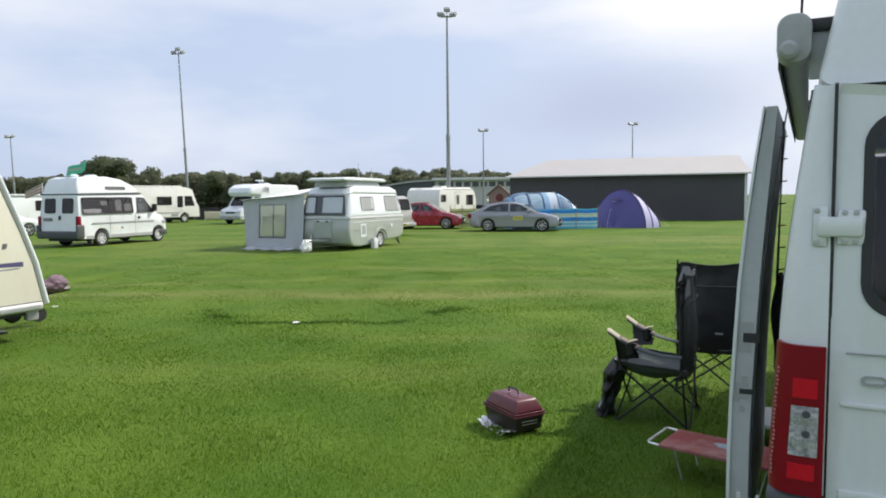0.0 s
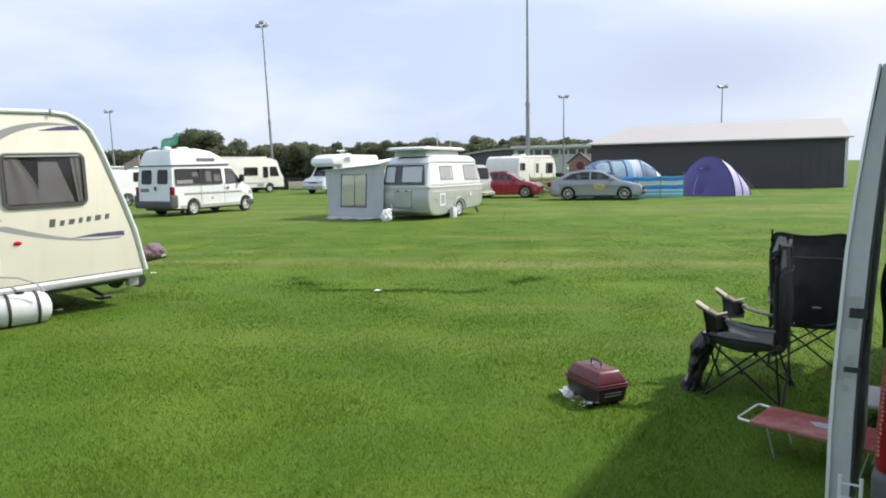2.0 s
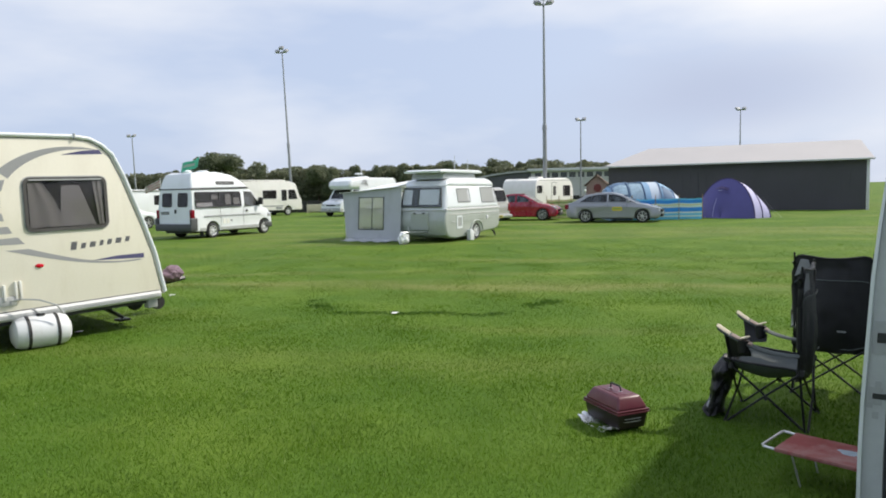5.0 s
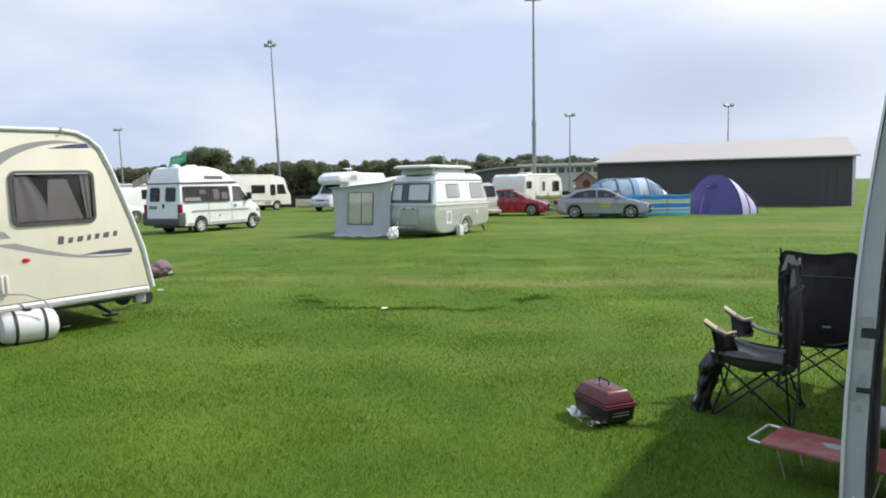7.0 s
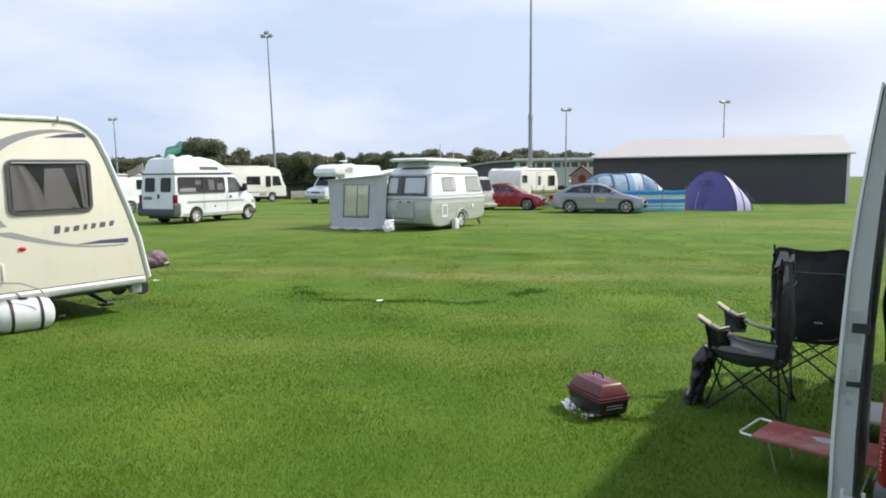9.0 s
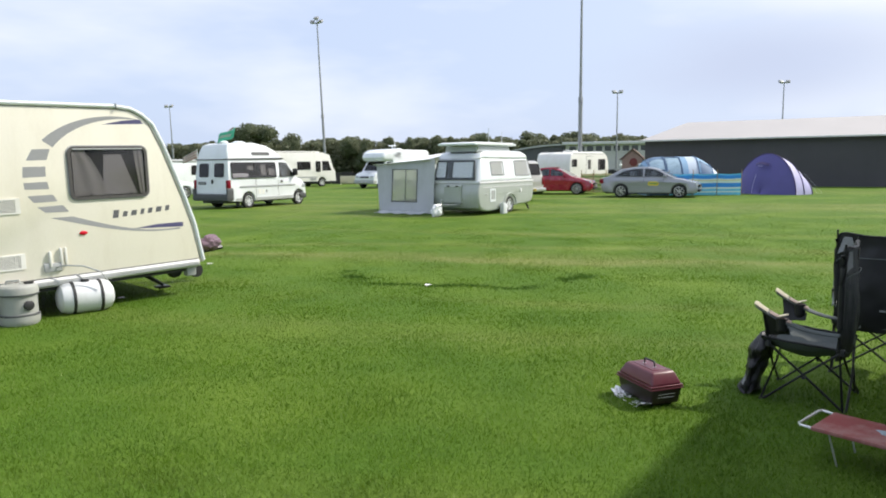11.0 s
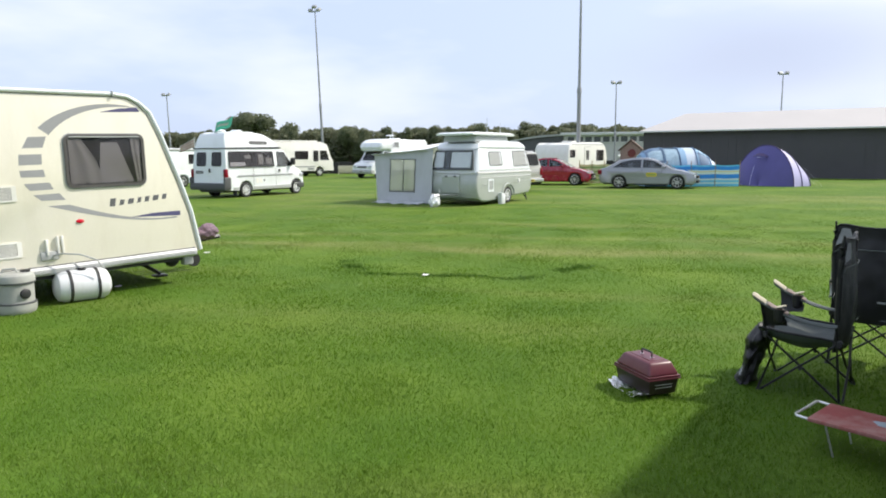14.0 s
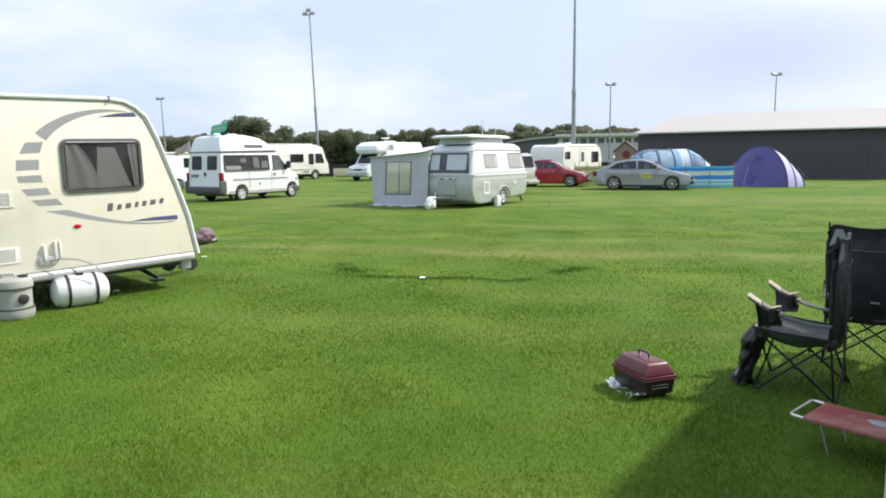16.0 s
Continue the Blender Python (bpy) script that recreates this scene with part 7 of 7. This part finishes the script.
    ws = lambda u, v, d: Vector((u, (h - 1.82) + (0.70) * (H - 0.14 - v) / (H - 0.14 - 0.93) + d * 0.7, v + d * 0.7))
    p = part("windscreen", slab(B(), [(-W / 2 + 0.20, 0.95), (W / 2 - 0.20, 0.95), (W / 2 - 0.28, H - 0.15), (-W / 2 + 0.28, H - 0.15)], ws, 0.004, 0.010), GLASS, c)
    part("dashboard", slab(B(), [(-W / 2 + 0.21, 0.96), (W / 2 - 0.21, 0.96), (W / 2 - 0.29, H - 0.16), (-W / 2 + 0.29, H - 0.16)], ws, 0.001, 0.003), CARDARK, c)
    bw = lambda u, v, d: Vector((u, rear_y + 0.75 * (v - 0.95) / (H - 0.10 - 0.95) - d * 0.7, v + d * 0.7))
    part("rear_window", slab(B(), [(-W / 2 + 0.22, 1.0), (W / 2 - 0.22, 1.0), (W / 2 - 0.28, H - 0.12), (-W / 2 + 0.28, H - 0.12)], bw, 0.003, 0.008), DARKROOM, c)
    part("grille", box(B(), -0.45, 0.45, h - 0.10, h + 0.012, 0.50, 0.60, 0.02, 2), BLACKPL, c)
    part("lower_intake", box(B(), -0.6, 0.6, h - 0.10, h + 0.01, 0.26, 0.38, 0.02, 2), BLACKPL, c)
    pl = part("number_plate", box(B(), -0.26, 0.26, h - 0.02, h + 0.022, 0.40, 0.50, 0.004, 1), PLATE_W, c)
    part("plate_bar", box(B(), -0.2, 0.2, h + 0.0225, h + 0.025, 0.425, 0.475), BLACKPL, pl)
    if decal:
        sd = right_side(lambda z: W / 2 - 0.004)
        st = part("door_sticker", slab(B(), rr(-0.02, 0.48, 0.56, 0.76, 0.09), sd, 0.003, 0.006), PLATE_Y, c, "round-ended yellow green sticker")
        part("sticker_bar", slab(B(), rr(0.06, 0.40, 0.63, 0.69, 0.02, 2), sd, 0.0065, 0.008), WGREEN, st)
    wheels(c, [(W / 2 - 0.11, wf), (W / 2 - 0.11, wr), (-W / 2 + 0.11, wf), (-W / 2 + 0.11, wr)], r, 0.2, rim_spokes, 0.225, ALLOY)
    return c


make_hatchback("silver_car", place_at(3.60, 35.35, 103), "silver-grey hatchback with a yellow door sticker", 4.60, 1.45, 1.80, SILVER, 7, decal=True)
make_hatchback("red_car", place_at(-1.0, 38.9, 100), "red hatchback parked behind a small caravan", 4.25, 1.45, 1.77, REDCAR, 10)


def make_pickup():
    base = place_at(-3.95, 33.1, -50)
    c = thing("pickup_truck", base, "silver double-cab pickup with a hard rear canopy", "pickup truck")
    W, h = 1.80, 2.6
    prof = [(-h, 0.55), (-h, 1.08), (h - 1.55, 1.12), (h - 0.35, 1.02), (h, 0.85), (h, 0.5), (h - 0.15, 0.42)] + arch(h - 0.95, 0.42, 0.44, 8, 0.42) + arch(-h + 1.15, 0.42, 0.44, 8, 0.42) + [(-h + 0.1, 0.48)]
    part("body", hull(B(), prof, -W / 2, W / 2, 0.06, 3), TRUCKSILVER, c)
    part("under_body", box(B(), -W / 2 + 0.25, W / 2 - 0.25, -h + 0.2, h - 0.2, 0.34, 0.7), BLACKPL, c)
    ins = lambda z: 0.02 + 0.24 * max(0, z - 1.1)
    cw = lambda x, y, z: (x / (W / 2) * (W / 2 - ins(z)), y, z)
    part("cab", hull(B(), [(-0.72, 1.08), (-0.70, 1.74), (-0.5, 1.78), (0.55, 1.77), (0.85, 1.68), (1.50, 1.1)], -W / 2, W / 2, 0.06, 3, cw), TRUCKSILVER, c)
    part("canopy", hull(B(), [(-h + 0.02, 1.07), (-h + 0.20, 1.72), (-h + 0.4, 1.80), (-0.95, 1.80), (-0.75, 1.72), (-0.74, 1.07)], -W / 2, W / 2, 0.06, 3, cw), TRUCKSILVER, c)
    for fn in (right_side, left_side):
        sd = fn(lambda z: W / 2 - ins(z))
        for pts in (rr(-h + 0.35, -0.95, 1.22, 1.64, 0.10), [(-0.62, 1.18), (-0.02, 1.18), (-0.02, 1.68), (-0.58, 1.66)], [(0.06, 1.18), (1.22, 1.18), (0.72, 1.64), (0.06, 1.68)]):
            w = part("side_window", slab(B(), pts, sd, 0.002, 0.008), CARDARK, c)
            part("pane", slab(B(), pts, sd, 0.009, 0.011), GLASS, w)
    rear = lambda u, v, d: Vector((u, -h + 0.27 * (v - 1.07) - d, v))
    w = part("rear_window", slab(B(), rr(-0.70, 0.70, 1.16, 1.66, 0.08), rear, 0.002, 0.01), DARKROOM, c)
    part("pane", slab(B(), rr(-0.70, 0.70, 1.16, 1.66, 0.08), rear, 0.011, 0.014), GLASS, w)
    for s in (-1, 1):
        part("tail_lamp", box(B(), s * 0.83 - 0.075, s * 0.83 + 0.075, -h - 0.02, -h + 0.16, 0.72, 1.05, 0.02, 2), REDLENS, c, "red tail lamp")
    part("tailgate", box(B(), -0.72, 0.72, -h - 0.012, -h, 0.60, 1.06, 0.01), TRUCKSILVER, c)
    part("rear_bumper", box(B(), -0.90, 0.90, -h - 0.14, -h + 0.1, 0.42, 0.58, 0.03, 2), ALLOY, c)
    pl = part("number_plate", box(B(), -0.25, 0.25, -h - 0.155, -h - 0.141, 0.45, 0.55), PLATE_Y, c)
    part("plate_bar", box(B(), -0.2, 0.2, -h - 0.158, -h - 0.156, 0.475, 0.525), BLACKPL, pl)
    wheels(c, [(W / 2 - 0.11, h - 0.95), (W / 2 - 0.11, -h + 1.15), (-W / 2 + 0.11, h - 0.95), (-W / 2 + 0.11, -h + 1.15)], 0.39, 0.25, 6, 0.23, ALLOY)


make_pickup()


# ---- further caravans and motorhomes ----
def make_old_caravan():
    c = thing("old_caravan", pose(-0.30, 43.2, 0, 0, 0, -27), "old cream caravan with windows and a door", "caravan")
    W = 2.35
    prof = [(-0.1, 0.42), (-0.12, 1.5), (-0.05, 1.95), (0.1, 2.20), (0.35, 2.32), (4.3, 2.36), (4.75, 2.28), (5.08, 2.06), (5.28, 1.7), (5.35, 1.3), (5.2, 0.42)]
    part("body", hull(B(), prof, -W, 0, 0.08, 3), CREAM_2, c)
    part("roof_edge", box(B(), -W - 0.01, 0.012, 0.3, 4.8, 2.20, 2.24, 0.004, 1), GREYPL, c)
    part("roof_vent", box(B(), -1.4, -0.7, 1.6, 2.4, 2.33, 2.44, 0.03), CREAM_2, c)
    side = right_side(lambda z: 0.0)
    for u0, u1, v0 in ((0.12, 0.75, 1.45), (3.75, 4.75, 1.22)):
        window(c, rr(u0, u1, v0, 1.85, 0.06), side, 0.03, inside=[("curtain", rr(u0 + 0.04, u0 + 0.25, v0 + 0.02, 1.83, 0.01, 1), CURTAIN)])
    d = part("door", slab(B(), rr(2.05, 2.85, 0.6, 2.05, 0.03), side, 0.0, 0.012), CREAM_2, c)
    part("door_window", slab(B(), rr(2.25, 2.65, 1.25, 1.85, 0.04), side, 0.013, 0.018), DARKROOM, d)
    part("door_seam", ring(B(), rr(2.03, 2.87, 0.58, 2.07, 0.03), rr(2.05, 2.85, 0.6, 2.05, 0.03), side, 0.0, 0.004), DARKGREY, c)
    wheels(c, [(-0.12, 2.6)], 0.3, 0.18, 6, 0.19, TRIMPL, "trim", mid=-1)


make_old_caravan()


def make_motorhome():
    c = thing("motorhome", place_at(-22.85, 53.3, 35), "cream integrated motorhome with a brown window band", "motorhome")
    W = 2.2
    prof = [(-3.2, 0.45), (-3.2, 2.5), (-3.0, 2.68), (1.9, 2.70), (2.5, 2.5), (2.82, 1.55), (3.05, 1.2), (3.08, 0.42)] + arch(1.75, 0.42, 0.38, 8, 0.40)
    part("body", hull(B(), prof, 0, W, 0.10, 3), CREAM_2, c)
    side = right_side(lambda z: W)
    for u0, u1, v0, v1 in ((-0.5, 0.65, 1.38, 1.95), (1.2, 1.6, 1.2, 1.98)):
        window(c, rr(u0, u1, v0, v1, 0.06), side, 0.04)
    window(c, [(1.82, 1.3), (2.62, 1.3), (2.4, 1.98), (1.82, 1.98)], side, 0.04, name="cab_window")
    part("roof_rail", box(B(), W - 0.1, W - 0.03, -2.8, 1.6, 2.70, 2.80, 0.02), CREAM_2, c)
    part("lower_band", box(B(), W - 0.01, W + 0.012, -3.1, 1.3, 0.72, 0.80, 0.004, 1), GREYTRIM, c)
    for u in (-1.0, 0.6):
        part("locker", box(B(), W, W + 0.01, u, u + 0.6, 0.50, 0.68, 0.004, 1), GREYTRIM, c)
    part("front_bumper", box(B(), 0.02, W - 0.02, 2.8, 3.2, 0.32, 0.75, 0.08, 2), BLACKPL, c)
    front = lambda u, v, d: Vector((u, 2.82 - 0.33 * (v - 1.55) + d, v))
    window(c, rr(0.2, W - 0.2, 1.3, 2.2, 0.08), front, 0.04, name="windscreen")
    part("under_body", box(B(), 0.2, W - 0.2, -3.0, 2.6, 0.25, 0.6), BLACKPL, c)
    wheels(c, [(W - 0.12, 1.75), (W - 0.12, -1.6), (0.12, 1.75), (0.12, -1.6)], 0.33, 0.2, 6, 0.21, TRIMPL, "trim", mid=1)


make_motorhome()


def make_coachbuilt():
    c = thing("coachbuilt_motorhome", place_at(-13.3, 49.3, 207), "white coachbuilt motorhome with a bulging over-cab pod", "motorhome")
    W = 2.2
    mid = W / 2
    body = [(-4.6, 0.5), (-4.6, 2.5), (-4.4, 2.75), (-0.9, 2.78), (-0.4, 2.4), (-0.35, 0.5)]
    part("body", hull(B(), body, 0, W, 0.08, 3), WHITE, c)
    pod = [(-1.5, 1.95), (-1.5, 2.76), (-0.7, 2.82), (0.1, 2.74), (0.55, 2.5), (0.68, 2.2), (0.5, 1.95)]
    part("over_cab_pod", hull(B(), pod, 0, W, 0.22, 4), WHITE, c)
    cab = [(-0.5, 0.45), (-0.5, 1.95), (0.15, 1.95), (0.72, 1.2), (1.35, 1.02), (1.52, 0.75), (1.5, 0.40), (1.4, 0.32)] + arch(0.75, 0.32, 0.34, 8, 0.34)
    part("cab", hull(B(), cab, 0.14, W - 0.14, 0.07, 3), WHITE, c)
    ws = lambda u, v, d: Vector((u, 0.72 - 0.76 * (v - 1.2) + d, v + d))
    part("windscreen", slab(B(), rr(0.3, W - 0.3, 1.25, 1.88, 0.06), ws, 0.004, 0.015), DARKROOM, c)
    part("windscreen_pane", slab(B(), rr(0.3, W - 0.3, 1.25, 1.88, 0.06), ws, 0.016, 0.02), GLASS, c)
    for s in (-1, 1):
        part("headlamp", box(B(), mid + s * 0.72 - 0.16, mid + s * 0.72 + 0.16, 1.30, 1.52, 0.72, 0.90, 0.03, 2), HEADLAMP, c)
    part("grille", box(B(), mid - 0.45, mid + 0.45, 1.40, 1.535, 0.74, 0.86, 0.02), BLACKPL, c)
    part("bumper", box(B(), 0.13, W - 0.13, 1.2, 1.6, 0.32, 0.60, 0.06, 2), GREYPL, c)
    pl = part("number_plate", box(B(), mid - 0.26, mid + 0.26, 1.60, 1.615, 0.42, 0.52), PLATE_W, c)
    part("plate_bar", box(B(), mid - 0.2, mid + 0.2, 1.6155, 1.618, 0.445, 0.495), BLACKPL, pl)
    for x in (-0.02, W - 0.1):
        part("wing_mirror", box(B(), x, x + 0.14, 0.35, 0.47, 1.15, 1.45, 0.03, 2), BLACKPL, c)
    for fn, nm in ((left_side(lambda z: 0.0), "a"), (right_side(lambda z: W), "b")):
        window(c, rr(-2.6, -1.6, 1.35, 1.85, 0.06), fn, 0.03)
        window(c, [(-0.42, 1.25), (0.55, 1.25), (0.12, 1.85), (-0.42, 1.85)], (lambda u, v, d, f=fn: f(u, v, d - 0.14)), 0.03, name="cab_window", glass=CLEARGLASS)
    part("roof_vent", box(B(), 0.7, 1.3, -2.2, -1.6, 2.77, 2.88, 0.03), WHITE, c)
    dish = part("roof_dish", lathe(B(), [(0.0, 2.98), (0.25, 2.95), (0.34, 2.99), (0.25, 3.03), (0, 3.05)], 16, pose(0.6, -1.0, 0.06)), WHITE, c)
    part("dish_post", tube(B(), [(0.6, -1.0, 2.75), (0.6, -1.0, 3.02)], 0.04, 6), WHITE, dish)
    part("whip", tube(B(), [(1.6, -2.4, 2.75), (1.6, -2.4, 3.5)], 0.03, 6), BARRELWHITE, c)
    wheels(c, [(W - 0.25, 0.75), (0.25, 0.75), (W - 0.2, -2.9), (0.2, -2.9)], 0.32, 0.2, 6, 0.2, TRIMPL, "trim", mid=1)


make_coachbuilt()


def make_box_van():
    """A white estate car and, behind it, a small white box trailer caravan."""
    make_hatchback("white_car", place_at(-22.3, 34.4, 27), "white hatchback partly hidden behind a caravan", 4.2, 1.50, 1.75, WHITE, 5)
    c = thing("box_caravan", pose(-24.4, 40.0, 0, 0, 0, -20), "small white box-shaped caravan behind a white car", "caravan")
    part("body", hull(B(), [(-1.9, 0.45), (-1.9, 2.0), (-1.75, 2.15), (1.7, 2.15), (1.9, 1.95), (1.9, 0.45)], -2.0, 0, 0.08, 3), WHITE, c)
    side = right_side(lambda z: 0.0)
    window(c, rr(1.0, 1.6, 1.2, 1.75, 0.05), side, 0.03)
    part("shade_roll", box(B(), 0.0, 0.06, -1.6, 1.6, 2.02, 2.12, 0.02), GREYPL, c)
    wheels(c, [(-0.12, 0.0)], 0.3, 0.18, 5, 0.19, TRIMPL, "trim", mid=-1)
    f = thing("faded_flag", pose(-21.9, 38.0, 0), "faded red and white flag on a pole", "flag")
    part("pole", tube(B(), [(0, 0, -0.05), (0, 0, 2.75)], 0.022, 6), BARRELWHITE, f)
    def wave(u, v):
        return Vector((-0.95 * u, 0.08 * math.sin(u * 6), 2.68 - 0.5 * (1 - v) * (1 - 0.25 * u) - 0.42 * u + 0.03 * math.sin(6 * u)))
    cl = part("cloth", sheet(B(), wave, 14, 6, 0.004), FLAGPALE, f)
    for v0 in (0.1, 0.42, 0.74):
        part("red_stripe", sheet(B(), lambda u, v: wave(u, v0 + 0.14 * v) + Vector((0, -0.01, 0)), 10, 1, 0.004), FLAGRED, cl)


make_box_van()


# ---- tents and windbreaks ----
def make_blue_tent():
    t = thing("tunnel_tent", pose(5.15, 38.0, 0, 0, 0, 8), "blue and white tunnel tent with arched poles", "tent")
    # an arched tunnel along x: section height falls towards the ends
    def shell(u, v, k=1.0):
        x = -1.85 + 3.75 * u
        hgt = 1.92 * (1 - 0.55 * max(0, (x - 0.7) / 1.3) ** 1.6) * (1 - 0.25 * max(0, (-x - 1.1) / 0.9) ** 2)
        a = math.pi * v
        return Vector((x + 0.35 * max(0, x) * math.sin(a) * 0.2, -1.45 * k * math.cos(a), 0.0 + hgt * k * math.sin(a) ** 0.75))
    secs = ((0.0, 0.05, TENTBLUE), (0.05, 0.27, TENTDARK), (0.27, 0.48, TENTDARK), (0.48, 0.56, TENTBLUE), (0.56, 0.69, TENTWHITE), (0.69, 0.87, TENTBLUE), (0.87, 1.0, TENTWHITE))
    for u0, u1, m_ in secs:
        part("panel", sheet(B(), lambda u, v: shell(u0 + (u1 - u0) * u, v), 6, 22, 0.01), m_, t)
    for u in (0.05, 0.27, 0.48, 0.69, 0.87):
        part("pole_sleeve", tube(B(), [shell(u, i / 20, 1.008) for i in range(21)], 0.03, 6), TENTDARK, t)
    def face(u, v, d):
        q = shell(u, v, 1.006)
        return q + Vector((0, -d, d * 0.3))
    for u0, u1, v0, v1, m_ in ((0.07, 0.25, 0.14, 0.36, TENTPALE), (0.29, 0.46, 0.10, 0.40, TENTPALE), (0.72, 0.85, 0.12, 0.32, TENTDARK)):
        p = part("tent_window", sheet(B(), lambda a, b: shell(u0 + (u1 - u0) * a, v0 + (v1 - v0) * b, 1.010), 5, 8, 0.006), m_, t)
        part("window_tape", tube(B(), [shell(u0, v0, 1.016), shell(u1, v0, 1.016), shell(u1, v1, 1.016), shell(u0, v1, 1.016)], 0.02, 5, True), TENTDARK, p)
    part("end_wall", sheet(B(), lambda a, b: shell(0.0, b) * a + Vector((-1.85, 0, 0)) * (1 - a), 4, 16, 0.008), TENTBLUE, t)
    part("end_wall", sheet(B(), lambda a, b: shell(1.0, b) * a + Vector((1.9, 0, 0)) * (1 - a), 4, 16, 0.008), TENTWHITE, t)


make_blue_tent()


def make_purple_tent():
    t = thing("dome_tent", pose(9.35, 37.75, 0, 0, 0, -48), "purple and lilac dome tent with dark piping", "tent")
    # front face bowed towards -y, body running back along +x +y
    H = 2.02
    def arc(v, y, w, h, bow=0.0):
        a = math.pi * v
        return Vector((-w * math.cos(a), y - bow * math.sin(a) ** 0.6 * 0.0, h * math.sin(a) ** 1.2))
    def front(u, v):
        p = arc(v, 0.0, 1.70, H)
        k = u
        return Vector((p.x * k, -0.55 * (1 - k ** 2) * 1.0 + 0.25 * (p.z / H), p.z * (1 - (1 - k) * 1.0)))
    part("front_panel", sheet(B(), front, 10, 28, 0.01), PURPLE, t, "deep purple front panel")
    def body(u, v):
        y = 0.25 + 1.0 * u
        h = H * (1 - 0.16 * u - 0.26 * u ** 3)
        w = 1.70 * (1 - 0.10 * u)
        p = arc(v, y, w, h)
        return Vector((p.x + 0.25 * u, y * 1.0 - 0.25 * (1 - u) * (1 - p.z / h), p.z))
    for u0, u1, m_ in ((0.0, 0.5, LILAC), (0.5, 1.0, LILAC)):
        part("body_panel", sheet(B(), lambda u, v: body(u0 + (u1 - u0) * u, v), 8, 28, 0.01), m_, t)
    part("back_panel", sheet(B(), lambda u, v: body(1.0, v) * u + Vector((0.25, 1.7, 0.0)) * (1 - u), 6, 24, 0.01), PURPLE, t)
    for u in (0.0, 0.5, 1.0):
        part("piping", tube(B(), [body(u, i / 24) * 1.004 for i in range(25)], 0.028, 6), PURPLE_D, t)
    vent = B()
    sheet(vent, lambda u, v: Vector((-0.42 + 0.75 * u, -0.10 - 0.10 * math.sin(math.pi * u) - 0.12 * v, 1.52 + 0.10 * math.sin(math.pi * u) - 0.10 * v)), 8, 3, 0.01)
    part("vent_hood", vent, PURPLE_D, t)
    part("vent_bar", box(B(), -0.14, 0.06, -0.33, -0.30, 1.40, 1.43), LILAC, t)
    part("zip", tube(B(), [(-0.28, -0.60, 0.05), (-0.26, -0.53, 0.5), (-0.20, -0.38, 1.0)], 0.012, 5), LILAC, t)
    for s in (0.9, 1.5):
        part("guy_line", tube(B(), [(1.35, 0.3 + 0.6 * s, 1.0), (2.2, 0.6 + 0.6 * s, 0.0)], 0.003, 4), BARRELWHITE, t)
    part("door_zip_peg", tube(B(), [(-0.6, -0.75, -0.02), (-0.6, -0.75, 0.12)], 0.01, 5), STEEL, t)


make_purple_tent()


def make_windbreak(p0, p1, h, bands, n, label, tilt=0.0):
    p0, p1 = Vector(p0), Vector(p1)
    L = (p1 - p0).length
    w = thing("windbreak", Matrix.Translation((p0.x, p0.y, 0)) @ Matrix.Rotation(math.atan2(p1.y - p0.y, p1.x - p0.x), 4, "Z"), label, "windbreak", "windbreaks")
    z = 0.02
    for k, (m_, bh) in enumerate(bands):
        z0, z1 = z, z + bh * h
        part("cloth_band", sheet(B(), lambda u, v: Vector((L * u, 0.05 * math.sin(u * n * math.pi) ** 2 - 0.02, z0 + (z1 - z0) * v - 0.03 * math.sin(u * n * math.pi) ** 2 * ((z0 + (z1 - z0) * v) / h))), 10 * n, 1, 0.006), m_, w)
        z = z1
    for i in range(n + 1):
        part("pole", tube(B(), [(L * i / n, -0.03, -0.05), (L * i / n, -0.03, h + 0.22)], 0.018, 6), WOODPOLE, w)


BLUEBANDS = [(WCYAN, 0.12), (WPALE, 0.07), (WCYAN, 0.10), (WPALE, 0.08), (WBLUE, 0.20), (WPALE, 0.10), (WYELLOW, 0.05), (WPALE, 0.05), (WBLUE, 0.16), (WCYAN, 0.07)]
make_windbreak((4.55, 36.25), (8.0, 36.55), 1.05, BLUEBANDS, 3, "blue and white striped windbreak on wooden poles")
GREENBANDS = [(WYELLOW, 0.12), (WGREEN, 0.10), (WYELLOW, 0.14), (WGREEN, 0.08), (WYELLOW, 0.14), (WGREEN, 0.08), (WYELLOW, 0.14), (WGREEN, 0.08), (WYELLOW, 0.12)]
make_windbreak((0.3, 39.9), (2.35, 40.3), 1.05, GREENBANDS, 3, "cream and green striped windbreak on wooden poles")
